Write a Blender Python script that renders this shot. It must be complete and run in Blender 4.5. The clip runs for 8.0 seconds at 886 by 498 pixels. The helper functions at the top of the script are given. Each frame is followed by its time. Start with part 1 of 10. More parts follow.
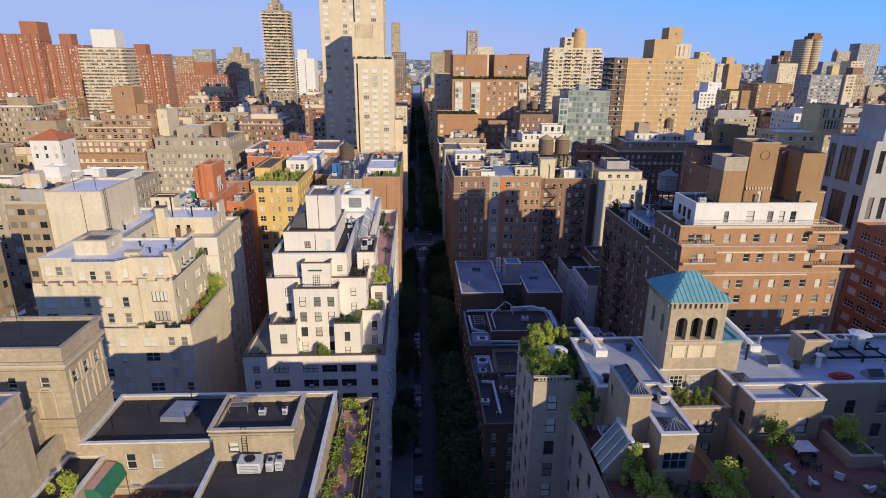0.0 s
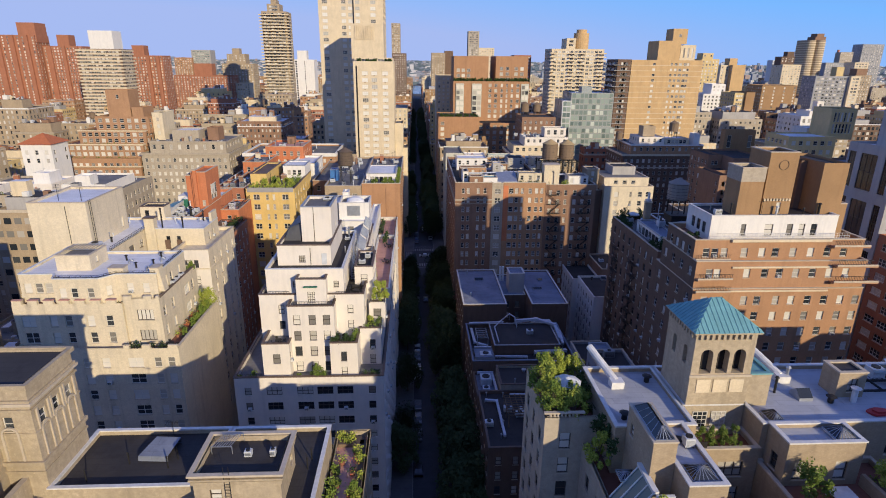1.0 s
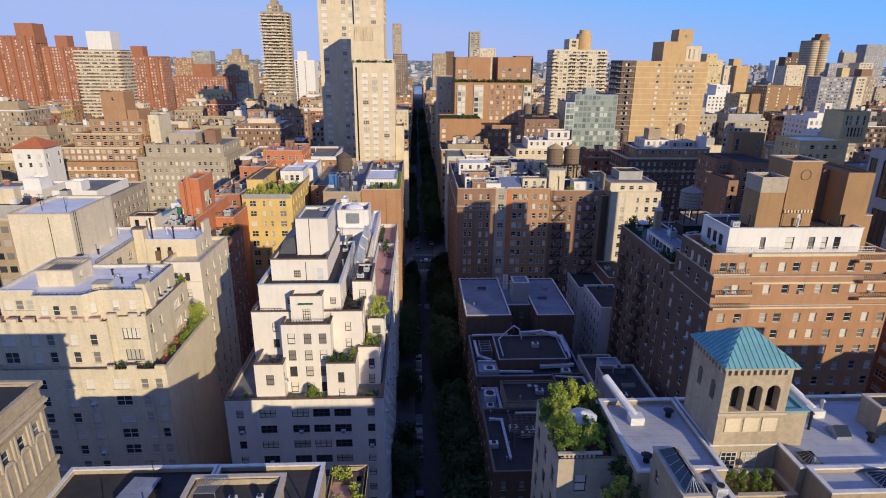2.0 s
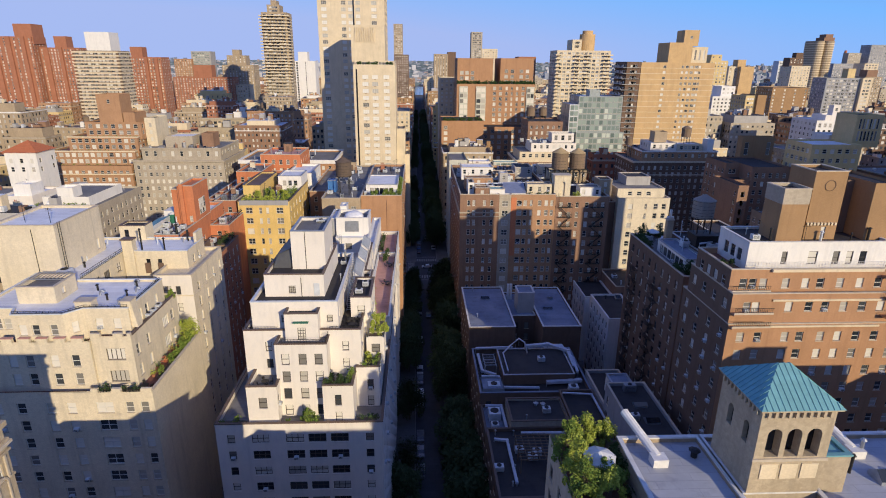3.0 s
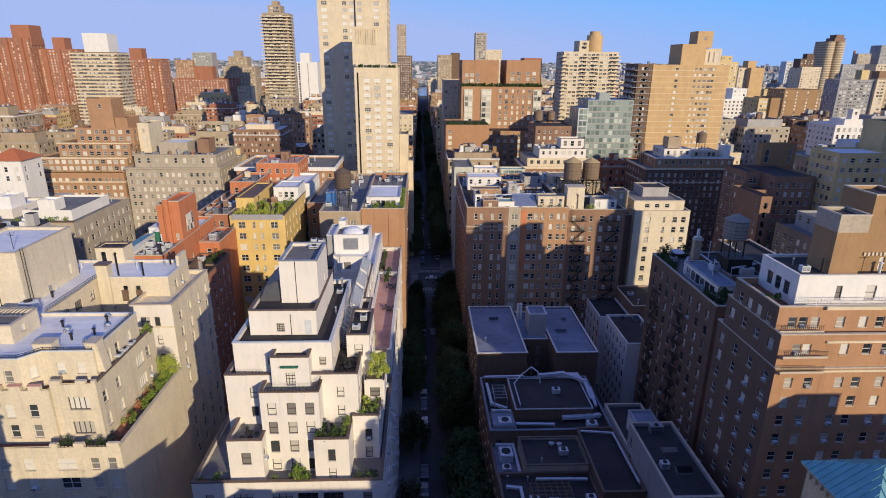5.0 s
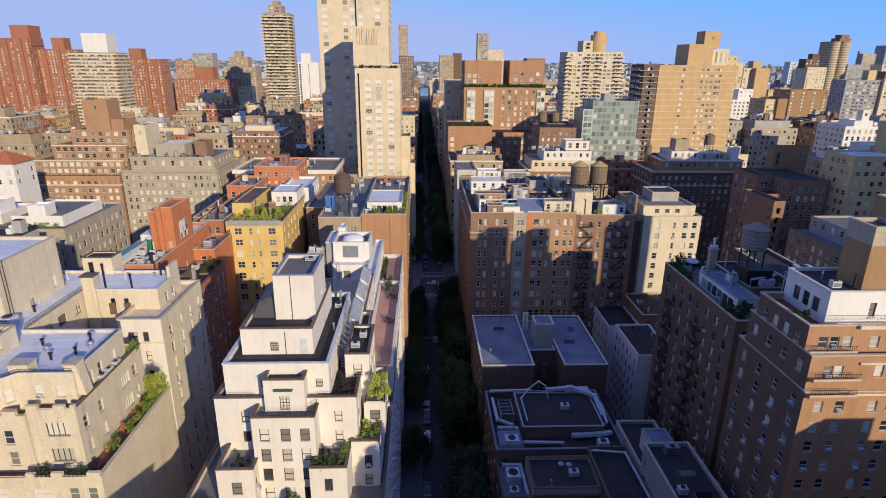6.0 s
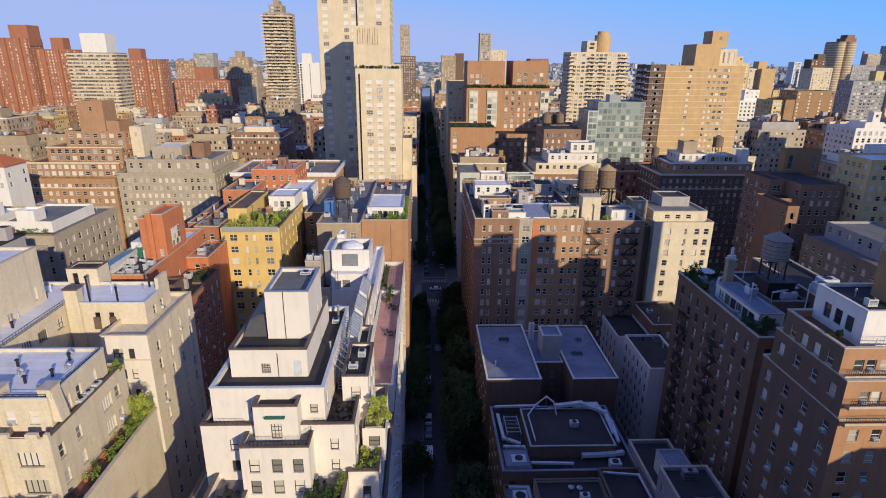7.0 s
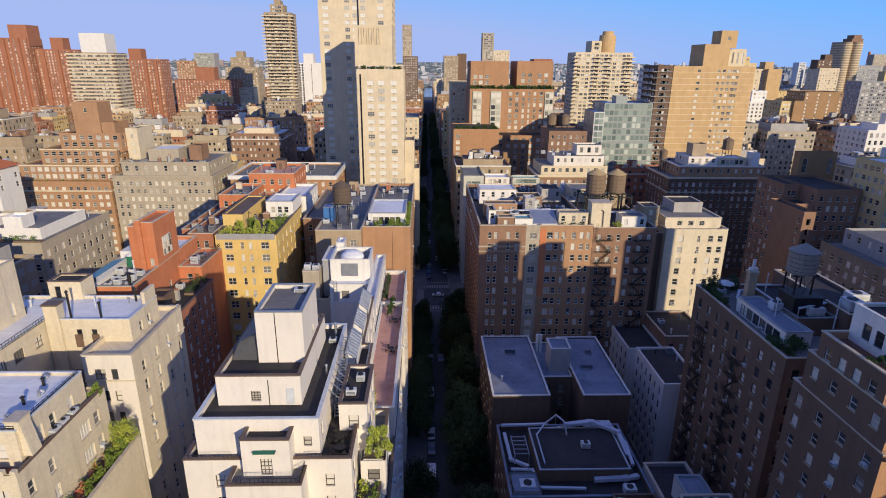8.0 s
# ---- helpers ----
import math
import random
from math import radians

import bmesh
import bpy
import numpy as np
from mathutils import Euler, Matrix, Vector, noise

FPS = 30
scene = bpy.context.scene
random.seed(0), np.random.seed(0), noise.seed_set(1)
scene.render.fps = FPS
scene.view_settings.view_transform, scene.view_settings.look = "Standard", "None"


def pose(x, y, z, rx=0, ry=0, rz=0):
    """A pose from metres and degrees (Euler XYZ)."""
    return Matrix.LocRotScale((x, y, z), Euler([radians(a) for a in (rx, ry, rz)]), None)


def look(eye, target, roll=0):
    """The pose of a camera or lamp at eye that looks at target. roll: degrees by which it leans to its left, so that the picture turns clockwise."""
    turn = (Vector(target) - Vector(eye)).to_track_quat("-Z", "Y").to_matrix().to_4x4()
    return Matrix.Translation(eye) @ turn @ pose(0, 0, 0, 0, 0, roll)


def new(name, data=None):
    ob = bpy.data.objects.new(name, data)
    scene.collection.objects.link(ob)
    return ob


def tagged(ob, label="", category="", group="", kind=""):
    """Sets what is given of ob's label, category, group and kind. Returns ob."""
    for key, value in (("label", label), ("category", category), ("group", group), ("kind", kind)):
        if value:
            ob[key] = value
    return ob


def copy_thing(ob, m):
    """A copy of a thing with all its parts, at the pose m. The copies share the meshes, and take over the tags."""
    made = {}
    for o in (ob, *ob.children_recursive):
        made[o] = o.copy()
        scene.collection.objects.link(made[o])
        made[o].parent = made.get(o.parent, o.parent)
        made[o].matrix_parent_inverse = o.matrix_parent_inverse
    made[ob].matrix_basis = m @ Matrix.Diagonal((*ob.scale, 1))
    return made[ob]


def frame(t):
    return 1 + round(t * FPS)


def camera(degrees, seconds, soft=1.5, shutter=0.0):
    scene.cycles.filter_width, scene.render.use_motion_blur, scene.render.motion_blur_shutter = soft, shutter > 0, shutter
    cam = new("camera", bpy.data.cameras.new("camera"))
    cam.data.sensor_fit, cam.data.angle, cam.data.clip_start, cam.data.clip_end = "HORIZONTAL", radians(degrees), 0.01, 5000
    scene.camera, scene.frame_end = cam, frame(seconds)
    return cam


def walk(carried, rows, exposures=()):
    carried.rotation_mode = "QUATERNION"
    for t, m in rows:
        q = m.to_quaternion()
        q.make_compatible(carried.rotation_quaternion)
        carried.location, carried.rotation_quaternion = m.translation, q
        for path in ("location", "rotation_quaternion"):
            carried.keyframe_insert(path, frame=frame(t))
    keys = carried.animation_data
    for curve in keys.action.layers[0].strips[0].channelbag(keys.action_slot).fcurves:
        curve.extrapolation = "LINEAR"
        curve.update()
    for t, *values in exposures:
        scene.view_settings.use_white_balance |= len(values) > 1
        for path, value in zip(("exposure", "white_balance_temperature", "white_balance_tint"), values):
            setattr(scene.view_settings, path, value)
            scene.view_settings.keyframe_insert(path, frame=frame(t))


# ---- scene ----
cam = camera(75.8, 8.0, soft=1.0)
METRES, EYE, TILT, LEAN, TURN = 46.0, 86.0, 0.0, 0.0, -2.9
ROWS = [
    (0.0, 0.0, 0.0, 0.0, 0.19, -18.39, -0.57),
    (0.5, -0.0029, 0.0637, 0.0078, 0.2, -18.37, -0.56),
    (1.0, -0.0061, 0.1269, 0.0152, 0.23, -18.34, -0.56),
    (1.5, -0.0096, 0.1895, 0.0222, 0.27, -18.34, -0.55),
    (3.0, -0.0201, 0.3713, 0.0408, 0.45, -18.31, -0.53),
    (3.5, -0.0242, 0.4336, 0.0475, 0.52, -18.3, -0.52),
    (4.0, -0.0289, 0.4958, 0.0546, 0.59, -18.3, -0.52),
    (4.5, -0.0324, 0.5577, 0.0608, 0.68, -18.3, -0.51),
    (6.0, -0.049, 0.738, 0.0654, 0.91, -18.27, -0.49),
    (6.5, -0.0548, 0.7987, 0.0651, 0.98, -18.26, -0.49),
    (7.0, -0.0595, 0.8614, 0.0658, 1.07, -18.25, -0.51),
    (7.5, -0.065, 0.9266, 0.0659, 1.18, -18.24, -0.52),
    (8.0, -0.0715, 0.9939, 0.0665, 1.28, -18.23, -0.53),
]
walk(cam, [(t, pose(0, 0, EYE, TILT, LEAN, TURN) @ pose(METRES * x, METRES * y, METRES * z, 90 + pitch, roll, yaw)) for t, x, y, z, yaw, pitch, roll in ROWS], exposures=[(0.0, 0.18, 5800, 10), (8.0, 0.18, 5800, 10)])

# ---- world and sun: low evening sun from behind on the right ----
SUN_DIR = Vector((-0.57, 1.0, -0.35)).normalized()
world = bpy.data.worlds.new("sky")
scene.world = world
world.use_nodes = True
wn, wl = world.node_tree.nodes, world.node_tree.links
wn.clear()
w_out, w_bg, w_sky = wn.new("ShaderNodeOutputWorld"), wn.new("ShaderNodeBackground"), wn.new("ShaderNodeTexSky")
w_sky.sky_type = "NISHITA"
w_sky.sun_disc = False
w_sky.sun_elevation = radians(16.9)
w_sky.sun_rotation = radians(150.3)
w_sky.altitude = 500
w_sky.air_density, w_sky.dust_density, w_sky.ozone_density = 1.0, 0.0, 3.0
w_bg.inputs["Strength"].default_value = 1.0
# clear evening air: deep blue overhead, paler and hazier toward the horizon, after the sky's own brightness
w_grey, w_span, w_tone = wn.new("ShaderNodeRGBToBW"), wn.new("ShaderNodeMapRange"), wn.new("ShaderNodeValToRGB")
w_span.inputs["From Max"].default_value = 8.0
stops = [(0.10, (0.115, 0.163, 0.43)), (0.34, (0.168, 0.28, 0.62)), (0.60, (0.20, 0.425, 0.79)), (0.97, (0.37, 0.44, 0.69))]
while len(w_tone.color_ramp.elements) < len(stops):
    w_tone.color_ramp.elements.new(0.5)
for e, (p, c) in zip(w_tone.color_ramp.elements, stops):
    e.position, e.color = p, (*c, 1)
wl.new(w_sky.outputs[0], w_grey.inputs[0])
wl.new(w_grey.outputs[0], w_span.inputs["Value"])
wl.new(w_span.outputs[0], w_tone.inputs[0])
wl.new(w_tone.outputs[0], w_bg.inputs[0])
wl.new(w_bg.outputs[0], w_out.inputs[0])

sun = new("sun", bpy.data.lights.new("sun", "SUN"))
sun.data.energy = 4.2
sun.data.angle = radians(0.55)
sun.data.color = (1.0, 0.79, 0.49)
sun.matrix_world = look((60, -180, 150), Vector((60, -180, 150)) + SUN_DIR)

# ---- materials ----
MATS = {}


def base_mat(name, rough=0.85, metal=0.0, spec=0.3):
    m = bpy.data.materials.new(name)
    m.use_nodes = True
    nt = m.node_tree
    b = nt.nodes["Principled BSDF"]
    b.inputs["Roughness"].default_value = rough
    b.inputs["Metallic"].default_value = metal
    b.inputs["Specular IOR Level"].default_value = spec
    MATS[name] = m
    return m, nt, b


def nd(nt, kind, **values):
    n = nt.nodes.new(kind)
    for k, v in values.items():
        n.inputs[k].default_value = v
    return n


def position(nt, sx=1.0, sy=1.0, sz=1.0):
    g = nt.nodes.new("ShaderNodeNewGeometry")
    v = nt.nodes.new("ShaderNodeVectorMath")
    v.operation = "MULTIPLY"
    v.inputs[1].default_value = (sx, sy, sz)
    nt.links.new(g.outputs["Position"], v.inputs[0])
    return v.outputs[0]


def noise_fac(nt, scale, detail=4.0, rough=0.6, stretch=(1, 1, 1), lo=0.3, hi=0.7):
    n = nd(nt, "ShaderNodeTexNoise", Scale=scale, Detail=detail, Roughness=rough)
    nt.links.new(position(nt, *stretch), n.inputs["Vector"])
    r = nd(nt, "ShaderNodeMapRange")
    r.inputs["From Min"].default_value, r.inputs["From Max"].default_value = lo, hi
    nt.links.new(n.outputs["Fac"], r.inputs["Value"])
    return r.outputs[0]


def mixc(nt, fac, a, b, mode="MIX"):
    m = nt.nodes.new("ShaderNodeMix")
    m.data_type, m.blend_type = "RGBA", mode
    for sock, v in ((m.inputs[0], fac), (m.inputs[6], a), (m.inputs[7], b)):
        if isinstance(v, (float, int)):
            sock.default_value = v
        elif isinstance(v, (tuple, list)):
            sock.default_value = (*v[:3], 1)
        else:
            nt.links.new(v, sock)
    return m.outputs[2]


def scaled(nt, value, k):
    m = nt.nodes.new("ShaderNodeMath")
    m.operation = "MULTIPLY"
    m.inputs[1].default_value = k
    nt.links.new(value, m.inputs[0])
    return m.outputs[0]


def bump(nt, b, height, strength=0.3, dist=0.05):
    n = nd(nt, "ShaderNodeBump", Strength=strength, Distance=dist)
    nt.links.new(height, n.inputs["Height"])
    nt.links.new(n.outputs[0], b.inputs["Normal"])


def dark(c, k):
    return tuple(v * k for v in c)


def masonry(name, c, dirt=0.72, brick=True, rough=0.9, vary=0.8, stain=0.55, mottle=0.0):
    """Brick or stone wall: courses, blotches, rain streaks."""
    m, nt, b = base_mat(name, rough)
    blotch = noise_fac(nt, 0.22, 5.0, 0.6)
    col = mixc(nt, blotch, dark(c, vary), c)
    patch = noise_fac(nt, 0.9, 6.0, 0.7, (1, 1, 0.5), 0.50, 0.72)
    col = mixc(nt, scaled(nt, patch, 0.45), col, tuple(v * k for v, k in zip(dark(c, dirt), (0.92, 0.95, 1.05))))
    streak = noise_fac(nt, 1.0, 4.0, 0.6, (0.9, 0.9, 0.07), 0.52, 0.78)
    col = mixc(nt, scaled(nt, streak, stain), col, dark(c, dirt * 0.75))
    grain = noise_fac(nt, 5.0, 3.0, 0.7)
    col = mixc(nt, scaled(nt, grain, 0.35), col, dark(c, dirt))
    if mottle:
        rub = noise_fac(nt, 1.7, 8.0, 0.75, (1, 1, 1.3), 0.42, 0.62)
        col = mixc(nt, scaled(nt, rub, mottle), col, dark(c, 0.55))
        pale = noise_fac(nt, 2.9, 6.0, 0.7, (1, 1, 1), 0.58, 0.74)
        col = mixc(nt, scaled(nt, pale, mottle * 0.7), col, tuple(min(0.85, v * 1.35) for v in c))
    if brick:
        g = nt.nodes.new("ShaderNodeSeparateXYZ")
        nt.links.new(position(nt), g.inputs[0])
        s = nt.nodes.new("ShaderNodeMath")
        s.operation = "ADD"
        nt.links.new(g.outputs[0], s.inputs[0])
        nt.links.new(g.outputs[1], s.inputs[1])
        v = nt.nodes.new("ShaderNodeCombineXYZ")
        nt.links.new(s.outputs[0], v.inputs[0])
        nt.links.new(g.outputs[2], v.inputs[1])
        t = nd(nt, "ShaderNodeTexBrick", Scale=1.0)
        t.inputs["Brick Width"].default_value, t.inputs["Row Height"].default_value = 0.22, 0.075
        t.inputs["Mortar Size"].default_value = 0.011
        t.inputs["Color1"].default_value = (1, 1, 1, 1)
        t.inputs["Color2"].default_value = (0.72, 0.68, 0.66, 1)
        t.inputs["Mortar"].default_value = (0.8, 0.78, 0.74, 1)
        nt.links.new(v.outputs[0], t.inputs["Vector"])
        col = mixc(nt, 0.45, col, t.outputs["Color"], "MULTIPLY")
    nt.links.new(col, b.inputs["Base Color"])
    bump(nt, b, grain, 0.25, 0.02)
    return m


def roofing(name, c, c2, rough=0.85, puddle=0.4, spec=0.3):
    """Flat roof membrane: seams, puddle stains, patches."""
    m, nt, b = base_mat(name, rough, 0, spec)
    big = noise_fac(nt, 0.16, 5.0, 0.65, (1, 1, 1), 0.35, 0.65)
    col = mixc(nt, big, c, c2)
    spots = noise_fac(nt, 0.7, 4.0, 0.6, (1, 1, 1), 0.55, 0.7)
    col = mixc(nt, scaled(nt, spots, puddle), col, dark(c, 0.55))
    seams = nd(nt, "ShaderNodeTexBrick", Scale=1.0)
    seams.inputs["Brick Width"].default_value, seams.inputs["Row Height"].default_value = 7.0, 1.0
    seams.inputs["Mortar Size"].default_value = 0.03
    seams.inputs["Color1"].default_value, seams.inputs["Color2"].default_value = (1, 1, 1, 1), (0.9, 0.9, 0.9, 1)
    seams.inputs["Mortar"].default_value = (0.7, 0.7, 0.7, 1)
    nt.links.new(position(nt), seams.inputs["Vector"])
    col = mixc(nt, 0.7, col, seams.outputs["Color"], "MULTIPLY")
    nt.links.new(col, b.inputs["Base Color"])
    bump(nt, b, noise_fac(nt, 3.0, 3.0), 0.3, 0.03)
    return m


def plain(name, c, rough=0.6, metal=0.0, vary=0.75, scale=1.2, spec=0.4, stretch=(1, 1, 1)):
    m, nt, b = base_mat(name, rough, metal, spec)
    f = noise_fac(nt, scale, 5.0, 0.65, stretch)
    nt.links.new(mixc(nt, f, dark(c, vary), c), b.inputs["Base Color"])
    bump(nt, b, noise_fac(nt, scale * 8, 2.0), 0.15, 0.01)
    return m


def random_value(nt):
    """One value a piece: by object, and by island where pieces are joined."""
    o = nt.nodes.new("ShaderNodeObjectInfo")
    g = nt.nodes.new("ShaderNodeNewGeometry")
    s = nt.nodes.new("ShaderNodeMath")
    s.operation = "ADD"
    nt.links.new(o.outputs["Random"], s.inputs[0])
    nt.links.new(g.outputs["Random Per Island"], s.inputs[1])
    f = nt.nodes.new("ShaderNodeMath")
    f.operation = "FRACT"
    nt.links.new(s.outputs[0], f.inputs[0])
    return f.outputs[0]


def ramp(nt, fac, stops):
    r = nt.nodes.new("ShaderNodeValToRGB")
    r.color_ramp.interpolation = "CONSTANT"
    while len(r.color_ramp.elements) < len(stops):
        r.color_ramp.elements.new(0.5)
    for e, (p, c) in zip(r.color_ramp.elements, stops):
        e.position, e.color = p, (*c, 1)
    nt.links.new(fac, r.inputs[0])
    return r.outputs[0]


def window_glass(name, stops, rough=0.12):
    m, nt, b = base_mat(name, rough, 0.0, 0.6)
    nt.links.new(ramp(nt, random_value(nt), stops), b.inputs["Base Color"])
    return m


def leafy(name, c1, c2):
    m, nt, b = base_mat(name, 0.75, 0, 0.2)
    nt.links.new(mixc(nt, random_value(nt), c1, c2), b.inputs["Base Color"])
    return m


LIMEWHITE = masonry("white_painted_brick", (0.77, 0.71, 0.63), 0.78, False, 0.85, 0.9, 0.4)
CREAM = masonry("cream_brick", (0.80, 0.70, 0.515), 0.70, True, 0.9, 0.84, 0.7, 0.25)
TAN = masonry("tan_limestone", (0.53, 0.435, 0.30), 0.62, False, 0.9, 0.75, 0.7, 0.6)
GREYSTONE = masonry("grey_limestone", (0.50, 0.43, 0.33), 0.65, False, 0.9, 0.8, 0.55, 0.4)
# Darker copy of the grey limestone; one house's shade is put into it.
DIMSTONE = masonry("shade_darkened_limestone", (0.27, 0.215, 0.165), 0.6, False, 0.9, 0.75, 0.6, 0.4)
BUFF = masonry("buff_brick", (0.50, 0.395, 0.265), 0.65, True, 0.9, 0.75, 0.6, 0.4)
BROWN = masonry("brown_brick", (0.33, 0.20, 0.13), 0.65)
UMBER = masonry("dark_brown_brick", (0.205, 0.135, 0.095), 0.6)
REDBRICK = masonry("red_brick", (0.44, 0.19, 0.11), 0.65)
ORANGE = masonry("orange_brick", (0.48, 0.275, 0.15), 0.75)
REDPAINT = masonry("red_painted_stucco", (0.60, 0.22, 0.10), 0.7, False, 0.9, 0.8, 0.7, 0.3)
YELLOW = masonry("yellow_painted_brick", (0.76, 0.55, 0.20), 0.82)
TANBRICK = masonry("tan_slab_brick", (0.64, 0.44, 0.22), 0.8)
PALE = masonry("pale_brick", (0.78, 0.66, 0.46), 0.78)
WHITEWALL = masonry("white_stucco", (0.78, 0.75, 0.70), 0.75, False, 0.8, 0.92, 0.4)
GREYWALL = masonry("grey_stucco", (0.45, 0.43, 0.41), 0.7, False)
RUSSET = masonry("russet_brick", (0.48, 0.285, 0.16), 0.68)
TAWNY = masonry("tawny_brick", (0.40, 0.25, 0.125), 0.78)
IVORY = masonry("yellow_ivory_brick", (0.74, 0.57, 0.28), 0.78)
CONCRETE = masonry("concrete", (0.42, 0.40, 0.37), 0.7, False)
COPING = plain("stone_coping", (0.55, 0.47, 0.36), 0.85)
WHITECOPE = plain("white_metal_coping", (0.72, 0.70, 0.66), 0.5)
DARKCOPE = plain("dark_brown_flashing", (0.15, 0.105, 0.08), 0.6)
SILVER = roofing("silver_roof_coating", (0.66, 0.66, 0.68), (0.80, 0.80, 0.81), 0.7, 0.2)
BLUEROOF = roofing("grey_blue_membrane", (0.16, 0.18, 0.235), (0.25, 0.275, 0.34), 0.7)
PALEROOF = roofing("pale_roof_membrane", (0.36, 0.37, 0.40), (0.47, 0.48, 0.51), 0.7, 0.3)
TAR = roofing("black_tar_roof", (0.035, 0.032, 0.032), (0.055, 0.050, 0.048), 0.8)
GREYROOF = roofing("grey_gravel_roof", (0.16, 0.155, 0.15), (0.23, 0.22, 0.21), 0.9)
BROWNROOF = roofing("brown_roof_paper", (0.12, 0.085, 0.07), (0.18, 0.13, 0.11), 0.9)
TERRACOTTA = roofing("terracotta_paving", (0.17, 0.075, 0.05), (0.22, 0.10, 0.07), 0.85)
TILES = roofing("red_quarry_tile", (0.48, 0.26, 0.21), (0.56, 0.33, 0.27), 0.85)
METAL = plain("galvanised_steel", (0.45, 0.47, 0.50), 0.45, 0.7)
PALEMETAL = plain("pale_painted_metal", (0.62, 0.64, 0.66), 0.5)
DUCT = plain("pale_painted_duct", (0.58, 0.60, 0.66), 0.5)
IRON = plain("black_iron", (0.03, 0.028, 0.027), 0.55, 0.3)
WOOD = plain("weathered_cedar", (0.25, 0.18, 0.12), 0.85, 0, 0.6, 3.0, 0.2, (4, 4, 0.2))
GREYWOOD = plain("weathered_grey_cedar", (0.33, 0.29, 0.25), 0.9, 0, 0.65, 3.0, 0.2, (4, 4, 0.2))
COPPER = plain("green_copper_patina", (0.19, 0.40, 0.42), 0.6, 0.1, 0.75, 0.8)
REDTILE = plain("orange_clay_tile", (0.50, 0.16, 0.06), 0.8)
BARK = plain("bark", (0.12, 0.09, 0.065), 0.95)
LEAF = leafy("sunlit_leaves", (0.09, 0.15, 0.02), (0.20, 0.25, 0.045))
LEAFDARK = leafy("dark_leaves", (0.028, 0.055, 0.016), (0.055, 0.085, 0.024))
LEAFSTREET = leafy("street_tree_leaves", (0.045, 0.07, 0.028), (0.08, 0.11, 0.045))
LEAFYELLOW = leafy("yellow_green_leaves", (0.20, 0.26, 0.03), (0.40, 0.42, 0.07))
FLOWER = leafy("flowers", (0.45, 0.06, 0.05), (0.5, 0.28, 0.10))
POT = plain("terracotta_pot", (0.36, 0.16, 0.09), 0.85)
WHITEPAINT = plain("white_paint", (0.78, 0.76, 0.72), 0.5)
BLUEPAINT = plain("blue_tarpaulin", (0.06, 0.18, 0.45), 0.6)
REDTARP = plain("red_tarpaulin", (0.45, 0.04, 0.04), 0.6)
GREENCANVAS = plain("green_canvas", (0.03, 0.16, 0.10), 0.8)
CANVAS = plain("white_canvas", (0.70, 0.70, 0.68), 0.8)
FRAMEWHITE = plain("white_window_frame", (0.66, 0.63, 0.57), 0.5)
FRAMEDARK = plain("dark_window_frame", (0.07, 0.055, 0.045), 0.5)
GLASS = window_glass("window_glass", [(0, (0.025, 0.03, 0.036)), (0.3, (0.06, 0.065, 0.07)), (0.46, (0.2, 0.19, 0.17)), (0.62, (0.42, 0.39, 0.34)), (0.8, (0.62, 0.59, 0.52))])
DARKGLASS = window_glass("dark_glass", [(0, (0.012, 0.014, 0.018)), (0.6, (0.03, 0.034, 0.04)), (0.9, (0.2, 0.19, 0.17))])
FACADEGLASS = window_glass("curtain_wall_glass", [(0, (0.15, 0.20, 0.18)), (0.35, (0.09, 0.13, 0.12)), (0.55, (0.24, 0.30, 0.26)), (0.85, (0.46, 0.50, 0.44))], 0.3)
# These two pale pane mixes hold blinds and painted-in reflected daylight.
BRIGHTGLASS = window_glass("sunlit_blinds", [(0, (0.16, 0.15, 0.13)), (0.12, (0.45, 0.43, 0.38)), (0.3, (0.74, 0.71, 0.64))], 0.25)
PALEGLASS = window_glass("blinds_and_glare_glass", [(0, (0.05, 0.055, 0.06)), (0.22, (0.20, 0.19, 0.17)), (0.4, (0.46, 0.43, 0.37)), (0.62, (0.68, 0.64, 0.56))])
BAYWHITE = masonry("pale_green_white_stucco", (0.60, 0.59, 0.50), 0.75, False)
SLATEDARK = plain("dark_zinc_sheet", (0.10, 0.10, 0.105), 0.5, 0.2)
SLATE = masonry("blue_grey_concrete", (0.36, 0.36, 0.37), 0.7, False)
CURTAIN = plain("curtain_wall_steel", (0.30, 0.33, 0.32), 0.5)
ASPHALT = roofing("asphalt", (0.055, 0.056, 0.062), (0.075, 0.076, 0.082), 0.9, 0.3)
SIDEWALK = roofing("concrete_flags", (0.11, 0.105, 0.10), (0.15, 0.145, 0.14), 0.9, 0.25)
KERB = plain("granite_kerb", (0.25, 0.24, 0.23), 0.85)
ROADPAINT = plain("worn_road_paint", (0.34, 0.34, 0.33), 0.8, 0, 0.4, 2.5)
TYRE = plain("rubber", (0.02, 0.02, 0.02), 0.8)
CARGLASS = plain("car_glass", (0.02, 0.025, 0.03), 0.08, 0, 0.9, 1.0, 0.6)
CARPAINTS = [plain("car_paint_" + n, c, 0.3, 0.2) for n, c in (("white", (0.7, 0.7, 0.7)), ("black", (0.02, 0.02, 0.022)), ("grey", (0.2, 0.2, 0.21)), ("yellow", (0.65, 0.40, 0.03)), ("blue", (0.04, 0.07, 0.2)))]
RIVER = plain("river_water", (0.05, 0.08, 0.11), 0.15)
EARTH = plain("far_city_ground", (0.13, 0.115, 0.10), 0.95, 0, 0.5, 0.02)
# Distance haze is painted into these far colours, greyed and blued.
FARLAND = plain("far_hazed_land", (0.22, 0.25, 0.31), 0.95, 0, 0.7, 0.004)
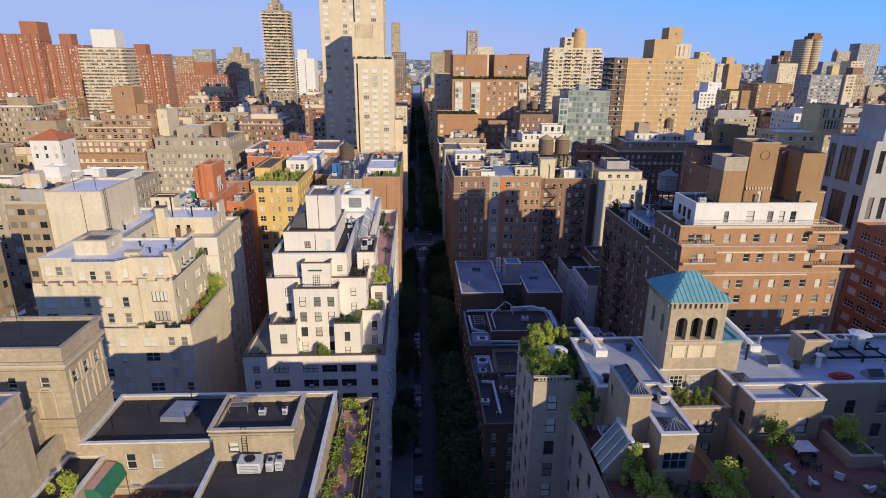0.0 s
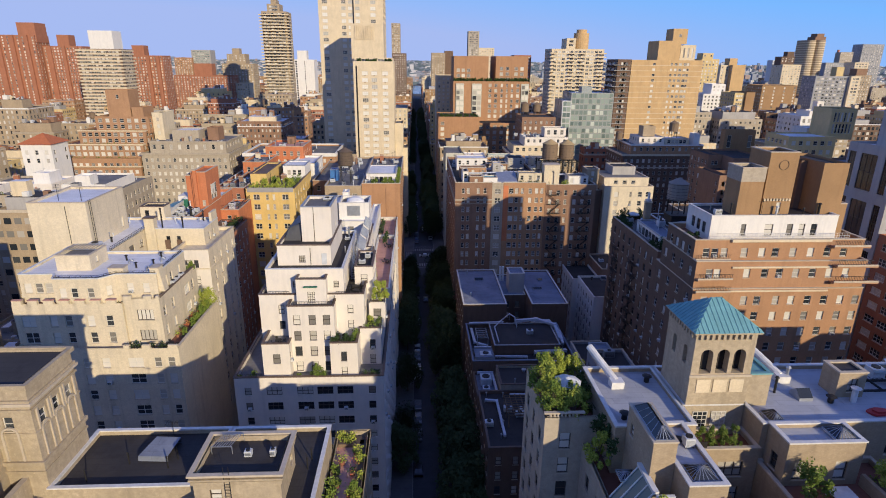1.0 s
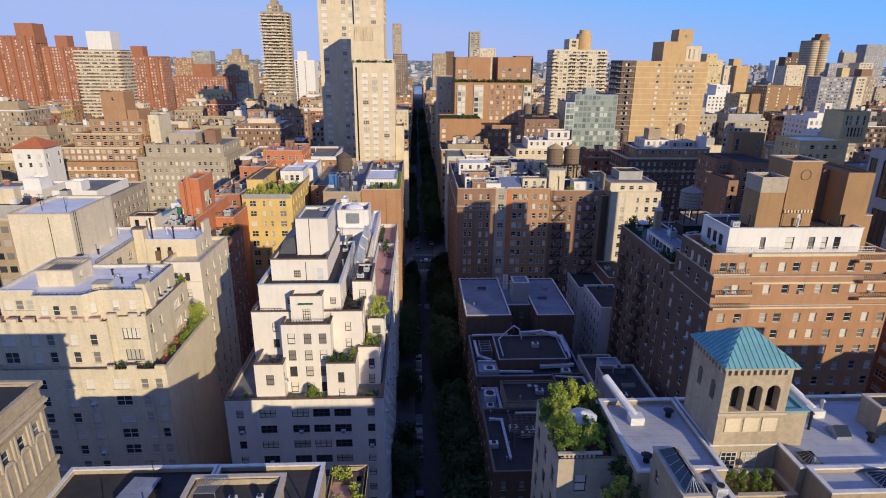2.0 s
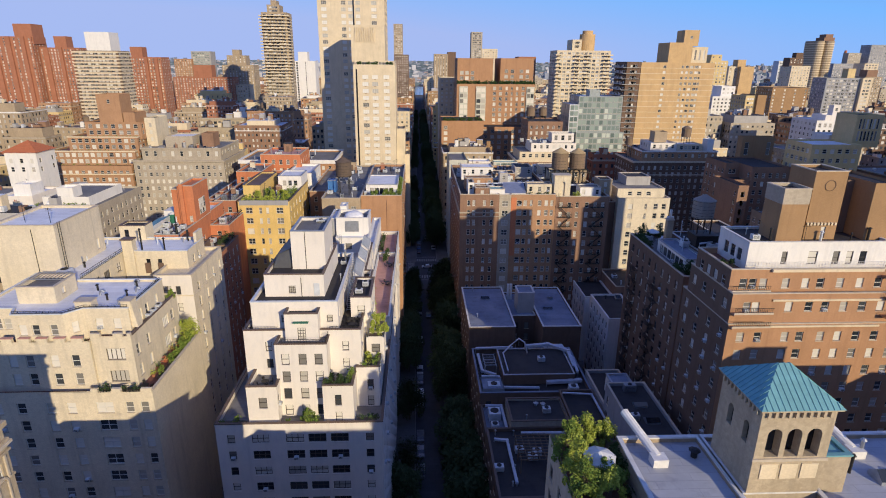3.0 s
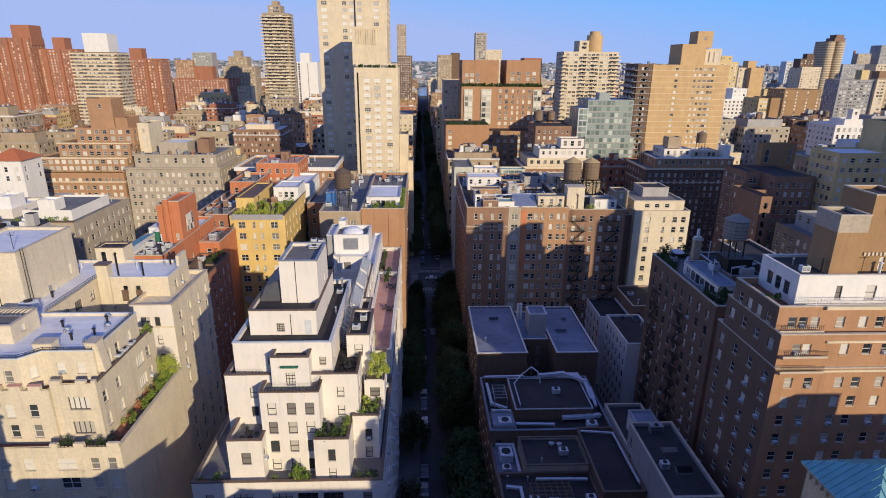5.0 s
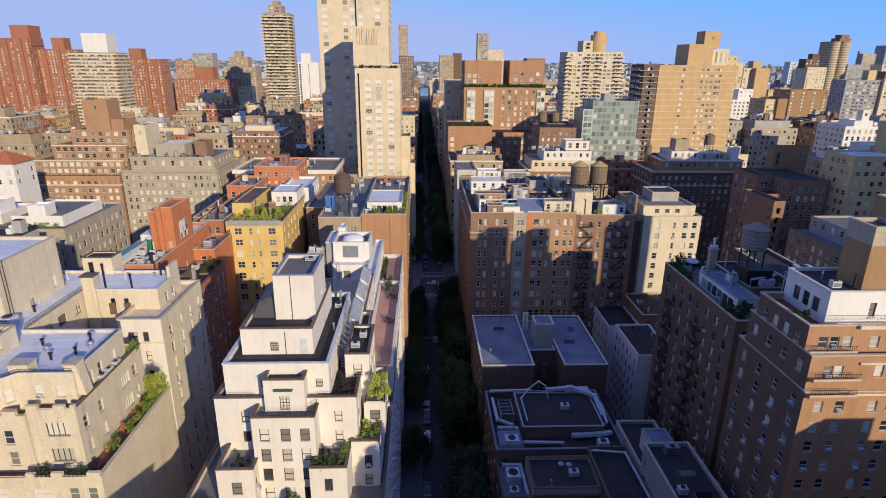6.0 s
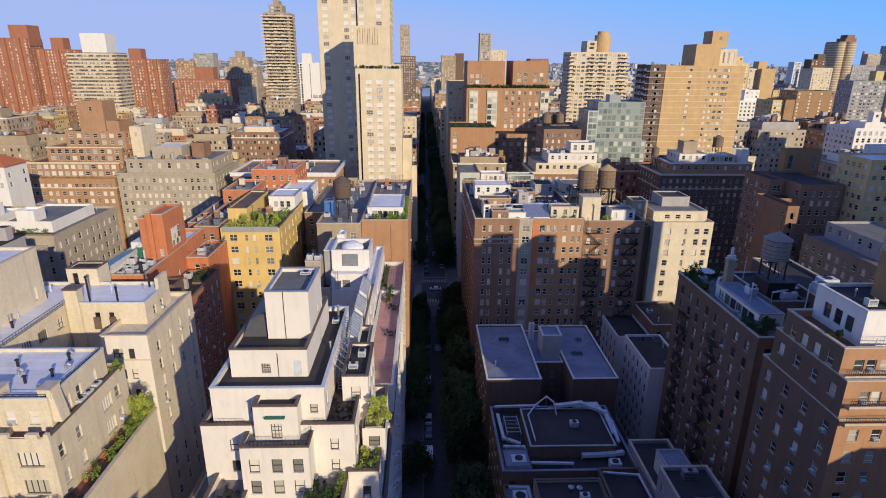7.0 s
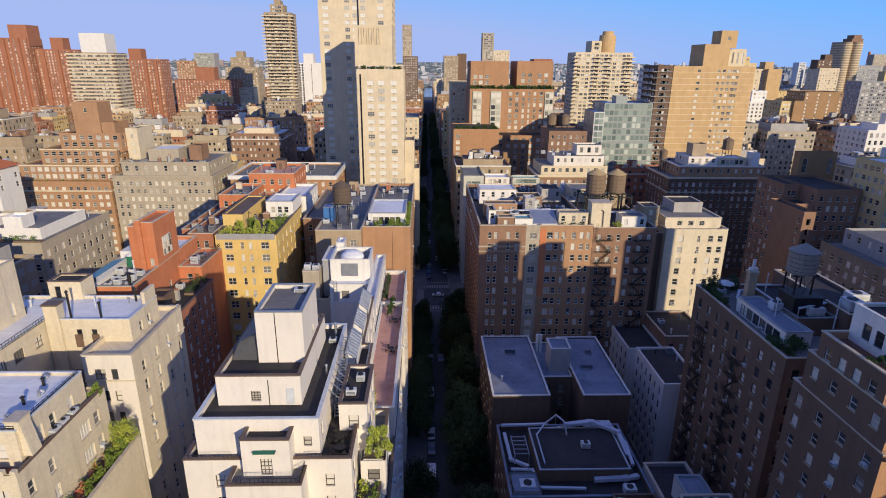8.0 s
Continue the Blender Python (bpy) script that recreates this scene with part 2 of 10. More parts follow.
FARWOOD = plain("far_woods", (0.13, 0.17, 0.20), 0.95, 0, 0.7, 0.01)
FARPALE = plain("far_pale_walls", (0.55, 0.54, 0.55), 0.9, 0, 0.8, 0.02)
FARGREY = plain("far_hazed_walls", (0.30, 0.32, 0.37), 0.9, 0, 0.8, 0.02)
FARBLUE = plain("far_hazed_roofs", (0.20, 0.24, 0.32), 0.9, 0, 0.8, 0.02)
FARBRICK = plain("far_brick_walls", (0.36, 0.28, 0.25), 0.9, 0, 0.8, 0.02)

# ---- mesh and building tools ----
class Mesh:
    """Collects faces in world or local metres, with a material to each."""

    def __init__(self):
        self.v, self.f, self.m, self.mats = [], [], [], []

    def slot(self, mat):
        if mat not in self.mats:
            self.mats.append(mat)
        return self.mats.index(mat)

    def face(self, pts, mat):
        n = len(self.v)
        self.v.extend(pts)
        self.f.append(tuple(range(n, n + len(pts))))
        self.m.append(self.slot(mat))

    def box(self, x0, x1, y0, y1, z0, z1, mat, bottom=True, top=None):
        n, s = len(self.v), self.slot(mat)
        self.v += [(x0, y0, z0), (x1, y0, z0), (x1, y1, z0), (x0, y1, z0), (x0, y0, z1), (x1, y0, z1), (x1, y1, z1), (x0, y1, z1)]
        fs = [(0, 1, 5, 4), (1, 2, 6, 5), (2, 3, 7, 6), (3, 0, 4, 7), (4, 5, 6, 7)] + ([(3, 2, 1, 0)] if bottom else [])
        self.f += [tuple(n + i for i in q) for q in fs]
        self.m += [s] * len(fs)
        if top:
            self.m[-2 if bottom else -1] = self.slot(top)

    def prism(self, poly, z0, z1, mat, top=None):
        """An upright prism over a plan polygon that runs anticlockwise."""
        n, k, s = len(self.v), len(poly), self.slot(mat)
        self.v += [(x, y, z0) for x, y in poly] + [(x, y, z1) for x, y in poly]
        self.f += [(n + i, n + (i + 1) % k, n + k + (i + 1) % k, n + k + i) for i in range(k)]
        self.f += [tuple(n + k + i for i in range(k)), tuple(n + i for i in reversed(range(k)))]
        self.m += [s] * k + [self.slot(top or mat), s]

    def rod(self, a, b, r, mat, sides=6, r2=None):
        """A round bar from a to b, tapering to r2."""
        a, b = Vector(a), Vector(b)
        d = (b - a).normalized()
        u = d.orthogonal().normalized()
        w = d.cross(u)
        n, s = len(self.v), self.slot(mat)
        for p, rr in ((a, r), (b, r if r2 is None else r2)):
            for i in range(sides):
                t = 2 * math.pi * i / sides
                self.v.append(tuple(p + rr * (math.cos(t) * u + math.sin(t) * w)))
        self.f += [(n + i, n + (i + 1) % sides, n + sides + (i + 1) % sides, n + sides + i) for i in range(sides)]
        self.f += [tuple(n + i for i in reversed(range(sides))), tuple(n + sides + i for i in range(sides))]
        self.m += [s] * (sides + 2)

    def beam(self, a, b, w, h, mat):
        """A squared bar from a to b."""
        a, b = Vector(a), Vector(b)
        d = (b - a).normalized()
        side = d.cross(Vector((0, 0, 1)))
        side = Vector((1, 0, 0)) if side.length < 1e-4 else side.normalized()
        up = side.cross(d)
        n, s = len(self.v), self.slot(mat)
        for p in (a, b):
            for i, j in ((-1, -1), (1, -1), (1, 1), (-1, 1)):
                self.v.append(tuple(p + side * (i * w / 2) + up * (j * h / 2)))
        fs = [(0, 1, 5, 4), (1, 2, 6, 5), (2, 3, 7, 6), (3, 0, 4, 7), (3, 2, 1, 0), (4, 5, 6, 7)]
        self.f += [tuple(n + i for i in q) for q in fs]
        self.m += [s] * 6

    def data(self, name):
        me = bpy.data.meshes.new(name)
        me.from_pydata(self.v, [], self.f)
        for m in self.mats:
            me.materials.append(m)
        me.polygons.foreach_set("material_index", self.m)
        me.update()
        return me


def thing(name, label, category, at=(0, 0, 0), group="", kind=""):
    ob = new(name)
    ob.location = at
    ob.empty_display_size = 0.5
    return tagged(ob, label, category, group, kind)


def part(name, mesh, parent, label="", kind="", at=None, turn=0.0):
    """A mesh under a thing. Mesh coordinates count from the world's origin unless at is given."""
    ob = new(name, mesh if isinstance(mesh, bpy.types.Mesh) else mesh.data(name))
    ob.parent = parent
    home = parent.location if parent.parent is None else Vector((0, 0, 0))
    ob.location = Vector(at) - home if at is not None else -home
    ob.rotation_euler[2] = turn
    if label:
        ob["label"] = label
    if kind:
        ob["kind"] = kind
    return ob


def solid(name, mesh, label, category, at=(0, 0, 0), turn=0.0, group="", kind=""):
    """A thing of one mesh."""
    ob = new(name, mesh if isinstance(mesh, bpy.types.Mesh) else mesh.data(name))
    ob.location = at
    ob.rotation_euler[2] = turn
    return tagged(ob, label, category, group, kind)


SIDES = {"f": (0.0, (1, 0), (0, -1)), "r": (math.pi / 2, (0, 1), (1, 0)), "b": (math.pi, (-1, 0), (0, 1)), "l": (-math.pi / 2, (0, -1), (-1, 0))}
WINDOWS = {}


def sash_mesh(w, h, style, frame_mat, glass_mat):
    """A window about its sill's middle, looking along -y: the frame, and the pane apart."""
    key = (round(w, 2), round(h, 2), style, frame_mat.name, glass_mat.name)
    if key in WINDOWS:
        return WINDOWS[key]
    fr, gl = Mesh(), Mesh()
    t = 0.09 if w > 0.8 else 0.06
    bars = {"pair": (0.0,), "triple": (-w / 6, w / 6), "quad": (-w / 4, 0.0, w / 4), "muntin": (-w / 6, w / 6)}.get(style, ())
    rails = {"sash": (0.5,), "pair": (0.5,), "triple": (0.5,), "muntin": (0.25, 0.5, 0.75)}.get(style, ())
    k = 0.03 if style == "muntin" else 0.045
    xs = [-w / 2, -w / 2 + t] + [v for c in bars for v in (c - k, c + k)] + [w / 2 - t, w / 2]
    zs = [0.0, t] + [v for c in rails for v in (c * h - k, c * h + k)] + [h - t, h]
    slot = fr.slot(frame_mat)
    index = {}

    def at(i, j, back=0):
        if (i, j, back) not in index:
            index[i, j, back] = len(fr.v)
            fr.v.append((xs[i], 0.02 if back else -0.06, zs[j]))
        return index[i, j, back]

    for i in range(len(xs) - 1):
        for j in range(len(zs) - 1):
            if i % 2 == 0 or j % 2 == 0:
                fr.f.append((at(i, j), at(i + 1, j), at(i + 1, j + 1), at(i, j + 1)))
            else:
                for p, q in (((i, j), (i + 1, j)), ((i + 1, j), (i + 1, j + 1)), ((i + 1, j + 1), (i, j + 1)), ((i, j + 1), (i, j))):
                    fr.f.append((at(*q), at(*p), at(*p, 1), at(*q, 1)))
    fr.m = [slot] * len(fr.f)
    gl.face([(-w / 2 + t, 0.0, t), (w / 2 - t, 0.0, t), (w / 2 - t, 0.0, h - t), (-w / 2 + t, 0.0, h - t)], glass_mat)
    WINDOWS[key] = fr.data("window"), gl.data("pane"), fr, gl
    return WINDOWS[key]


AC_MESH = []


def ac_mesh():
    if not AC_MESH:
        m = Mesh()
        m.box(-0.33, 0.33, -0.55, 0.1, 0.02, 0.46, PALEMETAL)
        for i in range(4):
            m.box(-0.28, 0.28, -0.57, -0.552, 0.07 + 0.09 * i, 0.11 + 0.09 * i, IRON)
        AC_MESH.append(m.data("air_conditioner"))
    return AC_MESH[0]


def span(width, n, w, margin=1.2):
    """n window middles along a wall."""
    return [margin + w / 2 + (width - 2 * margin - w) * (i / (n - 1) if n > 1 else 0.5) for i in range(n)]


class Building:
    """A building: walls with real window recesses, roofs, copings, and its windows as parts."""

    def __init__(self, name, label, at, near=True, category="building", group=""):
        self.ob = thing(name, label, category, at, group)
        self.near = near
        self.rest = Mesh()
        self.walls = {}
        self.count = 0
        self.rng = random.Random(name + label)

    def facade(self, mesh, side, x0, x1, y0, y1, z0, z1, wall, sp):
        turn, u, n = SIDES[side]
        o = {"f": (x0, y0), "r": (x1, y0), "b": (x1, y1), "l": (x0, y1)}[side]
        self.run(mesh, o, u, n, turn, x1 - x0 if side in "fb" else y1 - y0, z0, z1, wall, sp)

    def run(self, mesh, o, u, n, turn, width, z0, z1, wall, sp):
        """One straight stretch of wall from o along u, looking along n, with recessed windows."""
        wall = sp.get("wall", wall) if sp else wall

        def at(a, z, d=0.0):
            return (o[0] + u[0] * a - n[0] * d, o[1] + u[1] * a - n[1] * d, z)

        def quad(a0, a1, b0, b1):
            if a1 - a0 > 1e-4 and b1 - b0 > 1e-4:
                mesh.face([at(a0, b0), at(a1, b0), at(a1, b1), at(a0, b1)], wall)

        if not sp:
            quad(0, width, z0, z1)
            return
        w, h, pitch = sp.get("w", 1.1), sp.get("h", 1.6), sp.get("pitch", 3.05)
        head, depth = sp.get("head", 1.6), sp.get("depth", 0.22)
        cols = sp.get("cols") or span(width, sp.get("n", 4), w, sp.get("margin", 1.3))
        widths, styles = sp.get("ws") or [w] * len(cols), sp.get("styles") or [sp.get("style", "sash")] * len(cols)
        sill = wall if wall in (LIMEWHITE, WHITEWALL, PALEMETAL) else COPING
        glass, fmat = sp.get("glass", GLASS), sp.get("frame", FRAMEWHITE)
        order = sorted(range(len(cols)), key=lambda i: cols[i])
        top, row = z1, 0
        while row < sp.get("rows", 99):
            v1 = z1 - head - row * pitch
            v0 = v1 - h
            if v0 < z0 + sp.get("low", 0.7):
                break
            quad(0, width, v1, top)
            a = 0.0
            for i in order:
                ww = widths[i]
                if cols[i] - ww / 2 < 0.2 or cols[i] + ww / 2 > width - 0.2 or self.rng.random() < sp.get("skip", 0.0):
                    continue
                a0, a1 = cols[i] - ww / 2, cols[i] + ww / 2
                quad(a, a0, v0, v1)
                a = a1
                for p, q in (((a0, v0), (a1, v0)), ((a1, v0), (a1, v1)), ((a1, v1), (a0, v1)), ((a0, v1), (a0, v0))):
                    mesh.face([at(*p), at(*q), at(*q, depth), at(*p, depth)], wall)
                mesh.face([at(a0 - 0.06, v0 - 0.1, -0.09), at(a1 + 0.06, v0 - 0.1, -0.09), at(a1 + 0.06, v0, -0.09), at(a0 - 0.06, v0, -0.09)], sill)
                mesh.face([at(a0 - 0.06, v0, -0.09), at(a1 + 0.06, v0, -0.09), at(a1 + 0.06, v0, 0.02), at(a0 - 0.06, v0, 0.02)], sill)
                mesh.face([at(a1 + 0.06, v0 - 0.1, -0.09), at(a0 - 0.06, v0 - 0.1, -0.09), at(a0 - 0.06, v0 - 0.1, 0), at(a1 + 0.06, v0 - 0.1, 0)], sill)
                self.window(at(cols[i], v0, depth - 0.03), turn, ww, h, styles[i], fmat, glass, row, sp)
            quad(a, width, v0, v1)
            top = v0
            row += 1
        quad(0, width, z0, top)

    def window(self, at, turn, w, h, style, fmat, glass, row, sp):
        frame_me, pane_me, fr, gl = sash_mesh(w, h, style, fmat, glass)
        if self.near and self.count < 150 and row < sp.get("objrows", 9):
            self.count += 1
            win = part("window", frame_me, self.ob, at=at, turn=turn)
            part("pane", pane_me, win, at=(0, 0, 0))
            if self.rng.random() < sp.get("ac", 0.0):
                part("air_conditioner", ac_mesh(), win, "pale window air conditioner", at=(0, 0, 0))
            return
        c, s = math.cos(turn), math.sin(turn)
        for src in (fr, gl):
            k = len(self.rest.v)
            self.rest.v += [(at[0] + c * x - s * y, at[1] + s * x + c * y, at[2] + z) for x, y, z in src.v]
            self.rest.f += [tuple(k + i for i in f) for f in src.f]
            self.rest.m += [self.rest.slot(src.mats[i]) for i in src.m]

    def block(self, x0, x1, y0, y1, z0, z1, wall, roof, par=0.9, cope=COPING, name="wall", copew=0.08, thick=0.3, label="", **win):
        """One mass: walls up to the parapet's top z1, the roof par below it. Masses from the ground start just under it."""
        z0 = -0.1 if z0 == 0.1 else z0
        m = Mesh()
        for side in "frbl":
            self.facade(m, side, x0, x1, y0, y1, z0, z1, wall, win.get(side))
        zr, t = z1 - par, thick
        xi0, xi1, yi0, yi1 = x0 + t, x1 - t, y0 + t, y1 - t
        for a, b in (((xi0, yi0), (xi0, yi1)), ((xi0, yi1), (xi1, yi1)), ((xi1, yi1), (xi1, yi0)), ((xi1, yi0), (xi0, yi0))):
            m.face([(*a, zr), (*b, zr), (*b, z1), (*a, z1)], wall)
        part(name, m, self.ob, label)
        r = Mesh()
        r.box(xi0 + 0.004, xi1 - 0.004, yi0 + 0.004, yi1 - 0.004, zr - 0.25, zr, roof)
        part("roof", r, self.ob)
        if cope:
            c, e, hz = Mesh(), copew, 0.14
            c.box(x0 - e, x1 + e, y0 - e, yi0 + 0.05, z1 - 0.02, z1 + hz, cope)
            c.box(x0 - e, x1 + e, yi1 - 0.05, y1 + e, z1 - 0.02, z1 + hz, cope)
            c.box(x0 - e, xi0 + 0.05, yi0 + 0.051, yi1 - 0.051, z1 - 0.02, z1 + hz, cope)
            c.box(xi1 - 0.05, x1 + e, yi0 + 0.051, yi1 - 0.051, z1 - 0.02, z1 + hz, cope)
            part("coping", c, self.ob)
        return zr

    def poly_block(self, pts, z0, z1, wall, roof, par=0.5, cope=COPING, thick=0.3, copew=0.08, wins=None):
        """A mass over any plan, its corners counterclockwise; wins: window settings by edge number."""
        z0 = -0.1 if z0 == 0.1 else z0
        n = len(pts)

        def inset(t):
            out = []
            for i in range(n):
                a, b, c = Vector(pts[i - 1]), Vector(pts[i]), Vector(pts[(i + 1) % n])
                u, v = (b - a).normalized(), (c - b).normalized()
                nu, nv = Vector((-u.y, u.x)), Vector((-v.y, v.x))
                k = nu + nv
                out.append(tuple(b + k * (t / max(0.3, k.dot(nu)))))
            return out
        m = Mesh()
        inner, zr = inset(thick), z1 - par
        for i in range(n):
            a, b = Vector(pts[i]), Vector(pts[(i + 1) % n])
            u = (b - a).normalized()
            self.run(m, tuple(a), tuple(u), (u.y, -u.x), math.atan2(u.y, u.x), (b - a).length, z0, z1, wall, (wins or {}).get(i))
            p, q = inner[i], inner[(i + 1) % n]
            m.face([(*q, zr), (*p, zr), (*p, z1), (*q, z1)], wall)
        part("wall", m, self.ob)
        m = Mesh()
        m.prism(inset(thick + 0.004), zr - 0.25, zr, roof)
        part("roof", m, self.ob)
        if cope:
            m = Mesh()
            lo, hi = inset(-copew), inset(thick + 0.05)
            for i in range(n):
                j = (i + 1) % n
                m.face([(*lo[i], z1 + 0.14), (*lo[j], z1 + 0.14), (*hi[j], z1 + 0.14), (*hi[i], z1 + 0.14)], cope)
                m.face([(*lo[i], z1 - 0.02), (*lo[j], z1 - 0.02), (*lo[j], z1 + 0.14), (*lo[i], z1 + 0.14)], cope)
                m.face([(*hi[j], z1 - 0.02), (*hi[i], z1 - 0.02), (*hi[i], z1 + 0.14), (*hi[j], z1 + 0.14)], cope)
                m.face([(*lo[j], z1 - 0.02), (*lo[i], z1 - 0.02), (*hi[i], z1 - 0.02), (*hi[j], z1 - 0.02)], cope)
            part("coping", m, self.ob)
        return zr

    def band(self, x0, x1, y0, y1, z0, z1, mat, e=0.15, name="cornice"):
        """A string course or cornice round a mass."""
        m = Mesh()
        m.box(x0 - e, x1 + e, y0 - e, y0 + 0.1, z0, z1, mat)
        m.box(x0 - e, x1 + e, y1 - 0.1, y1 + e, z0, z1, mat)
        m.box(x0 - e, x0 + 0.1, y0 + 0.101, y1 - 0.101, z0, z1, mat)
        m.box(x1 - 0.1, x1 + e, y0 + 0.101, y1 - 0.101, z0, z1, mat)
        part(name, m, self.ob)

    def piece(self, name, mesh, label=""):
        return part(name, mesh, self.ob, label)

    def done(self):
        if self.rest.f:
            part("windows", self.rest, self.ob, kind="stuff")
        return self.ob


# ---- loose things ----
def plant(name, x, y, z, h, r, leaves, mat=LEAF, label="", category="tree", size=0.16, slim=1.0, trunk=0.3, group="", seed=0):
    """A trunk with limbs, and a crown of many small leaves in clumps."""
    rng = random.Random(seed * 7919 + int(x * 13 + y * 7))
    ob = thing(name, label, category, (x, y, z), group)
    t, c = Mesh(), Mesh()
    hub = h * trunk
    leaves, size = int(leaves * 1.5), size * 0.78
    t.rod((x, y, z), (x + rng.uniform(-0.1, 0.1), y, z + hub), 0.03 * h * 0.6, BARK, 6, 0.02 * h * 0.6)
    clumps = []
    for i in range(10 + int(r * 6)):
        a, q = rng.uniform(0, 2 * math.pi), rng.random() ** 0.5
        zz = rng.uniform(hub * 0.8, h * 0.92)
        reach = r * slim * q * (1.0 - 0.55 * max(0.0, (zz / h - 0.45) / 0.55))
        p = Vector((x + math.cos(a) * reach, y + math.sin(a) * reach, z + zz))
        clumps.append((p, rng.uniform(0.18, 0.42) * r))
        t.rod((x, y, z + hub * rng.uniform(0.7, 1.0)), tuple(p), 0.012 * h * 0.6, BARK, 4, 0.004 * h)
    for i in range(leaves):
        p, cr = rng.choice(clumps)
        d = Vector((rng.gauss(0, 1), rng.gauss(0, 1), rng.gauss(0, 1))).normalized() * cr * rng.random() ** 0.4
        d.z *= 1.5
        q = p + d
        u = Vector((rng.gauss(0, 1), rng.gauss(0, 1), rng.gauss(0.5, 0.9))).normalized()
        v = u.orthogonal().normalized()
        s = size * rng.uniform(0.6, 1.3)
        c.face([tuple(q - u * s), tuple(q + v * s * 0.5), tuple(q + u * s), tuple(q - v * s * 0.5)], mat)
    part("trunk", t, ob)
    part("crown", c, ob)
    return ob


def hedge(name, x0, x1, y0, y1, z, h, label, mat=LEAF, density=60, size=0.13, category="plant", box=True):
    """A long planter with shrubs of uneven height."""
    rng = random.Random(int(x0 * 31 + y0 * 17))
    ob = thing(name, label, category, ((x0 + x1) / 2, (y0 + y1) / 2, z))
    if box:
        m = Mesh()
        m.box(x0, x1, y0, y1, z, z + 0.45, WOOD)
        m.box(x0 + 0.05, x1 - 0.05, y0 + 0.05, y1 - 0.05, z + 0.45, z + 0.46, BARK)
        part("planter", m, ob)
    c = Mesh()
    n = int(density * max(1.0, (x1 - x0)) * max(1.0, (y1 - y0)) * max(0.6, h))
    lumps = [(rng.uniform(x0, x1), rng.uniform(y0, y1), rng.uniform(0.35, 1.0)) for _ in range(3 + int((x1 - x0) * (y1 - y0) * 1.2))]
    for i in range(n):
        lx, ly, lh = rng.choice(lumps)
        q = Vector((lx + rng.gauss(0, 0.22), ly + rng.gauss(0, 0.22), z + 0.4 + h * lh * rng.random() ** 0.7))
        u = Vector((rng.gauss(0, 1), rng.gauss(0, 1), rng.gauss(0, 0.8))).normalized()
        v = u.orthogonal().normalized()
        s = size * rng.uniform(0.6, 1.4)
        c.face([tuple(q - u * s), tuple(q + v * s * 0.55), tuple(q + u * s), tuple(q - v * s * 0.55)], mat)
    part("foliage", c, ob)
    return ob


def water_tank(x, y, z, r=1.9, h=3.6, leg=2.5, mat=WOOD, roofmat=WOOD, label="round wooden rooftop water tank on steel legs", group="rooftop water tanks"):
    ob = thing("water_tank", label, "water tank", (x, y, z), group)
    for sx in (-1, 1):
        for sy in (-1, 1):
            m = Mesh()
            m.beam((x + sx * r * 0.65, y + sy * r * 0.65, z), (x + sx * r * 0.65, y + sy * r * 0.65, z + leg), 0.2, 0.2, IRON)
            part("leg", m, ob)
    for sy in (-0.65, 0.65):
        m = Mesh()
        m.beam((x - r, y + sy * r, z + leg), (x + r, y + sy * r, z + leg), 0.15, 0.25, IRON)
        part("beam", m, ob)
    for s in (-1, 1):
        m = Mesh()
        m.beam((x - r * 0.65, y + s * r * 0.65, z + 0.2), (x + r * 0.65, y + s * r * 0.65, z + leg - 0.2), 0.06, 0.06, IRON)
        part("brace", m, ob)
        m = Mesh()
        m.beam((x + s * r * 0.65, y - r * 0.65, z + 0.2), (x + s * r * 0.65, y + r * 0.65, z + leg - 0.2), 0.06, 0.06, IRON)
        part("brace", m, ob)
    m = Mesh()
    k = 56
    rim = [(x + (r + (0.03, 0.03, 0.0, 0.0)[i % 4]) * math.cos(2 * math.pi * i / k), y + (r + (0.03, 0.03, 0.0, 0.0)[i % 4]) * math.sin(2 * math.pi * i / k)) for i in range(k)]
    m.prism(rim, z + leg + 0.13, z + leg + h, mat)
    part("barrel", m, ob)
    for i in range(6):
        m = Mesh()
        zz = z + leg + 0.3 + (h - 0.5) * (i / 5) ** 1.3
        m.rod((x, y, zz), (x, y, zz + 0.06), r + 0.045, IRON, 24)
        part("hoop", m, ob)
    m = Mesh()
    n, k = len(m.v), 20
    ring = [(x + (r + 0.18) * math.cos(2 * math.pi * i / k), y + (r + 0.18) * math.sin(2 * math.pi * i / k), z + leg + h) for i in range(k)]
    for i in range(k):
        m.face([ring[i], ring[(i + 1) % k], (x, y, z + leg + h + r * 0.62)], roofmat)
    m.face(list(reversed(ring)), roofmat)
    part("conical_roof", m, ob)
    return ob


def ac_unit(x, y, z, w=1.6, d=1.2, h=1.1, label="grey rooftop air conditioning unit"):
    ob = thing("rooftop_unit", label, "air conditioner", (x, y, z), "rooftop air conditioners")
    m = Mesh()
    m.box(x - w / 2, x + w / 2, y - d / 2, y + d / 2, z + 0.12, z + h, PALEMETAL)
    for sx in (-1, 1):
        m.box(x + sx * w * 0.38 - 0.07, x + sx * w * 0.38 + 0.07, y - d / 2, y + d / 2, z, z + 0.119, IRON)
    part("casing", m, ob)
    m = Mesh()
    m.rod((x, y, z + h), (x, y, z + h + 0.12), min(w, d) * 0.36, IRON, 14)
    part("fan_guard", m, ob)
    m = Mesh()
    for i in range(5):
        m.box(x - w * 0.42, x + w * 0.42, y - d / 2 - 0.03, y - d / 2 - 0.002, z + 0.25 + i * (h - 0.4) / 5, z + 0.31 + i * (h - 0.4) / 5, METAL)
    part("grille", m, ob)
    return ob


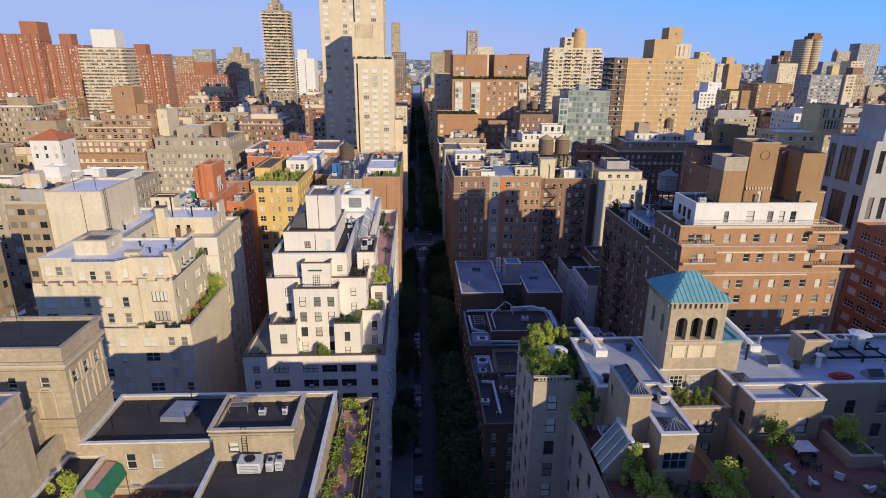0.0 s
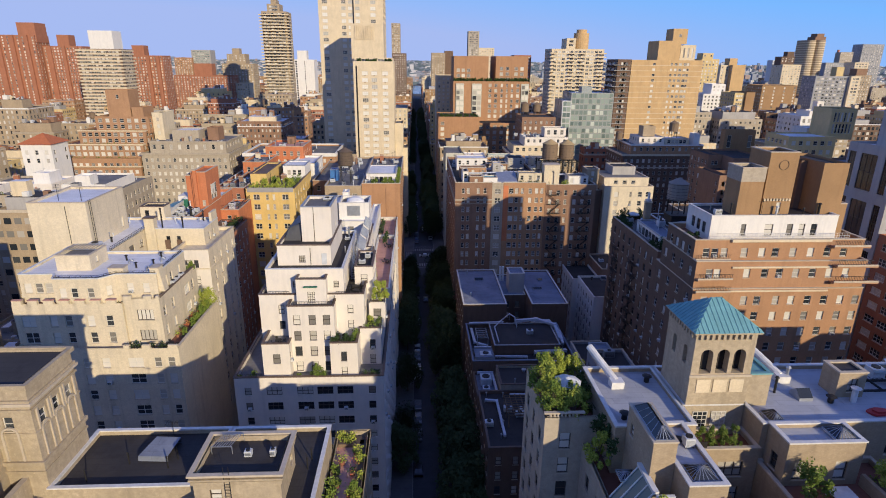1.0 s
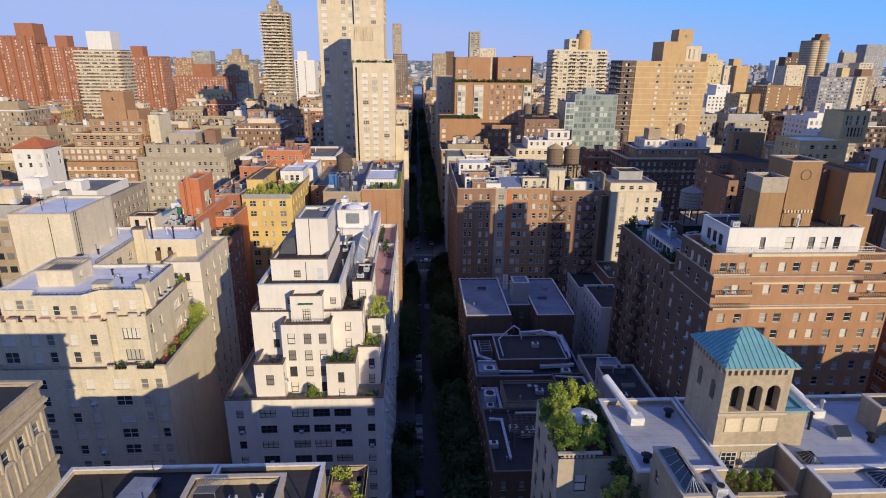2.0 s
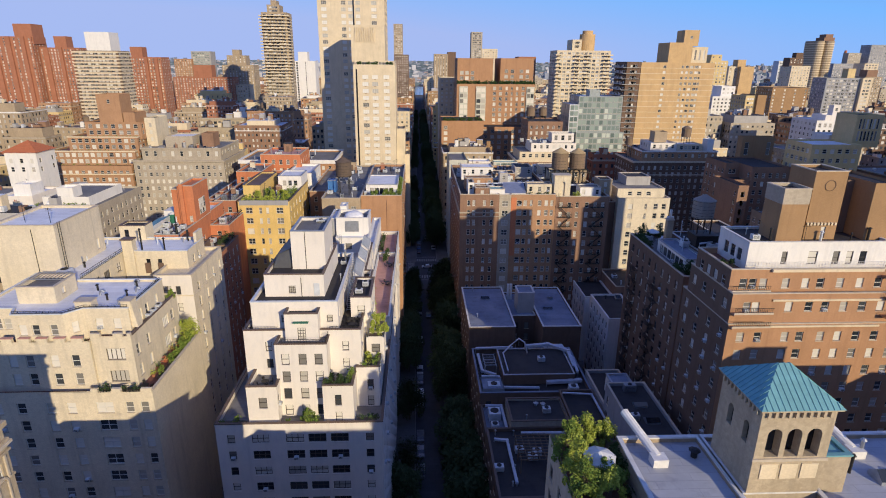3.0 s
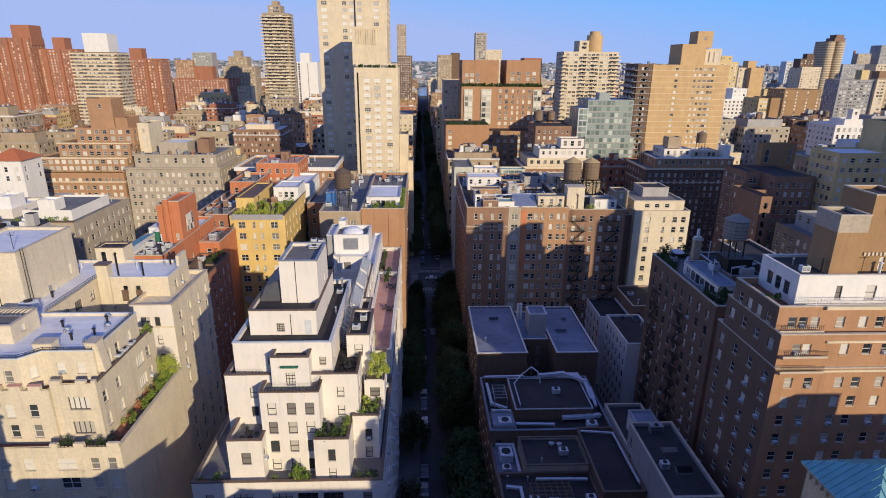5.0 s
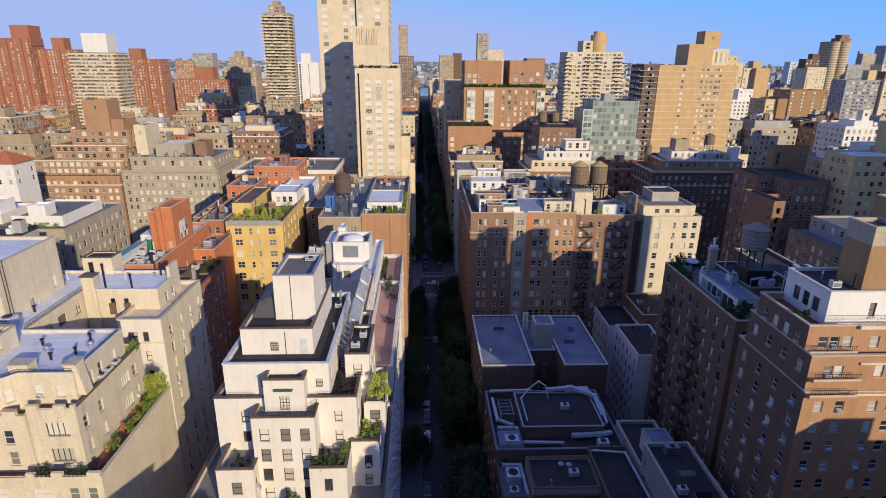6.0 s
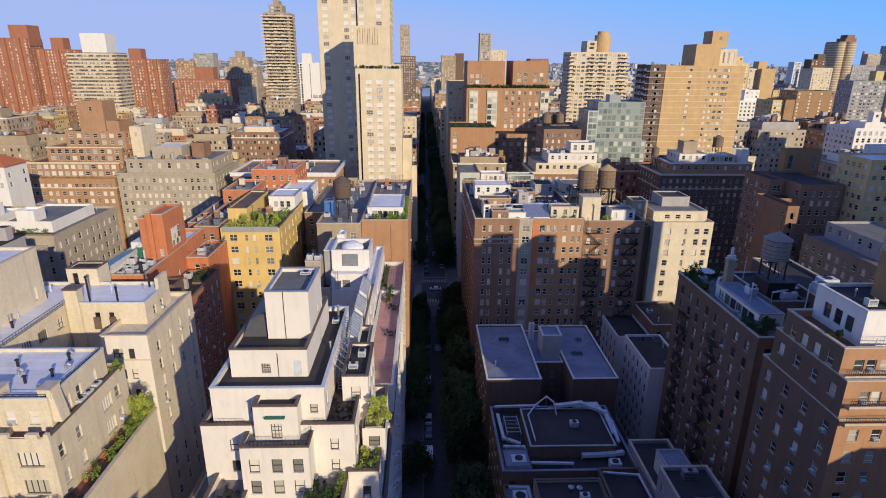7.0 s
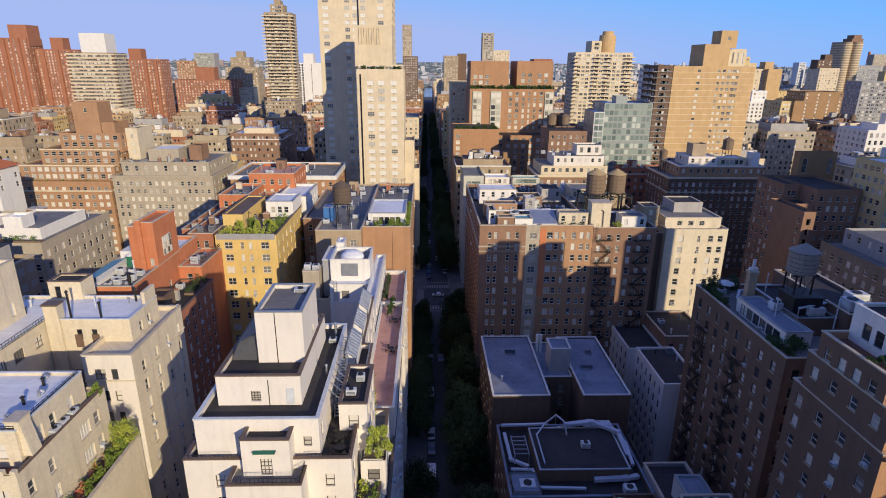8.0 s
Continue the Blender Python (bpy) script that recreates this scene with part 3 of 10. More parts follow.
def vent_pipe(x, y, z, h=1.0, r=0.12, mat=METAL, cap=True):
    ob = thing("vent_pipe", "galvanised roof vent pipe", "vent", (x, y, z), "roof vents")
    m = Mesh()
    m.rod((x, y, z), (x, y, z + h), r, mat, 8)
    part("pipe", m, ob)
    if cap:
        m = Mesh()
        m.rod((x, y, z + h + 0.04), (x, y, z + h + 0.2), r * 1.9, mat, 8, r * 0.8)
        part("cap", m, ob)
    return ob


def antenna(x, y, z, h=3.5, label="thin television antenna on a mast"):
    ob = thing("antenna", label, "antenna", (x, y, z), "roof antennas")
    m = Mesh()
    m.rod((x, y, z), (x, y, z + h), 0.035, IRON, 5)
    part("mast", m, ob)
    m = Mesh()
    m.rod((x - 0.7, y, z + h * 0.92), (x + 0.7, y, z + h * 0.92), 0.02, IRON, 4)
    for i in range(5):
        m.rod((x - 0.6 + 0.3 * i, y - 0.45 + 0.05 * i, z + h * 0.92), (x - 0.6 + 0.3 * i, y + 0.45 - 0.05 * i, z + h * 0.92), 0.015, IRON, 4)
    part("aerial", m, ob)
    return ob


def railing(pts, z, h=1.0, label="black iron terrace railing", mat=IRON, step=0.45):
    """Posts, two rails and bars along a line of plan points."""
    ob = thing("railing", label, "railing", (*pts[0], z))
    m, bars = Mesh(), Mesh()
    for a, b in zip(pts, pts[1:]):
        d = math.dist(a, b)
        for k in (h, h * 0.5, 0.12):
            m.beam((*a, z + k), (*b, z + k), 0.05, 0.05, mat)
        n = max(1, int(d / step))
        for i in range(n + 1):
            x, y = a[0] + (b[0] - a[0]) * i / n, a[1] + (b[1] - a[1]) * i / n
            bars.box(x - 0.02, x + 0.02, y - 0.02, y + 0.02, z, z + h, mat)
    part("rail", m, ob)
    part("bars", bars, ob, kind="stuff")
    return ob


def skylight(x0, x1, y0, y1, z, h=0.9, base=0.3, label="glazed hipped skylight with metal bars"):
    ob = thing("skylight", label, "skylight", ((x0 + x1) / 2, (y0 + y1) / 2, z))
    m, g = Mesh(), Mesh()
    m.box(x0, x1, y0, y1, z, z + base, PALEMETAL)
    part("curb", m, ob)
    cx, cy, zt = (x0 + x1) / 2, (y0 + y1) / 2, z + base + h
    a, b, c, d = (x0, y0, z + base), (x1, y0, z + base), (x1, y1, z + base), (x0, y1, z + base)
    if x1 - x0 > y1 - y0:
        k = (y1 - y0) / 2
        e, f = (x0 + k, cy, zt), (x1 - k, cy, zt)
        faces = [[a, b, f, e], [b, c, f], [c, d, e, f], [d, a, e]]
    else:
        k = (x1 - x0) / 2
        e, f = (cx, y0 + k, zt), (cx, y1 - k, zt)
        faces = [[a, b, e], [b, c, f, e], [c, d, f], [d, a, e, f]]
    bars = Mesh()
    for q in faces:
        g.face(q, DARKGLASS)
        for p, r in zip(q, q[1:] + q[:1]):
            bars.beam(p, r, 0.09, 0.09, METAL)
        lo, hi = (q[0], q[1]), (q[-1], q[2])
        for i in range(1, 5):
            s = i / 5
            p = tuple(lo[0][k] + (lo[1][k] - lo[0][k]) * s for k in range(3))
            r = tuple(hi[0][k] + (hi[1][k] - hi[0][k]) * s for k in range(3))
            bars.beam(p, r, 0.05, 0.05, METAL)
    part("panes", g, ob)
    part("glazing_bars", bars, ob)
    return ob


def roof_piece(kind, rng, x, y, z):
    """One small rooftop thing as a single mesh."""
    m = Mesh()
    if kind == "chimney":
        w, d, h = rng.uniform(0.7, 1.8), rng.uniform(0.6, 1.0), rng.uniform(1.4, 3.0)
        mat = rng.choice((BROWN, REDBRICK, CREAM, GREYWALL, BUFF))
        m.box(x - w / 2, x + w / 2, y - d / 2, y + d / 2, z, z + h, mat)
        m.box(x - w / 2 - 0.08, x + w / 2 + 0.08, y - d / 2 - 0.08, y + d / 2 + 0.08, z + h, z + h + 0.15, COPING)
        for i in range(int(w / 0.45)):
            m.rod((x - w / 2 + 0.25 + i * 0.45, y, z + h + 0.15), (x - w / 2 + 0.25 + i * 0.45, y, z + h + 0.6), 0.13, POT, 7)
        return solid("chimney", m, "brick roof chimney with clay pots", "chimney", group="roof chimneys")
    if kind == "vent":
        h, r = rng.uniform(0.6, 2.0), rng.uniform(0.08, 0.22)
        mat = rng.choice((METAL, PALEMETAL, IRON))
        m.rod((x, y, z), (x, y, z + h), r, mat, 7)
        m.rod((x, y, z + h), (x, y, z + h + 0.22), r * 1.9, mat, 7, r * 0.7)
        return solid("vent_pipe", m, "galvanised roof vent pipe with a cap", "vent", group="roof vents")
    if kind == "unit":
        w, d, h = rng.uniform(0.9, 2.4), rng.uniform(0.8, 1.8), rng.uniform(0.8, 1.7)
        mat = rng.choice((PALEMETAL, METAL, DUCT))
        m.box(x - w / 2, x + w / 2, y - d / 2, y + d / 2, z, z + h, mat)
        m.rod((x, y, z + h), (x, y, z + h + 0.12), min(w, d) * 0.35, IRON, 12)
        for i in range(4):
            m.box(x - w * 0.42, x + w * 0.42, y - d / 2 - 0.03, y - d / 2 + 0.01, z + 0.2 + i * (h - 0.3) / 4, z + 0.27 + i * (h - 0.3) / 4, IRON)
        return solid("rooftop_unit", m, "grey rooftop air conditioning unit", "air conditioner", group="rooftop air conditioners")
    if kind == "hut":
        w, d, h = rng.uniform(2.2, 4.0), rng.uniform(2.0, 4.0), rng.uniform(2.2, 3.2)
        mat = rng.choice((WHITEWALL, GREYWALL, BROWN, CREAM, BUFF))
        m.box(x - w / 2, x + w / 2, y - d / 2, y + d / 2, z, z + h, mat)
        m.box(x - w / 2 - 0.12, x + w / 2 + 0.12, y - d / 2 - 0.12, y + d / 2 + 0.12, z + h, z + h + 0.18, rng.choice((TAR, METAL, COPING)))
        m.box(x - 0.45, x + 0.45, y - d / 2 - 0.05, y - d / 2 + 0.01, z, z + 2.0, rng.choice((UMBER, METAL, FRAMEDARK)))
        return solid("roof_hut", m, "rooftop stair hut with a door", "bulkhead", group="rooftop huts")
    if kind == "mast":
        h = rng.uniform(2.0, 4.5)
        m.rod((x, y, z), (x, y, z + h), 0.05, IRON, 5)
        for k in range(3):
            m.rod((x - 0.5, y, z + h * (0.8 + 0.08 * k)), (x + 0.5, y + 0.3, z + h * (0.8 + 0.08 * k)), 0.025, IRON, 4)
        return solid("antenna", m, "thin television antenna on a mast", "antenna", group="roof antennas")
    h = rng.uniform(0.5, 1.2)
    w, d = rng.uniform(1.2, 2.6), rng.uniform(1.0, 2.0)
    m.box(x - w / 2, x + w / 2, y - d / 2, y + d / 2, z, z + 0.35, METAL)
    m.face([(x - w / 2, y - d / 2, z + 0.36), (x + w / 2, y - d / 2, z + 0.36), (x + w / 2, y, z + h), (x - w / 2, y, z + h)], DARKGLASS)
    m.face([(x - w / 2, y, z + h), (x + w / 2, y, z + h), (x + w / 2, y + d / 2, z + 0.36), (x - w / 2, y + d / 2, z + 0.36)], DARKGLASS)
    m.face([(x - w / 2, y + d / 2, z + 0.36), (x - w / 2, y - d / 2, z + 0.36), (x - w / 2, y, z + h)], METAL)
    m.face([(x + w / 2, y - d / 2, z + 0.36), (x + w / 2, y + d / 2, z + 0.36), (x + w / 2, y, z + h)], METAL)
    return solid("roof_skylight", m, "ridged glass roof skylight", "skylight", group="roof skylights")


def clutter(x0, x1, y0, y1, z, n, seed, kinds=("vent", "unit", "chimney", "vent", "mast", "hut", "skylight", "unit")):
    """Things scattered over a roof, none on top of another."""
    rng = random.Random(seed)
    placed = []
    for i in range(n * 3):
        if len(placed) >= n:
            break
        x, y = rng.uniform(x0 + 1, x1 - 1), rng.uniform(y0 + 1, y1 - 1)
        if any(abs(x - a) < 2.4 and abs(y - b) < 2.4 for a, b in placed):
            continue
        k = rng.choice(kinds)
        if k == "hut" and (x1 - x0 < 7 or not (x0 + 2.2 < x < x1 - 2.2 and y0 + 2.2 < y < y1 - 2.2)):
            k = "unit"
        placed.append((x, y))
        roof_piece(k, rng, x, y, z)

# ---- ground, streets and pavements ----
# The street runs along y between x = -5.5 and 13; avenues cross it.
AVENUES = [(-70, -45), (66.5, 91), (243, 268), (420, 445), (600, 625), (790, 815), (985, 1010), (1180, 1205), (1380, 1405)]
STREETS = [(-5.5 + 79.5 * k, 13 + 79.5 * k) for k in range(-14, 15)]
g = Mesh()
g.face([(-9000, -4000, 0), (9000, -4000, 0), (9000, 9000, 0), (-9000, 9000, 0)], EARTH)
solid("ground", g, "flat city ground reaching the horizon", "ground", kind="structure")

m = Mesh()
for a, b in STREETS:
    m.face([(a + 4.6, -160, 0.02), (b - 4.6, -160, 0.02), (b - 4.6, 1420, 0.02), (a + 4.6, 1420, 0.02)], ASPHALT)
for a, b in AVENUES:
    m.face([(-1150, a + 4.2, 0.035), (1150, a + 4.2, 0.035), (1150, b - 4.2, 0.035), (-1150, b - 4.2, 0.035)], ASPHALT)
solid("road", m, "dark grey asphalt streets and avenues", "road", kind="structure")


def pavements():
    """A raised sidewalk slab with a granite kerb under each of the nearest blocks."""
    for i in range(11, 17):
        x0, x1 = STREETS[i][1] - 4.6, STREETS[i + 1][0] + 4.6
        for (a, b), (c, d) in zip(AVENUES[:5], AVENUES[1:6]):
            m = Mesh()
            m.box(x0 + 0.15, x1 - 0.15, b - 4.05, c + 4.05, 0.005, 0.165, SIDEWALK)
            for k in ((x0, x0 + 0.149, b - 4.2, c + 4.2), (x1 - 0.149, x1, b - 4.2, c + 4.2), (x0 + 0.15, x1 - 0.15, b - 4.2, b - 4.051), (x0 + 0.15, x1 - 0.15, c + 4.051, c + 4.2)):
                m.box(*k, 0.005, 0.15, KERB)
            solid("pavement", m, "concrete sidewalk with granite kerb round a block", "pavement", kind="structure")


pavements()


def crosswalks():
    for y0, y1 in ((66.9, 70.1), (87.4, 90.6), (243.4, 246.6), (264.4, 267.6)):
        m = Mesh()
        for i in range(9):
            x = -0.6 + i * 1.02
            m.box(x, x + 0.55, y0, y1, 0.02, 0.045, ROADPAINT)
        solid("crosswalk", m, "white striped pedestrian crossing", "road marking", kind="structure")
    for y0, y1 in ((66.5, 91), (243, 268)):
        for x0 in (-4.8, 9.2):
            m = Mesh()
            for i in range(15):
                y = y0 + 4.8 + i * 1.03
                m.box(x0, x0 + 3.0, y, y + 0.5, 0.036, 0.06, ROADPAINT)
            solid("crosswalk", m, "white striped pedestrian crossing", "road marking", kind="structure")
    for y in (86.2, 241.5, 270.0):
        m = Mesh()
        m.box(-0.8, 8.3, y, y + 0.45, 0.02, 0.047, ROADPAINT)
        solid("stop_line", m, "white stop line across the road", "road marking", kind="structure")


crosswalks()


# ---- white stepped apartment house on the left corner ----
def stepped_white_house():
    b = Building("apartment_building", "white painted brick stepped apartment house with planted terraces", (-17, 115, 0))
    S = dict(pitch=2.95, w=1.3, h=1.85, head=1.2, ac=0.15, frame=FRAMEDARK, glass=PALEGLASS)
    # lowest mass
    low = dict(S, head=1.9, h=1.5, frame=FRAMEDARK, ac=0.2, glass=GLASS)
    low["cols"] = [2.2, 6.6, 11.8, 15.2, 18.6, 23.2]
    low["ws"] = [1.15, 2.6, 2.7, 2.7, 2.7, 1.2]
    low["styles"] = ["sash", "triple", "triple", "triple", "triple", "sash"]
    b.block(-30.8, -5.6, 91.4, 142, 0.1, 35.6, LIMEWHITE, GREYROOF, 0.8, DARKCOPE, f=low, r=dict(S, n=13, head=1.9, margin=2.0, frame=FRAMEDARK, objrows=6), l=dict(S, n=9, margin=3, objrows=0))
    # second tier: two corner bays
    b.block(-25.95, -21.4, 92.5, 100, 34, 41.3, LIMEWHITE, GREYROOF, 1.0, DARKCOPE, f=dict(S, cols=[2.35], rows=2, head=1.9, w=1.25), r=dict(S, cols=[1.0], rows=1, w=0.9, head=1.9))
    b.block(-14.6, -10.0, 92.55, 100, 34, 41.3, LIMEWHITE, GREYROOF, 1.0, DARKCOPE, f=dict(S, cols=[2.3], rows=2, head=1.6, w=1.0))
    b.block(-9.95, -6.3, 96.9, 116, 34, 41.9, LIMEWHITE, GREYROOF, 0.9, DARKCOPE, f=dict(S, cols=[2.2], rows=2, head=2.2, w=1.0), r=dict(S, n=5, rows=2, objrows=2))
    # third tier
    mid = dict(S, cols=[1.5, 4.1, 6.5], rows=4, head=1.6, w=1.2, ac=0.3)
    b.block(-21.75, -13.95, 94.6, 100, 34, 47.2, LIMEWHITE, GREYROOF, 0.35, DARKCOPE, f=mid)
    b.block(-27.1, -9.1, 97.6, 124.0, 34, 48.1, LIMEWHITE, TAR, 0.7, DARKCOPE, f=dict(S, cols=[3.7, 15.6], rows=2, head=2.0, w=1.0, h=1.6), r=dict(S, n=5, rows=2, head=1.6), l=dict(S, n=4, rows=4))
    b.block(-12.3, -10.5, 124.05, 142.0, 34, 48.1, LIMEWHITE, TAR, 0.7, DARKCOPE, r=dict(S, n=4, rows=2, head=1.6), l=dict(S, n=4, rows=2))
    # bay with the terrace door
    b.block(-20.4, -15.35, 96.45, 101, 46, 51.35, LIMEWHITE, TAR, 0.5, DARKCOPE, f=dict(S, cols=[2.5], rows=1, head=2.3, w=1.25, h=2.0, style="muntin"))
    # stair hut and planter block over the side terraces
    b.block(-11.2, -7.9, 103.5, 112.5, 40, 51.0, LIMEWHITE, TAR, 0.35, DARKCOPE, f=dict(S, cols=[1.7], rows=1, head=1.5, w=1.2, h=1.8, ac=1.0), r=dict(S, n=3, rows=2))
    b.block(-8.6, -5.7, 101.2, 103.4, 40, 44.9, LIMEWHITE, BARK, 0.2, None, f=dict(S, cols=[1.5], rows=1, head=1.2, w=1.4, h=1.5))
    # fourth tier with the long dark roof
    b.block(-25.9, -12.6, 98.7, 122.0, 46, 52.35, LIMEWHITE, TAR, 0.6, PALEMETAL, f=dict(S, cols=[5.0, 12.0], rows=1, head=2.2, w=0.9, h=1.2), r=dict(S, n=4, rows=1, head=1.6, w=0.9))
    # fifth tier and lift tower
    b.block(-24.5, -15.1, 102.3, 118.5, 50, 55.5, LIMEWHITE, TAR, 0.6, DARKCOPE, f=dict(S, cols=[4.3], rows=1, head=1.9, w=1.1, h=1.3, style="muntin"))
    b.block(-20.8, -15.35, 106.4, 115.2, 54, 61.4, LIMEWHITE, GREYROOF, 0.5, METAL, r=dict(S, cols=[5.5], rows=1, head=4.2, w=0.7, h=1.0), copew=0.03)
    m = Mesh()
    m.box(-16.75, -15.85, 102.22, 102.29, 51.9, 54.0, PALEMETAL)
    b.piece("door", m, "grey steel roof door")
    m = Mesh()
    m.box(-19.05, -16.75, 95.9, 96.44, 50.0, 50.14, GREENCANVAS)
    b.piece("awning", m, "dark green canvas awning over the terrace door")
    m = Mesh()
    m.rod((-18.5, 106.33, 54.9), (-18.5, 106.33, 61.35), 0.05, IRON, 5)
    m.rod((-18.7, 102.24, 51.8), (-18.7, 102.24, 55.0), 0.05, IRON, 5)
    b.piece("downpipe", m)
    b.done()
    railing([(-20.6, 94.75), (-14.1, 94.75), (-14.1, 97.4)], 46.95, 1.0)
    railing([(-27.0, 97.75), (-21.9, 97.75)], 47.6, 1.0)
    railing([(-9.3, 103.2), (-9.3, 97.9), (-13.9, 97.9)], 47.5, 1.0)
    railing([(-30.6, 91.6), (-26.1, 91.6)], 35.1, 1.0)
    # outside stair along the upper wall
    st = thing("roof_stair", "grey steel stair along the upper wall", "stair", (-11.6, 110, 47.4))
    for s in (-12.2, -11.35):
        m = Mesh()
        m.beam((s, 106, 47.5), (s, 116, 53.5), 0.06, 0.25, METAL)
        m.beam((s, 106, 48.5), (s, 116, 54.5), 0.05, 0.05, METAL)
        part("stringer", m, st)
    for i in range(28):
        m = Mesh()
        y = 106.2 + 9.6 * i / 27
        m.box(-12.17, -11.38, y - 0.12, y + 0.12, 47.6 + 5.75 * i / 27, 47.64 + 5.75 * i / 27, METAL)
        part("step", m, st)
    m = Mesh()
    for a, c in (((-24.2, 54.95), (-23.2, 57.3)), ((-23.2, 57.3), (-21.15, 58.2))):
        m.face([(a[0], 106.9, a[1]), (c[0], 107.5, c[1]), (c[0], 115.0, c[1]), (a[0], 115.6, a[1])], SLATEDARK)
    m.face([(-24.2, 106.9, 54.95), (-21.15, 106.9, 54.95), (-20.82, 107.5, 58.2), (-23.2, 107.5, 57.3)], SLATEDARK)
    m.face([(-24.2, 115.6, 54.95), (-23.2, 115.0, 57.3), (-21.15, 115.0, 58.2), (-21.15, 115.6, 54.95)], SLATEDARK)
    solid("roof_hood", m, "dark grey sloping metal hood against a lift tower", "hood")
    ac_unit(-13.9, 117.5, 51.75, 1.0, 1.0, 0.7)
    ac_unit(-17.0, 113.8, 60.9, 1.5, 1.0, 0.5)
    for x, y in ((-25.2, 112), (-13.4, 109)):
        vent_pipe(x, y, 51.75, 1.2)
    # terrace planting
    hedge("terrace_shrubs", -14.3, -10.3, 92.9, 94.0, 40.3, 1.3, "green shrubs in a planter on a white terrace", LEAFDARK)
    hedge("terrace_shrubs", -9.6, -6.6, 92.0, 93.2, 34.8, 1.2, "green shrubs in a planter on a white terrace", LEAFDARK)
    hedge("terrace_shrubs", -20.5, -15.6, 91.8, 92.5, 34.8, 1.1, "green shrubs in a planter on a white terrace", LEAF)
    hedge("terrace_shrubs", -30.4, -26.3, 91.9, 92.7, 34.8, 1.2, "mixed shrubs in a planter on a white terrace", LEAF)
    hedge("terrace_shrubs", -9.5, -6.6, 97.2, 98.2, 41.0, 1.3, "green shrubs in a planter on a white terrace", LEAF)
    plant("terrace_tree", -17.0, 92.4, 34.8, 2.6, 1.1, 700, LEAF, "leafy small tree on a white terrace", seed=1)
    plant("terrace_tree", -6.6, 102.4, 44.7, 3.9, 1.3, 2200, LEAFYELLOW, "bright yellow-green small tree on a terrace", seed=2)
    plant("terrace_tree", -11.6, 93.6, 40.3, 2.4, 0.9, 500, LEAFDARK, "slender dark shrub on a white terrace", "plant", seed=3)
    hedge("terrace_shrubs", -8.7, -7.9, 98.6, 101.0, 41.0, 1.6, "yellow-green shrubs on a side terrace", LEAFYELLOW, 60)
    hedge("terrace_shrubs", -7.0, -6.5, 98.4, 101.0, 41.0, 1.2, "green shrubs on a side terrace", LEAF, 60)
    hedge("terrace_shrubs", -7.6, -6.4, 103.6, 110.0, 41.0, 2.4, "green shrubs behind a planter wall", LEAF, 30, 0.15, "plant", False)
    hedge("terrace_shrubs", -14.4, -13.6, 93.0, 96.8, 40.3, 1.5, "dark climbing shrubs along a terrace wall", LEAFDARK, 60)
    hedge("terrace_shrubs", -10.9, -10.2, 93.2, 97.0, 40.3, 1.6, "leafy shrubs along a terrace wall", LEAF, 60)
    ac_unit(-10.0, 106.0, 50.7, 1.2, 0.8, 0.8)
    ac_unit(-9.2, 109.2, 50.7, 1.0, 1.0, 0.9)
    for y0, y1 in ((117.0, 124.8), (126.2, 132.0), (133.6, 140.4)):
        lean = thing("lean_to", "pale sheet metal lean-to along an upper wall", "shed", (-10.7, y0, 47.4))
        m = Mesh()
        m.face([(-12.2, y0, 50.6), (-10.75, y0, 49.4), (-10.75, y1, 49.4), (-12.2, y1, 50.6)], METAL)
        m.face([(-12.2, y0, 50.5), (-12.2, y1, 50.5), (-10.75, y1, 49.3), (-10.75, y0, 49.3)], METAL)
        part("roof", m, lean)
        m = Mesh()
        m.box(-10.9, -10.77, y0, y1, 47.4, 49.3, WHITEWALL)
        m.face([(-12.2, y0, 47.4), (-10.77, y0, 47.4), (-10.77, y0, 49.3), (-12.2, y0, 50.5)], WHITEWALL)
        part("wall", m, lean)
        for i in range(int((y1 - y0) / 0.9)):
            m = Mesh()
            m.beam((-12.2, y0 + 0.4 + i * 0.9, 50.66), (-10.75, y0 + 0.4 + i * 0.9, 49.46), 0.07, 0.07, METAL)
            part("seam", m, lean)
    railing([(-9.35, 113.0), (-9.35, 123.5)], 47.9, 1.0, "thin grey roof railing", METAL, 1.0)
    hedge("terrace_shrubs", -8.8, -7.9, 112.8, 115.6, 41.0, 8.6, "tall leafy climber beside a stair hut", LEAFYELLOW, 10, 0.16, "plant", False)
    for i in range(7):
        m = Mesh()
        y = 104.2 + i * 1.6
        m.beam((-12.25, y, 52.5), (-11.2, y, 51.4), 0.06, 0.08, METAL)
        solid("awning_bar", m, "pale steel bar spanning a narrow roof stair", "bar", group="bars over the stair")
    patio_set(-12.2, 95.2, 40.3)
    patio_set(-23.6, 94.6, 40.3)
    patio_set(-11.0, 101.5, 47.4)
    patio_set(-10.6, 99.6, 47.4)


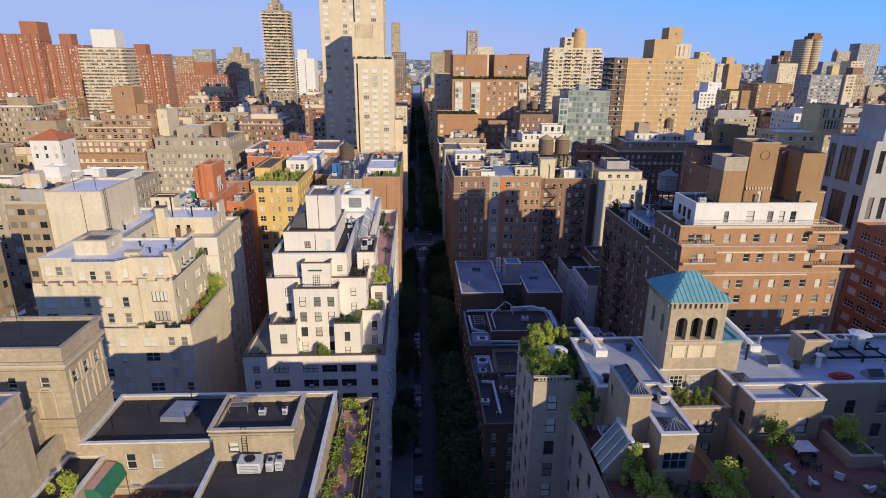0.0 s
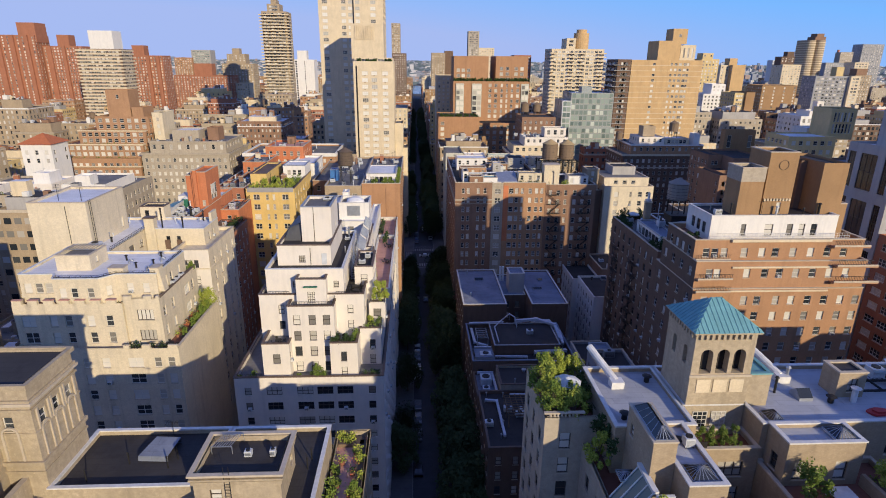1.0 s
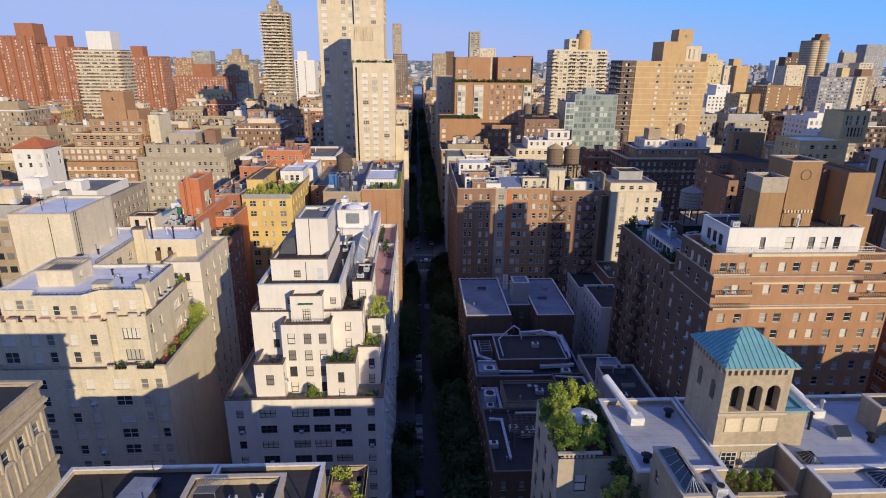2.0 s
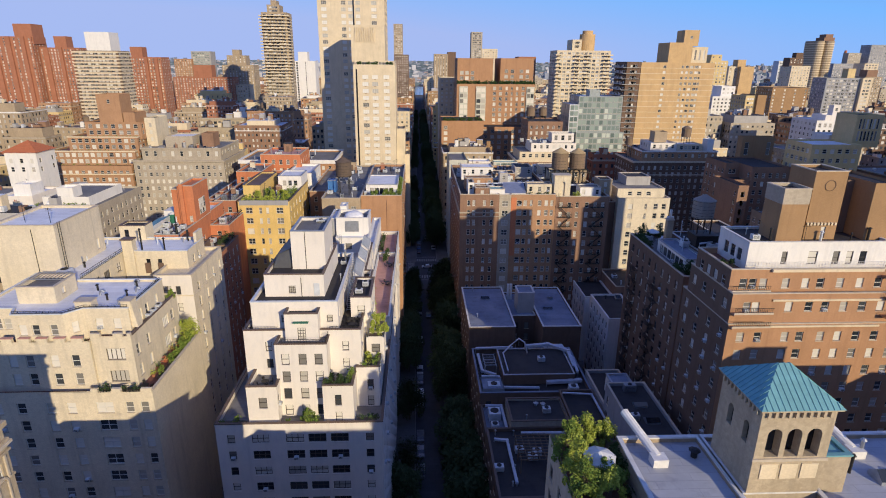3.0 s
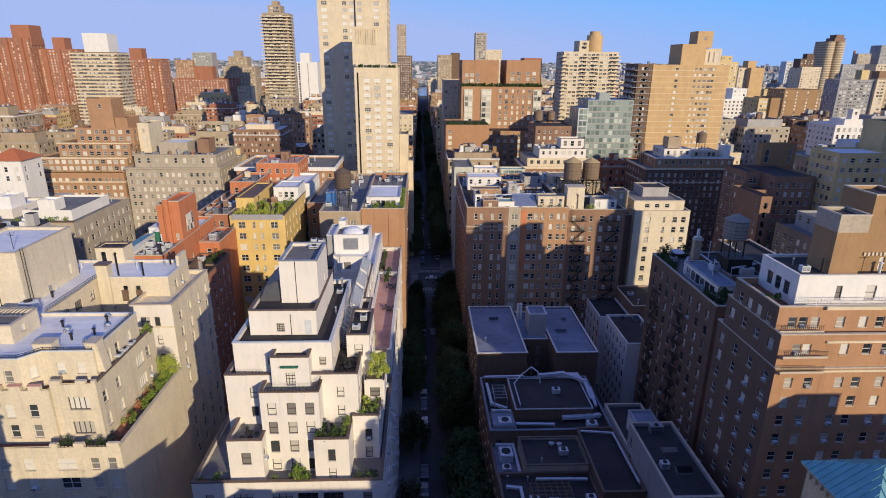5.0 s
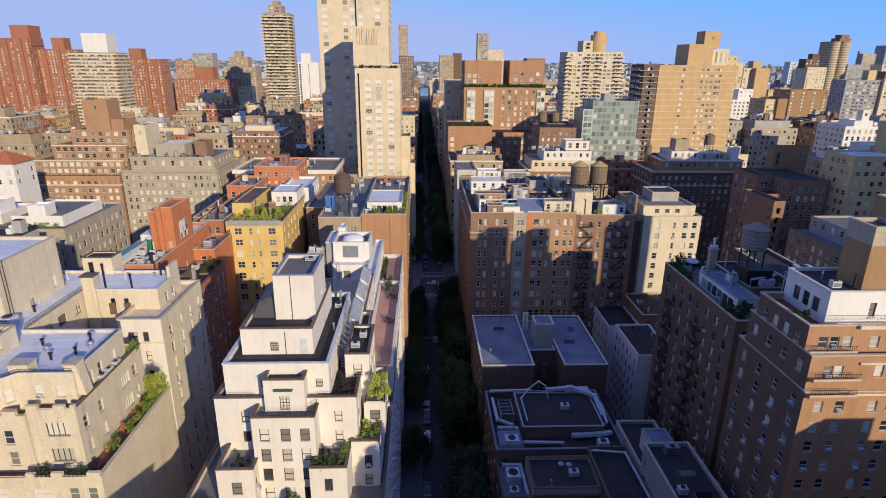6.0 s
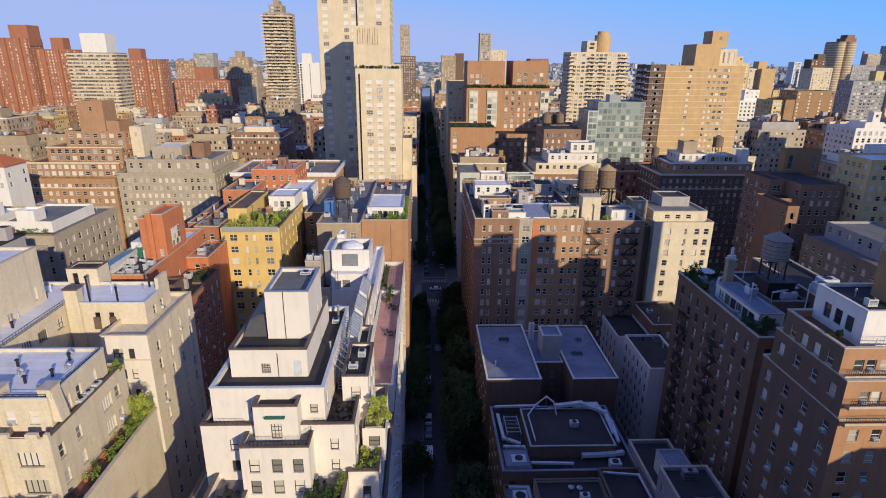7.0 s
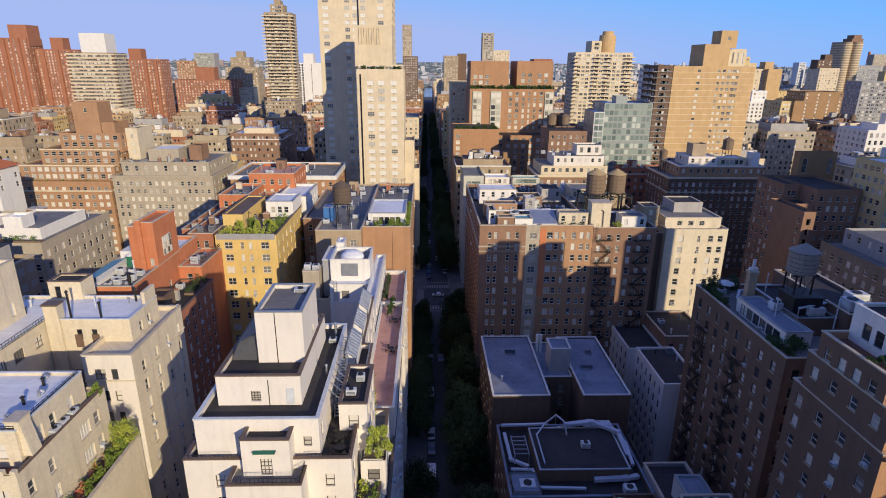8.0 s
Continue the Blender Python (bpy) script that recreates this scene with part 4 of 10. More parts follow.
def patio_set(x, y, z, round_top=True, label="dark metal patio table with chairs"):
    ob = thing("patio_set", label, "furniture", (x, y, z), "patio furniture")
    m = Mesh()
    m.rod((x, y, z + 0.7), (x, y, z + 0.74), 0.6, IRON, 14)
    part("tabletop", m, ob)
    m = Mesh()
    m.rod((x, y, z), (x, y, z + 0.7), 0.05, IRON, 6)
    m.rod((x, y, z), (x, y, z + 0.04), 0.3, IRON, 8)
    part("pedestal", m, ob)
    for i in range(4):
        a = i * math.pi / 2 + 0.5
        cx, cy = x + 0.95 * math.cos(a), y + 0.95 * math.sin(a)
        m = Mesh()
        m.box(cx - 0.22, cx + 0.22, cy - 0.22, cy + 0.22, z + 0.42, z + 0.46, IRON)
        chair = part("chair", m, ob)
        for sx in (-0.2, 0.2):
            for sy in (-0.2, 0.2):
                m = Mesh()
                m.box(cx + sx - 0.02, cx + sx + 0.02, cy + sy - 0.02, cy + sy + 0.02, z, z + 0.42, IRON)
                part("leg", m, chair)
        ux, uy = math.cos(a), math.sin(a)
        m = Mesh()
        m.beam((cx + 0.22 * ux - 0.2 * uy, cy + 0.22 * uy + 0.2 * ux, z + 0.72), (cx + 0.22 * ux + 0.2 * uy, cy + 0.22 * uy - 0.2 * ux, z + 0.72), 0.04, 0.4, IRON)
        part("backrest", m, chair)
    return ob


stepped_white_house()


# ---- cream brick house with terraces ----
def pot(x, y, z, r, seed):
    rng = random.Random(seed)
    ob = thing("flower_pot", "terracotta pot with a green plant", "plant pot", (x, y, z), "flower pots")
    m = Mesh()
    m.rod((x, y, z), (x, y, z + r * 1.5), r * 0.7, POT, 10, r)
    m.rod((x, y, z + r * 1.4), (x, y, z + r * 1.6), r * 1.1, POT, 10)
    part("pot", m, ob)
    c = Mesh()
    for i in range(70):
        q = Vector((x + rng.gauss(0, r * 0.8), y + rng.gauss(0, r * 0.8), z + r * 1.6 + abs(rng.gauss(0, r * 1.2))))
        u = Vector((rng.gauss(0, 1), rng.gauss(0, 1), rng.gauss(0, 1))).normalized() * 0.11
        v = u.orthogonal().normalized() * 0.06
        c.face([tuple(q - u), tuple(q + v), tuple(q + u), tuple(q - v)], (LEAF, LEAFDARK, LEAFYELLOW)[seed % 3])
    part("foliage", c, ob)


def cream_house():
    b = Building("apartment_building", "cream brick apartment house with crenellated parapets and terraces", (-54, 110, 0))
    S = dict(pitch=3.05, w=1.25, h=1.95, head=1.8, ac=0.12, glass=PALEGLASS)
    # street mass with the lower terrace along its flank
    low = dict(S, cols=[4.0, 7.4, 11.6, 14.6, 19.4, 23.0, 25.2], ws=[1.3, 1.3, 1.3, 1.3, 2.5, 1.2, 1.2], styles=["sash", "sash", "sash", "sash", "pair", "sash", "sash"], head=1.7, h=1.8, objrows=10)
    b.block(-66.0, -39.4, 92.0, 111.8, 0.1, 41.1, CREAM, TERRACOTTA, 1.0, None, f=low)
    # wing front rising to the crenels
    b.block(-66.0, -48.4, 94.2, 108, 40, 48.2, CREAM, TERRACOTTA, 0.9, None, f=dict(S, cols=[2.2, 6.2, 8.6, 12.2, 15.2], head=2.1, rows=2, ws=[2.2, 1.2, 1.2, 1.2, 1.2], styles=["pair", "sash", "sash", "sash", "sash"]))
    # projecting bay with its own terrace
    b.poly_block([(-48.35, 94.6), (-42.5, 94.6), (-42.5, 111.2), (-48.35, 111.2)], 40, 48.8, CREAM, TERRACOTTA, 0.9, None, wins={
        0: dict(S, cols=[3.3], ws=[2.7], styles=["quad"], head=1.9, h=1.9, rows=2, pitch=3.7, frame=FRAMEDARK),
        1: dict(S, cols=[1.6, 5.0, 11.4, 14.0], ws=[1.0, 1.0, 2.2, 1.2], styles=["sash", "sash", "quad", "sash"], head=1.9, rows=2, pitch=3.5, h=1.8)})
    # top storey, one roof round three sides of a court
    P = dict(S, rows=1, head=1.6, h=1.7, low=0.2)
    b.poly_block([(-66.0, 97.2), (-60.2, 97.2), (-59.2, 94.9), (-51.8, 94.9), (-50.0, 97.0), (-43.5, 97.0), (-43.5, 109.0), (-57.2, 109.0), (-57.2, 124.0), (-45.0, 124.0), (-45.0, 133.0), (-66.0, 133.0)], 44, 52.3, CREAM, SILVER, 0.35, PALEMETAL, 0.25, 0.05, {
        0: dict(P, cols=[1.2, 3.0, 4.6]), 2: dict(P, cols=[1.4, 3.2, 5.8], w=1.1), 3: dict(P, cols=[1.4], w=0.9), 4: dict(P, cols=[2.0, 4.6], w=1.1),
        5: dict(P, cols=[3.4, 5.6, 9.0], w=1.0, h=2.0), 7: dict(P, cols=[5.0, 8.6, 12.8], ws=[2.0, 2.0, 1.6], styles=["quad", "quad", "pair"], frame=FRAMEDARK),
        8: dict(P, cols=[4.6, 6.8], w=0.8, h=1.6, frame=FRAMEDARK, glass=DARKGLASS), 9: dict(P, cols=[3.0, 5.6, 9.5], w=0.9)})
    # whitewashed court wall of the rear wing
    b.block(-49.4, -42.5, 118.4, 135.5, 0.1, 49.4, CREAM, CREAM, 0.7, COPING, f=dict(S, cols=[2.2, 4.2], rows=9, head=2.2, ws=[1.5, 0.9], h=1.7, pitch=3.5, objrows=5, styles=["pair", "sash"], wall=LIMEWHITE, frame=FRAMEDARK), r=dict(S, cols=[3, 7, 11, 15], rows=12, head=2.4, w=1.0))
    b.band(-49.4, -42.5, 118.4, 135.5, 45.2, 45.45, CREAM, 0.12)
    # crenels along the fronts
    for i in range(7):
        m = Mesh()
        x = -65.8 + i * 2.5
        m.box(x, x + 1.5, 94.1, 94.6, 48.2, 48.85, CREAM)
        m.box(x - 0.06, x + 1.56, 94.04, 94.66, 48.85, 48.95, TILES)
        b.piece("crenel", m)
    for i, (x, w) in enumerate(((-48.3, 1.4), (-45.0, 1.3), (-43.0, 0.5))):
        m = Mesh()
        m.box(x, x + w, 94.5, 94.95, 48.8, 49.35, CREAM)
        b.piece("crenel", m)
    for x, w in ((-48.2, 1.0), (-45.2, 1.3), (-41.0, 1.5)):
        m = Mesh()
        m.box(x, x + w, 91.9, 92.35, 41.1, 41.7, CREAM)
        b.piece("crenel", m)
    m = Mesh()
    m.box(-39.75, -39.35, 92.4, 111.9, 41.1, 41.3, COPING)
    b.piece("coping", m)
    m = Mesh()
    m.box(-42.85, -42.45, 94.96, 111.3, 48.8, 49.0, DARKCOPE)
    b.piece("coping", m)
    # gabled buttresses on the roof edge
    for x0, x1, y0, y1 in ((-51.3, -48.9, 97.3, 99.0), (-44.6, -43.2, 97.3, 99.2)):
        m = Mesh()
        m.prism([(x0, y0), (x1, y0), (x1, y1), (x0, y1)], 51.9, 53.2, CREAM)
        m.box(x0 - 0.1, x1 + 0.1, y0 - 0.1, y1 + 0.1, 53.2, 53.35, COPING)
        b.piece("chimney", m)
    m = Mesh()
    m.face([(-43.49, 97.4, 49.0), (-42.6, 97.4, 49.0), (-43.2, 97.4, 53.2), (-43.49, 97.4, 53.2)], CREAM)
    m.face([(-42.6, 97.4, 49.0), (-42.6, 99.0, 49.0), (-43.2, 99.0, 53.2), (-43.2, 97.4, 53.2)], CREAM)
    m.face([(-42.6, 99.0, 49.0), (-43.49, 99.0, 49.0), (-43.49, 99.0, 53.2), (-43.2, 99.0, 53.2)], CREAM)
    b.piece("buttress", m)
    # open-topped bulkhead with a grating
    b.block(-61.2, -55.5, 99.9, 105.6, 51.9, 54.6, CREAM, GREYROOF, 0.5, COPING, r=dict(S, cols=[2.2], rows=1, head=0.8, w=0.8, h=1.0, low=0.2))
    # stair head, chimney and rear bulkhead
    b.block(-61.6, -56.4, 132.4, 136.0, 44, 55.0, CREAM, TAR, 0.2, DARKCOPE, f=dict(S, cols=[1.4], rows=1, head=0.8, w=0.9, h=2.0, low=0.2, frame=FRAMEDARK, glass=DARKGLASS))
    m = Mesh()
    m.box(-57.0, -55.0, 123.6, 125.2, 44, 54.6, CREAM)
    m.box(-57.15, -54.85, 123.45, 125.35, 54.6, 54.85, DARKCOPE)
    b.piece("chimney", m)
    for x, y, h in ((-49.6, 125.0, 2.6), (-53.6, 124.4, 4.6), (-47.6, 131.6, 2.2)):
        m = Mesh()
        m.rod((x, y, 51.9), (x, y, 51.9 + h), 0.16, IRON, 7)
        m.rod((x, y, 51.9 + h), (x, y, 52.2 + h), 0.28, IRON, 7, 0.12)
        b.piece("flue", m)
    m = Mesh()
    m.box(-45.6, -45.05, 129.4, 132.9, 51.95, 54.4, CREAM)
    b.piece("parapet_wall", m)
    # plinth of old windows: doors on the rear wing's terrace
    for x in (-52.8, -50.3):
        m = Mesh()
        m.box(x - 0.55, x + 0.55, 123.9, 123.985, 47.8, 49.9, UMBER)
        b.piece("door", m, "brown shuttered terrace door")
    b.done()
    railing([(-57.0, 109.2), (-57.0, 123.6)], 52.3, 0.8, "low dark roof railing", IRON, 0.6)
    railing([(-59.0, 95.1), (-52.0, 95.1), (-50.0, 97.2), (-43.7, 97.2), (-43.7, 108.6)], 52.35, 0.45, "low dark roof railing", IRON, 0.8)
    railing([(-47.8, 91.95), (-45.4, 91.95)], 41.1, 0.9)
    railing([(-43.6, 91.95), (-41.2, 91.95)], 41.1, 0.9)
    big = Building("apartment_building", "tall windowless cream rendered block behind the terraces", (-68, 122, 0))
    big.block(-72.3, -61.6, 112.2, 126.5, 0.1, 60.8, CREAM, SILVER, 0.4, COPING, r=dict(S, cols=[12], rows=2, head=6, w=0.8))
    m = Mesh()
    m.rod((-65.4, 112.1, 52), (-65.4, 112.1, 60.2), 0.06, IRON, 5)
    m.rod((-64.4, 112.1, 49), (-65.4, 112.1, 52), 0.06, IRON, 5)
    big.piece("conduit", m)
    m = Mesh()
    for y in (113.2, 113.8):
        m.rod((-61.5, y, 50), (-61.5, y, 61.2), 0.05, IRON, 5)
    for i in range(24):
        m.rod((-61.5, 113.2, 50.4 + i * 0.45), (-61.5, 113.8, 50.4 + i * 0.45), 0.02, IRON, 4)
    big.piece("wall_ladder", m)
    big.done()
    for x, y in ((-52, 105), (-48.5, 101), (-46.5, 106.5), (-62, 108), (-46.2, 102.5), (-60, 116), (-62, 127)):
        vent_pipe(x, y, 51.95, 0.9, 0.16, IRON)
    for i, (x, y) in enumerate(((-50.6, 103.0), (-46.0, 99.4), (-45.6, 104.2), (-47.2, 107.4))):
        m = Mesh()
        m.rod((x, y, 51.95), (x, y, 52.5), 0.16, METAL, 9)
        m.rod((x, y, 52.5), (x + 0.35, y, 52.75), 0.2, METAL, 9)
        m.rod((x + 0.35, y, 52.75), (x + 0.75, y, 52.5), 0.26, METAL, 9)
        solid("gooseneck_vent", m, "grey gooseneck vent on a silver roof", "vent", group="roof vents")
    m = Mesh()
    for i in range(9):
        m.beam((-60.8 + i * 0.6, 102.6, 55.0), (-60.8 + i * 0.6, 105.4, 55.0), 0.08, 0.1, METAL)
    for y in (102.5, 105.5):
        m.beam((-61.1, y, 54.92), (-55.6, y, 54.92), 0.1, 0.12, METAL)
    solid("roof_grating", m, "weathered metal roof grating on a bulkhead", "grating")
    ac_unit(-63.6, 121.0, 51.95, 2.0, 1.6, 1.2, "white rooftop air conditioning unit")
    for y in (103.5, 105.4, 101.9):
        ac_unit(-42.95 - 0.05, y, 48.0, 0.7, 1.3, 1.3, "white condenser unit on a terrace")
    hedge("terrace_shrubs", -41.0, -39.9, 97.0, 104.5, 40.1, 1.5, "mixed green shrubs along a terrace parapet", LEAF, 80)
    hedge("terrace_shrubs", -41.2, -39.9, 105.0, 111.3, 40.1, 1.9, "tall green shrubs along a terrace parapet", LEAF, 80)
    hedge("terrace_flowers", -42.0, -41.3, 97, 108, 40.1, 0.9, "red and orange flowers along a terrace", FLOWER, 26, 0.1, "plant", False)
    plant("terrace_tree", -40.6, 110.2, 40.1, 4.4, 1.7, 1500, LEAFYELLOW, "bushy bright green small tree on a terrace", seed=5)
    plant("terrace_tree", -42.9, 110.4, 47.9, 1.9, 0.8, 500, LEAF, "small green shrub on a terrace", "plant", seed=6)
    hedge("terrace_shrubs", -47.8, -45.4, 92.5, 93.5, 40.1, 1.5, "dark green clipped shrubs behind a parapet", LEAFDARK, 90)
    hedge("terrace_shrubs", -43.8, -41.4, 92.5, 93.4, 40.1, 1.3, "dark green clipped shrubs behind a parapet", LEAFDARK, 90)
    hedge("terrace_shrubs", -43.3, -42.95, 107, 111, 47.9, 0.9, "low green shrubs along an upper terrace", LEAF, 60)
    for x in (-65, -61.4, -57.5, -54.2, -50.8):
        hedge("terrace_shrubs", x, x + 1.4, 94.65, 94.85, 47.3, 0.8, "dark low shrubs behind a crenellated parapet", LEAFDARK, 40, 0.1)
    hedge("terrace_shrubs", -55.0, -53.0, 119, 122, 41.0, 1.4, "green shrubs in a court", LEAF, 20)
    for i, y in enumerate((98.0, 100.2, 103.0, 105.6, 108.2)):
        pot(-41.9, y, 40.1, 0.3 + 0.05 * (i % 2), 200 + i)
    patio_set(-41.6, 94.4, 40.1)


cream_house()


# ---- limestone corner house with roof garden (near, left) ----
def limestone_house():
    b = Building("apartment_building", "tan limestone apartment house with a tower and dark flat roofs", (-25, 40, 0))
    S = dict(pitch=3.2, w=1.2, h=1.8, head=2.2)
    b.block(-9.85, -5.7, -6, 65.8, 0.1, 43.4, TAN, TILES, 0.9, None, r=dict(S, n=16, objrows=4, margin=3), b=dict(S, n=1, objrows=2))
    b.block(-20.9, -9.9, -6, 62.2, 0.1, 46.6, TAN, TAR, 0.5, WHITECOPE, l=dict(S, n=8, margin=3, objrows=3), b=dict(S, n=3, objrows=3))
    b.block(-36.0, -20.95, 52.9, 62.25, 0.1, 46.6, TAN, TAR, 0.5, WHITECOPE, f=dict(S, cols=[5.0, 7.8, 13.2], head=1.4, w=1.1, h=2.0, objrows=4), b=dict(S, n=4, objrows=3))
    # lift house with its moulded cornice
    b.block(-20.9, -12.8, 50.3, 56.3, 45.9, 50.0, TAN, TAR, 0.6, None, r=dict(S, cols=[4.6], rows=1, head=1.3, w=0.9, h=1.2), f=dict(S, cols=[2.0], rows=1, head=1.7, w=1.1, h=1.2, frame=FRAMEDARK))
    b.band(-20.9, -12.8, 50.3, 56.3, 48.9, 49.25, TAN, 0.16)
    b.band(-20.9, -12.8, 50.3, 56.3, 49.4, 49.6, TAN, 0.28)
    b.band(-20.9, -12.8, 50.3, 56.3, 49.9, 50.12, COPING, 0.36)
    # corner tower
    W = dict(S, w=0.95, h=1.5, head=3.4, rows=1)
    b.block(-46.5, -36.0, 53.2, 60.4, 38, 58.0, TAN, TAR, 0.25, None, f=dict(W, cols=[1.6, 4.9, 8.2]), r=dict(W, cols=[1.5, 3.6, 5.7]))
    for z0, z1, e in ((57.6, 58.1, 0.28), (56.2, 56.45, 0.2), (55.9, 56.2, 0.34), (55.2, 55.45, 0.16), (52.7, 52.9, 0.1), (49.3, 49.7, 0.25), (48.3, 48.55, 0.12)):
        b.band(-46.5, -36.0, 53.2, 60.4, z0, z1, TAN if e < 0.3 else COPING, e)
    for i in range(3):
        m = Mesh()
        cx = -44.9 + 3.3 * i
        arch = [(cx + 0.75 * math.cos(t), 52.7 + 0.75 * math.sin(t)) for t in [math.pi * k / 10 for k in range(11)]]
        for (xa, za), (xb, zb) in zip(arch, arch[1:]):
            m.beam((xa, 53.12, za), (xb, 53.12, zb), 0.18, 0.2, COPING)
        m.box(cx - 0.85, cx - 0.65, 53.02, 53.19, 49.8, 52.7, COPING)
        m.box(cx + 0.65, cx + 0.85, 53.02, 53.19, 49.8, 52.7, COPING)
        b.piece("blind_arch", m)
        m = Mesh()
        cy = 54.7 + 2.1 * i
        arch = [(cy + 0.6 * math.cos(t), 52.7 + 0.6 * math.sin(t)) for t in [math.pi * k / 10 for k in range(11)]]
        for (ya, za), (yb, zb) in zip(arch, arch[1:]):
            m.beam((-35.92, ya, za), (-35.92, yb, zb), 0.16, 0.18, COPING)
        m.box(-35.99, -35.85, cy - 0.68, cy - 0.52, 49.8, 52.7, COPING)
        m.box(-35.99, -35.85, cy + 0.52, cy + 0.68, 49.8, 52.7, COPING)
        b.piece("blind_arch", m)
        for d in (-0.85, 0.85):
            m = Mesh()
            m.box(-35.99, -35.82, cy + d - 0.1, cy + d + 0.1, 52.9, 55.2, COPING)
            b.piece("pilaster", m)
    # stair turret and buttressed walls in front of the tower
    b.block(-47.0, -37.6, 42.5, 48.7, 20, 55.6, TAN, BLUEROOF, 0.12, COPING, thick=0.25)
    b.band(-47.0, -37.6, 42.5, 48.7, 53.4, 53.7, COPING, 0.12)
    b.band(-47.0, -37.6, 42.5, 48.7, 52.0, 52.3, TAN, 0.2)
    m = Mesh()
    m.prism([(-40.2, 48.71), (-39.6, 48.71), (-39.6, 53.19), (-40.2, 53.19)], 38, 51.2, TAN, COPING)
    m.prism([(-38.3, 48.71), (-37.7, 48.71), (-37.7, 53.19), (-38.3, 53.19)], 38, 47.8, TAN, COPING)
    b.piece("buttress_wall", m)
    # court roofs with a canopy
    b.block(-37.65, -33.6, 46.0, 53.15, 30, 45.0, TAN, TAR, 0.25, WHITECOPE, f=dict(S, n=2, rows=3))
    b.block(-33.5, -21.0, 30, 52.85, 20, 41.0, TAN, TERRACOTTA, 0.8, COPING)
    b.block(-45.9, -37.7, 20, 42.4, 20, 44.4, TAN, TAR, 0.4, COPING)
    b.done()
    # roof things
    m = Mesh()
    m.face([(-29.4, 57.4, 46.75), (-26.3, 57.2, 46.75), (-25.9, 60.0, 47.1), (-28.6, 60.2, 47.1)], BLUEROOF)
    m.face([(-28.6, 60.2, 47.1), (-25.9, 60.0, 47.1), (-26.1, 60.3, 46.11), (-28.8, 60.5, 46.11)], BLUEROOF)
    m.face([(-29.4, 57.4, 46.75), (-28.6, 60.2, 47.1), (-28.8, 60.5, 46.11), (-29.5, 57.4, 46.11)], BLUEROOF)
    m.face([(-26.3, 57.2, 46.75), (-29.4, 57.4, 46.75), (-29.5, 57.4, 46.11), (-26.3, 57.2, 46.11)], BLUEROOF)
    solid("roof_hatch", m, "grey metal roof hatch cover", "hatch")
    for x, y in ((-30.2, 57.0), (-25.9, 56.2), (-25.4, 57.6), (-11.4, 55.6), (-11.2, 57.0), (-17.0, 48.4), (-33.2, 54.4)):
        vent_pipe(x, y, 46.1, 1.5, 0.07, IRON, False)
    ac_unit(-16.9, 48.9, 46.1, 2.3, 1.5, 1.3, "white rooftop air conditioning unit")
    ac_unit(-14.9, 49.0, 46.1, 0.7, 1.3, 1.1, "white rooftop condenser unit")
    ac_unit(-14.0, 49.1, 46.1, 0.7, 1.3, 1.2, "white rooftop condenser unit")
    ac_unit(-16.6, 53.6, 49.4, 0.7, 0.6, 0.7)
    ac_unit(-14.2, 53.6, 49.4, 0.5, 0.6, 0.8)
    antenna(-42.0, 56.6, 57.8, 3.6)
    antenna(-27.2, 61.2, 46.1, 2.2)
    ladder = thing("roof_ladder", "black steel ladder on the lift house wall", "ladder", (-17.6, 50.1, 46.1))
    for x in (-17.9, -17.4):
        m = Mesh()
        m.rod((x, 50.05, 46.1), (x, 50.05, 51.0), 0.03, IRON, 5)
        part("stile", m, ladder)
    for i in range(13):
        m = Mesh()
        m.rod((-17.9, 50.05, 46.4 + 0.33 * i), (-17.4, 50.05, 46.4 + 0.33 * i), 0.02, IRON, 4)
        part("rung", m, ladder)
    m = Mesh()
    for i in range(8):
        m.beam((-20.2 + i * 0.25, 54.0, 50.3), (-19.6 + i * 0.25, 56.0, 50.3), 0.05, 0.05, METAL)
    m.beam((-20.3, 54.0, 50.25), (-18.3, 54.0, 50.25), 0.06, 0.06, METAL)
    m.beam((-19.7, 56.0, 50.25), (-17.7, 56.0, 50.25), 0.06, 0.06, METAL)
    for p in ((-20.3, 54.0), (-18.3, 54.0), (-19.7, 56.0), (-17.7, 56.0)):
        m.rod((*p, 49.4), (*p, 50.3), 0.04, METAL, 5)
    solid("roof_grating", m, "weathered steel grating over the lift house roof", "grating")
    # roof garden along the street
    hedge("roof_garden_shrubs", -9.5, -8.7, 20, 60, 42.5, 1.3, "mixed green shrubs in wooden planters along a roof garden", LEAF, 55)
    hedge("roof_garden_shrubs", -6.9, -6.1, 24, 64.5, 42.5, 1.3, "yellow-green shrubs in wooden planters along a roof garden", LEAFYELLOW, 45)
    hedge("roof_garden_flowers", -7.3, -6.8, 30, 62, 42.5, 0.6, "orange and red flowers along a roof garden path", FLOWER, 14, 0.09, "plant", False)
    hedge("roof_garden_shrubs", -9.4, -6.3, 63.6, 65.2, 42.5, 1.2, "dense bright green shrubs at the end of a roof garden", LEAFYELLOW, 70)
    for i in range(16):
        x, y = (-8.4, -7.4)[i % 2], 36 + i * 1.75
        pot(x + 0.2 * math.sin(i * 3), y, 42.5, 0.26 + 0.06 * (i % 3), i)
    plant("roof_garden_tree", -8.9, 44.5, 42.5, 3.0, 1.2, 900, LEAFYELLOW, "bright green small tree in a roof garden", seed=11)
    plant("roof_garden_tree", -6.7, 55.0, 42.5, 2.2, 0.8, 500, LEAF, "small green tree in a roof garden", seed=12)
    # court: canopy, tree
    m = Mesh()
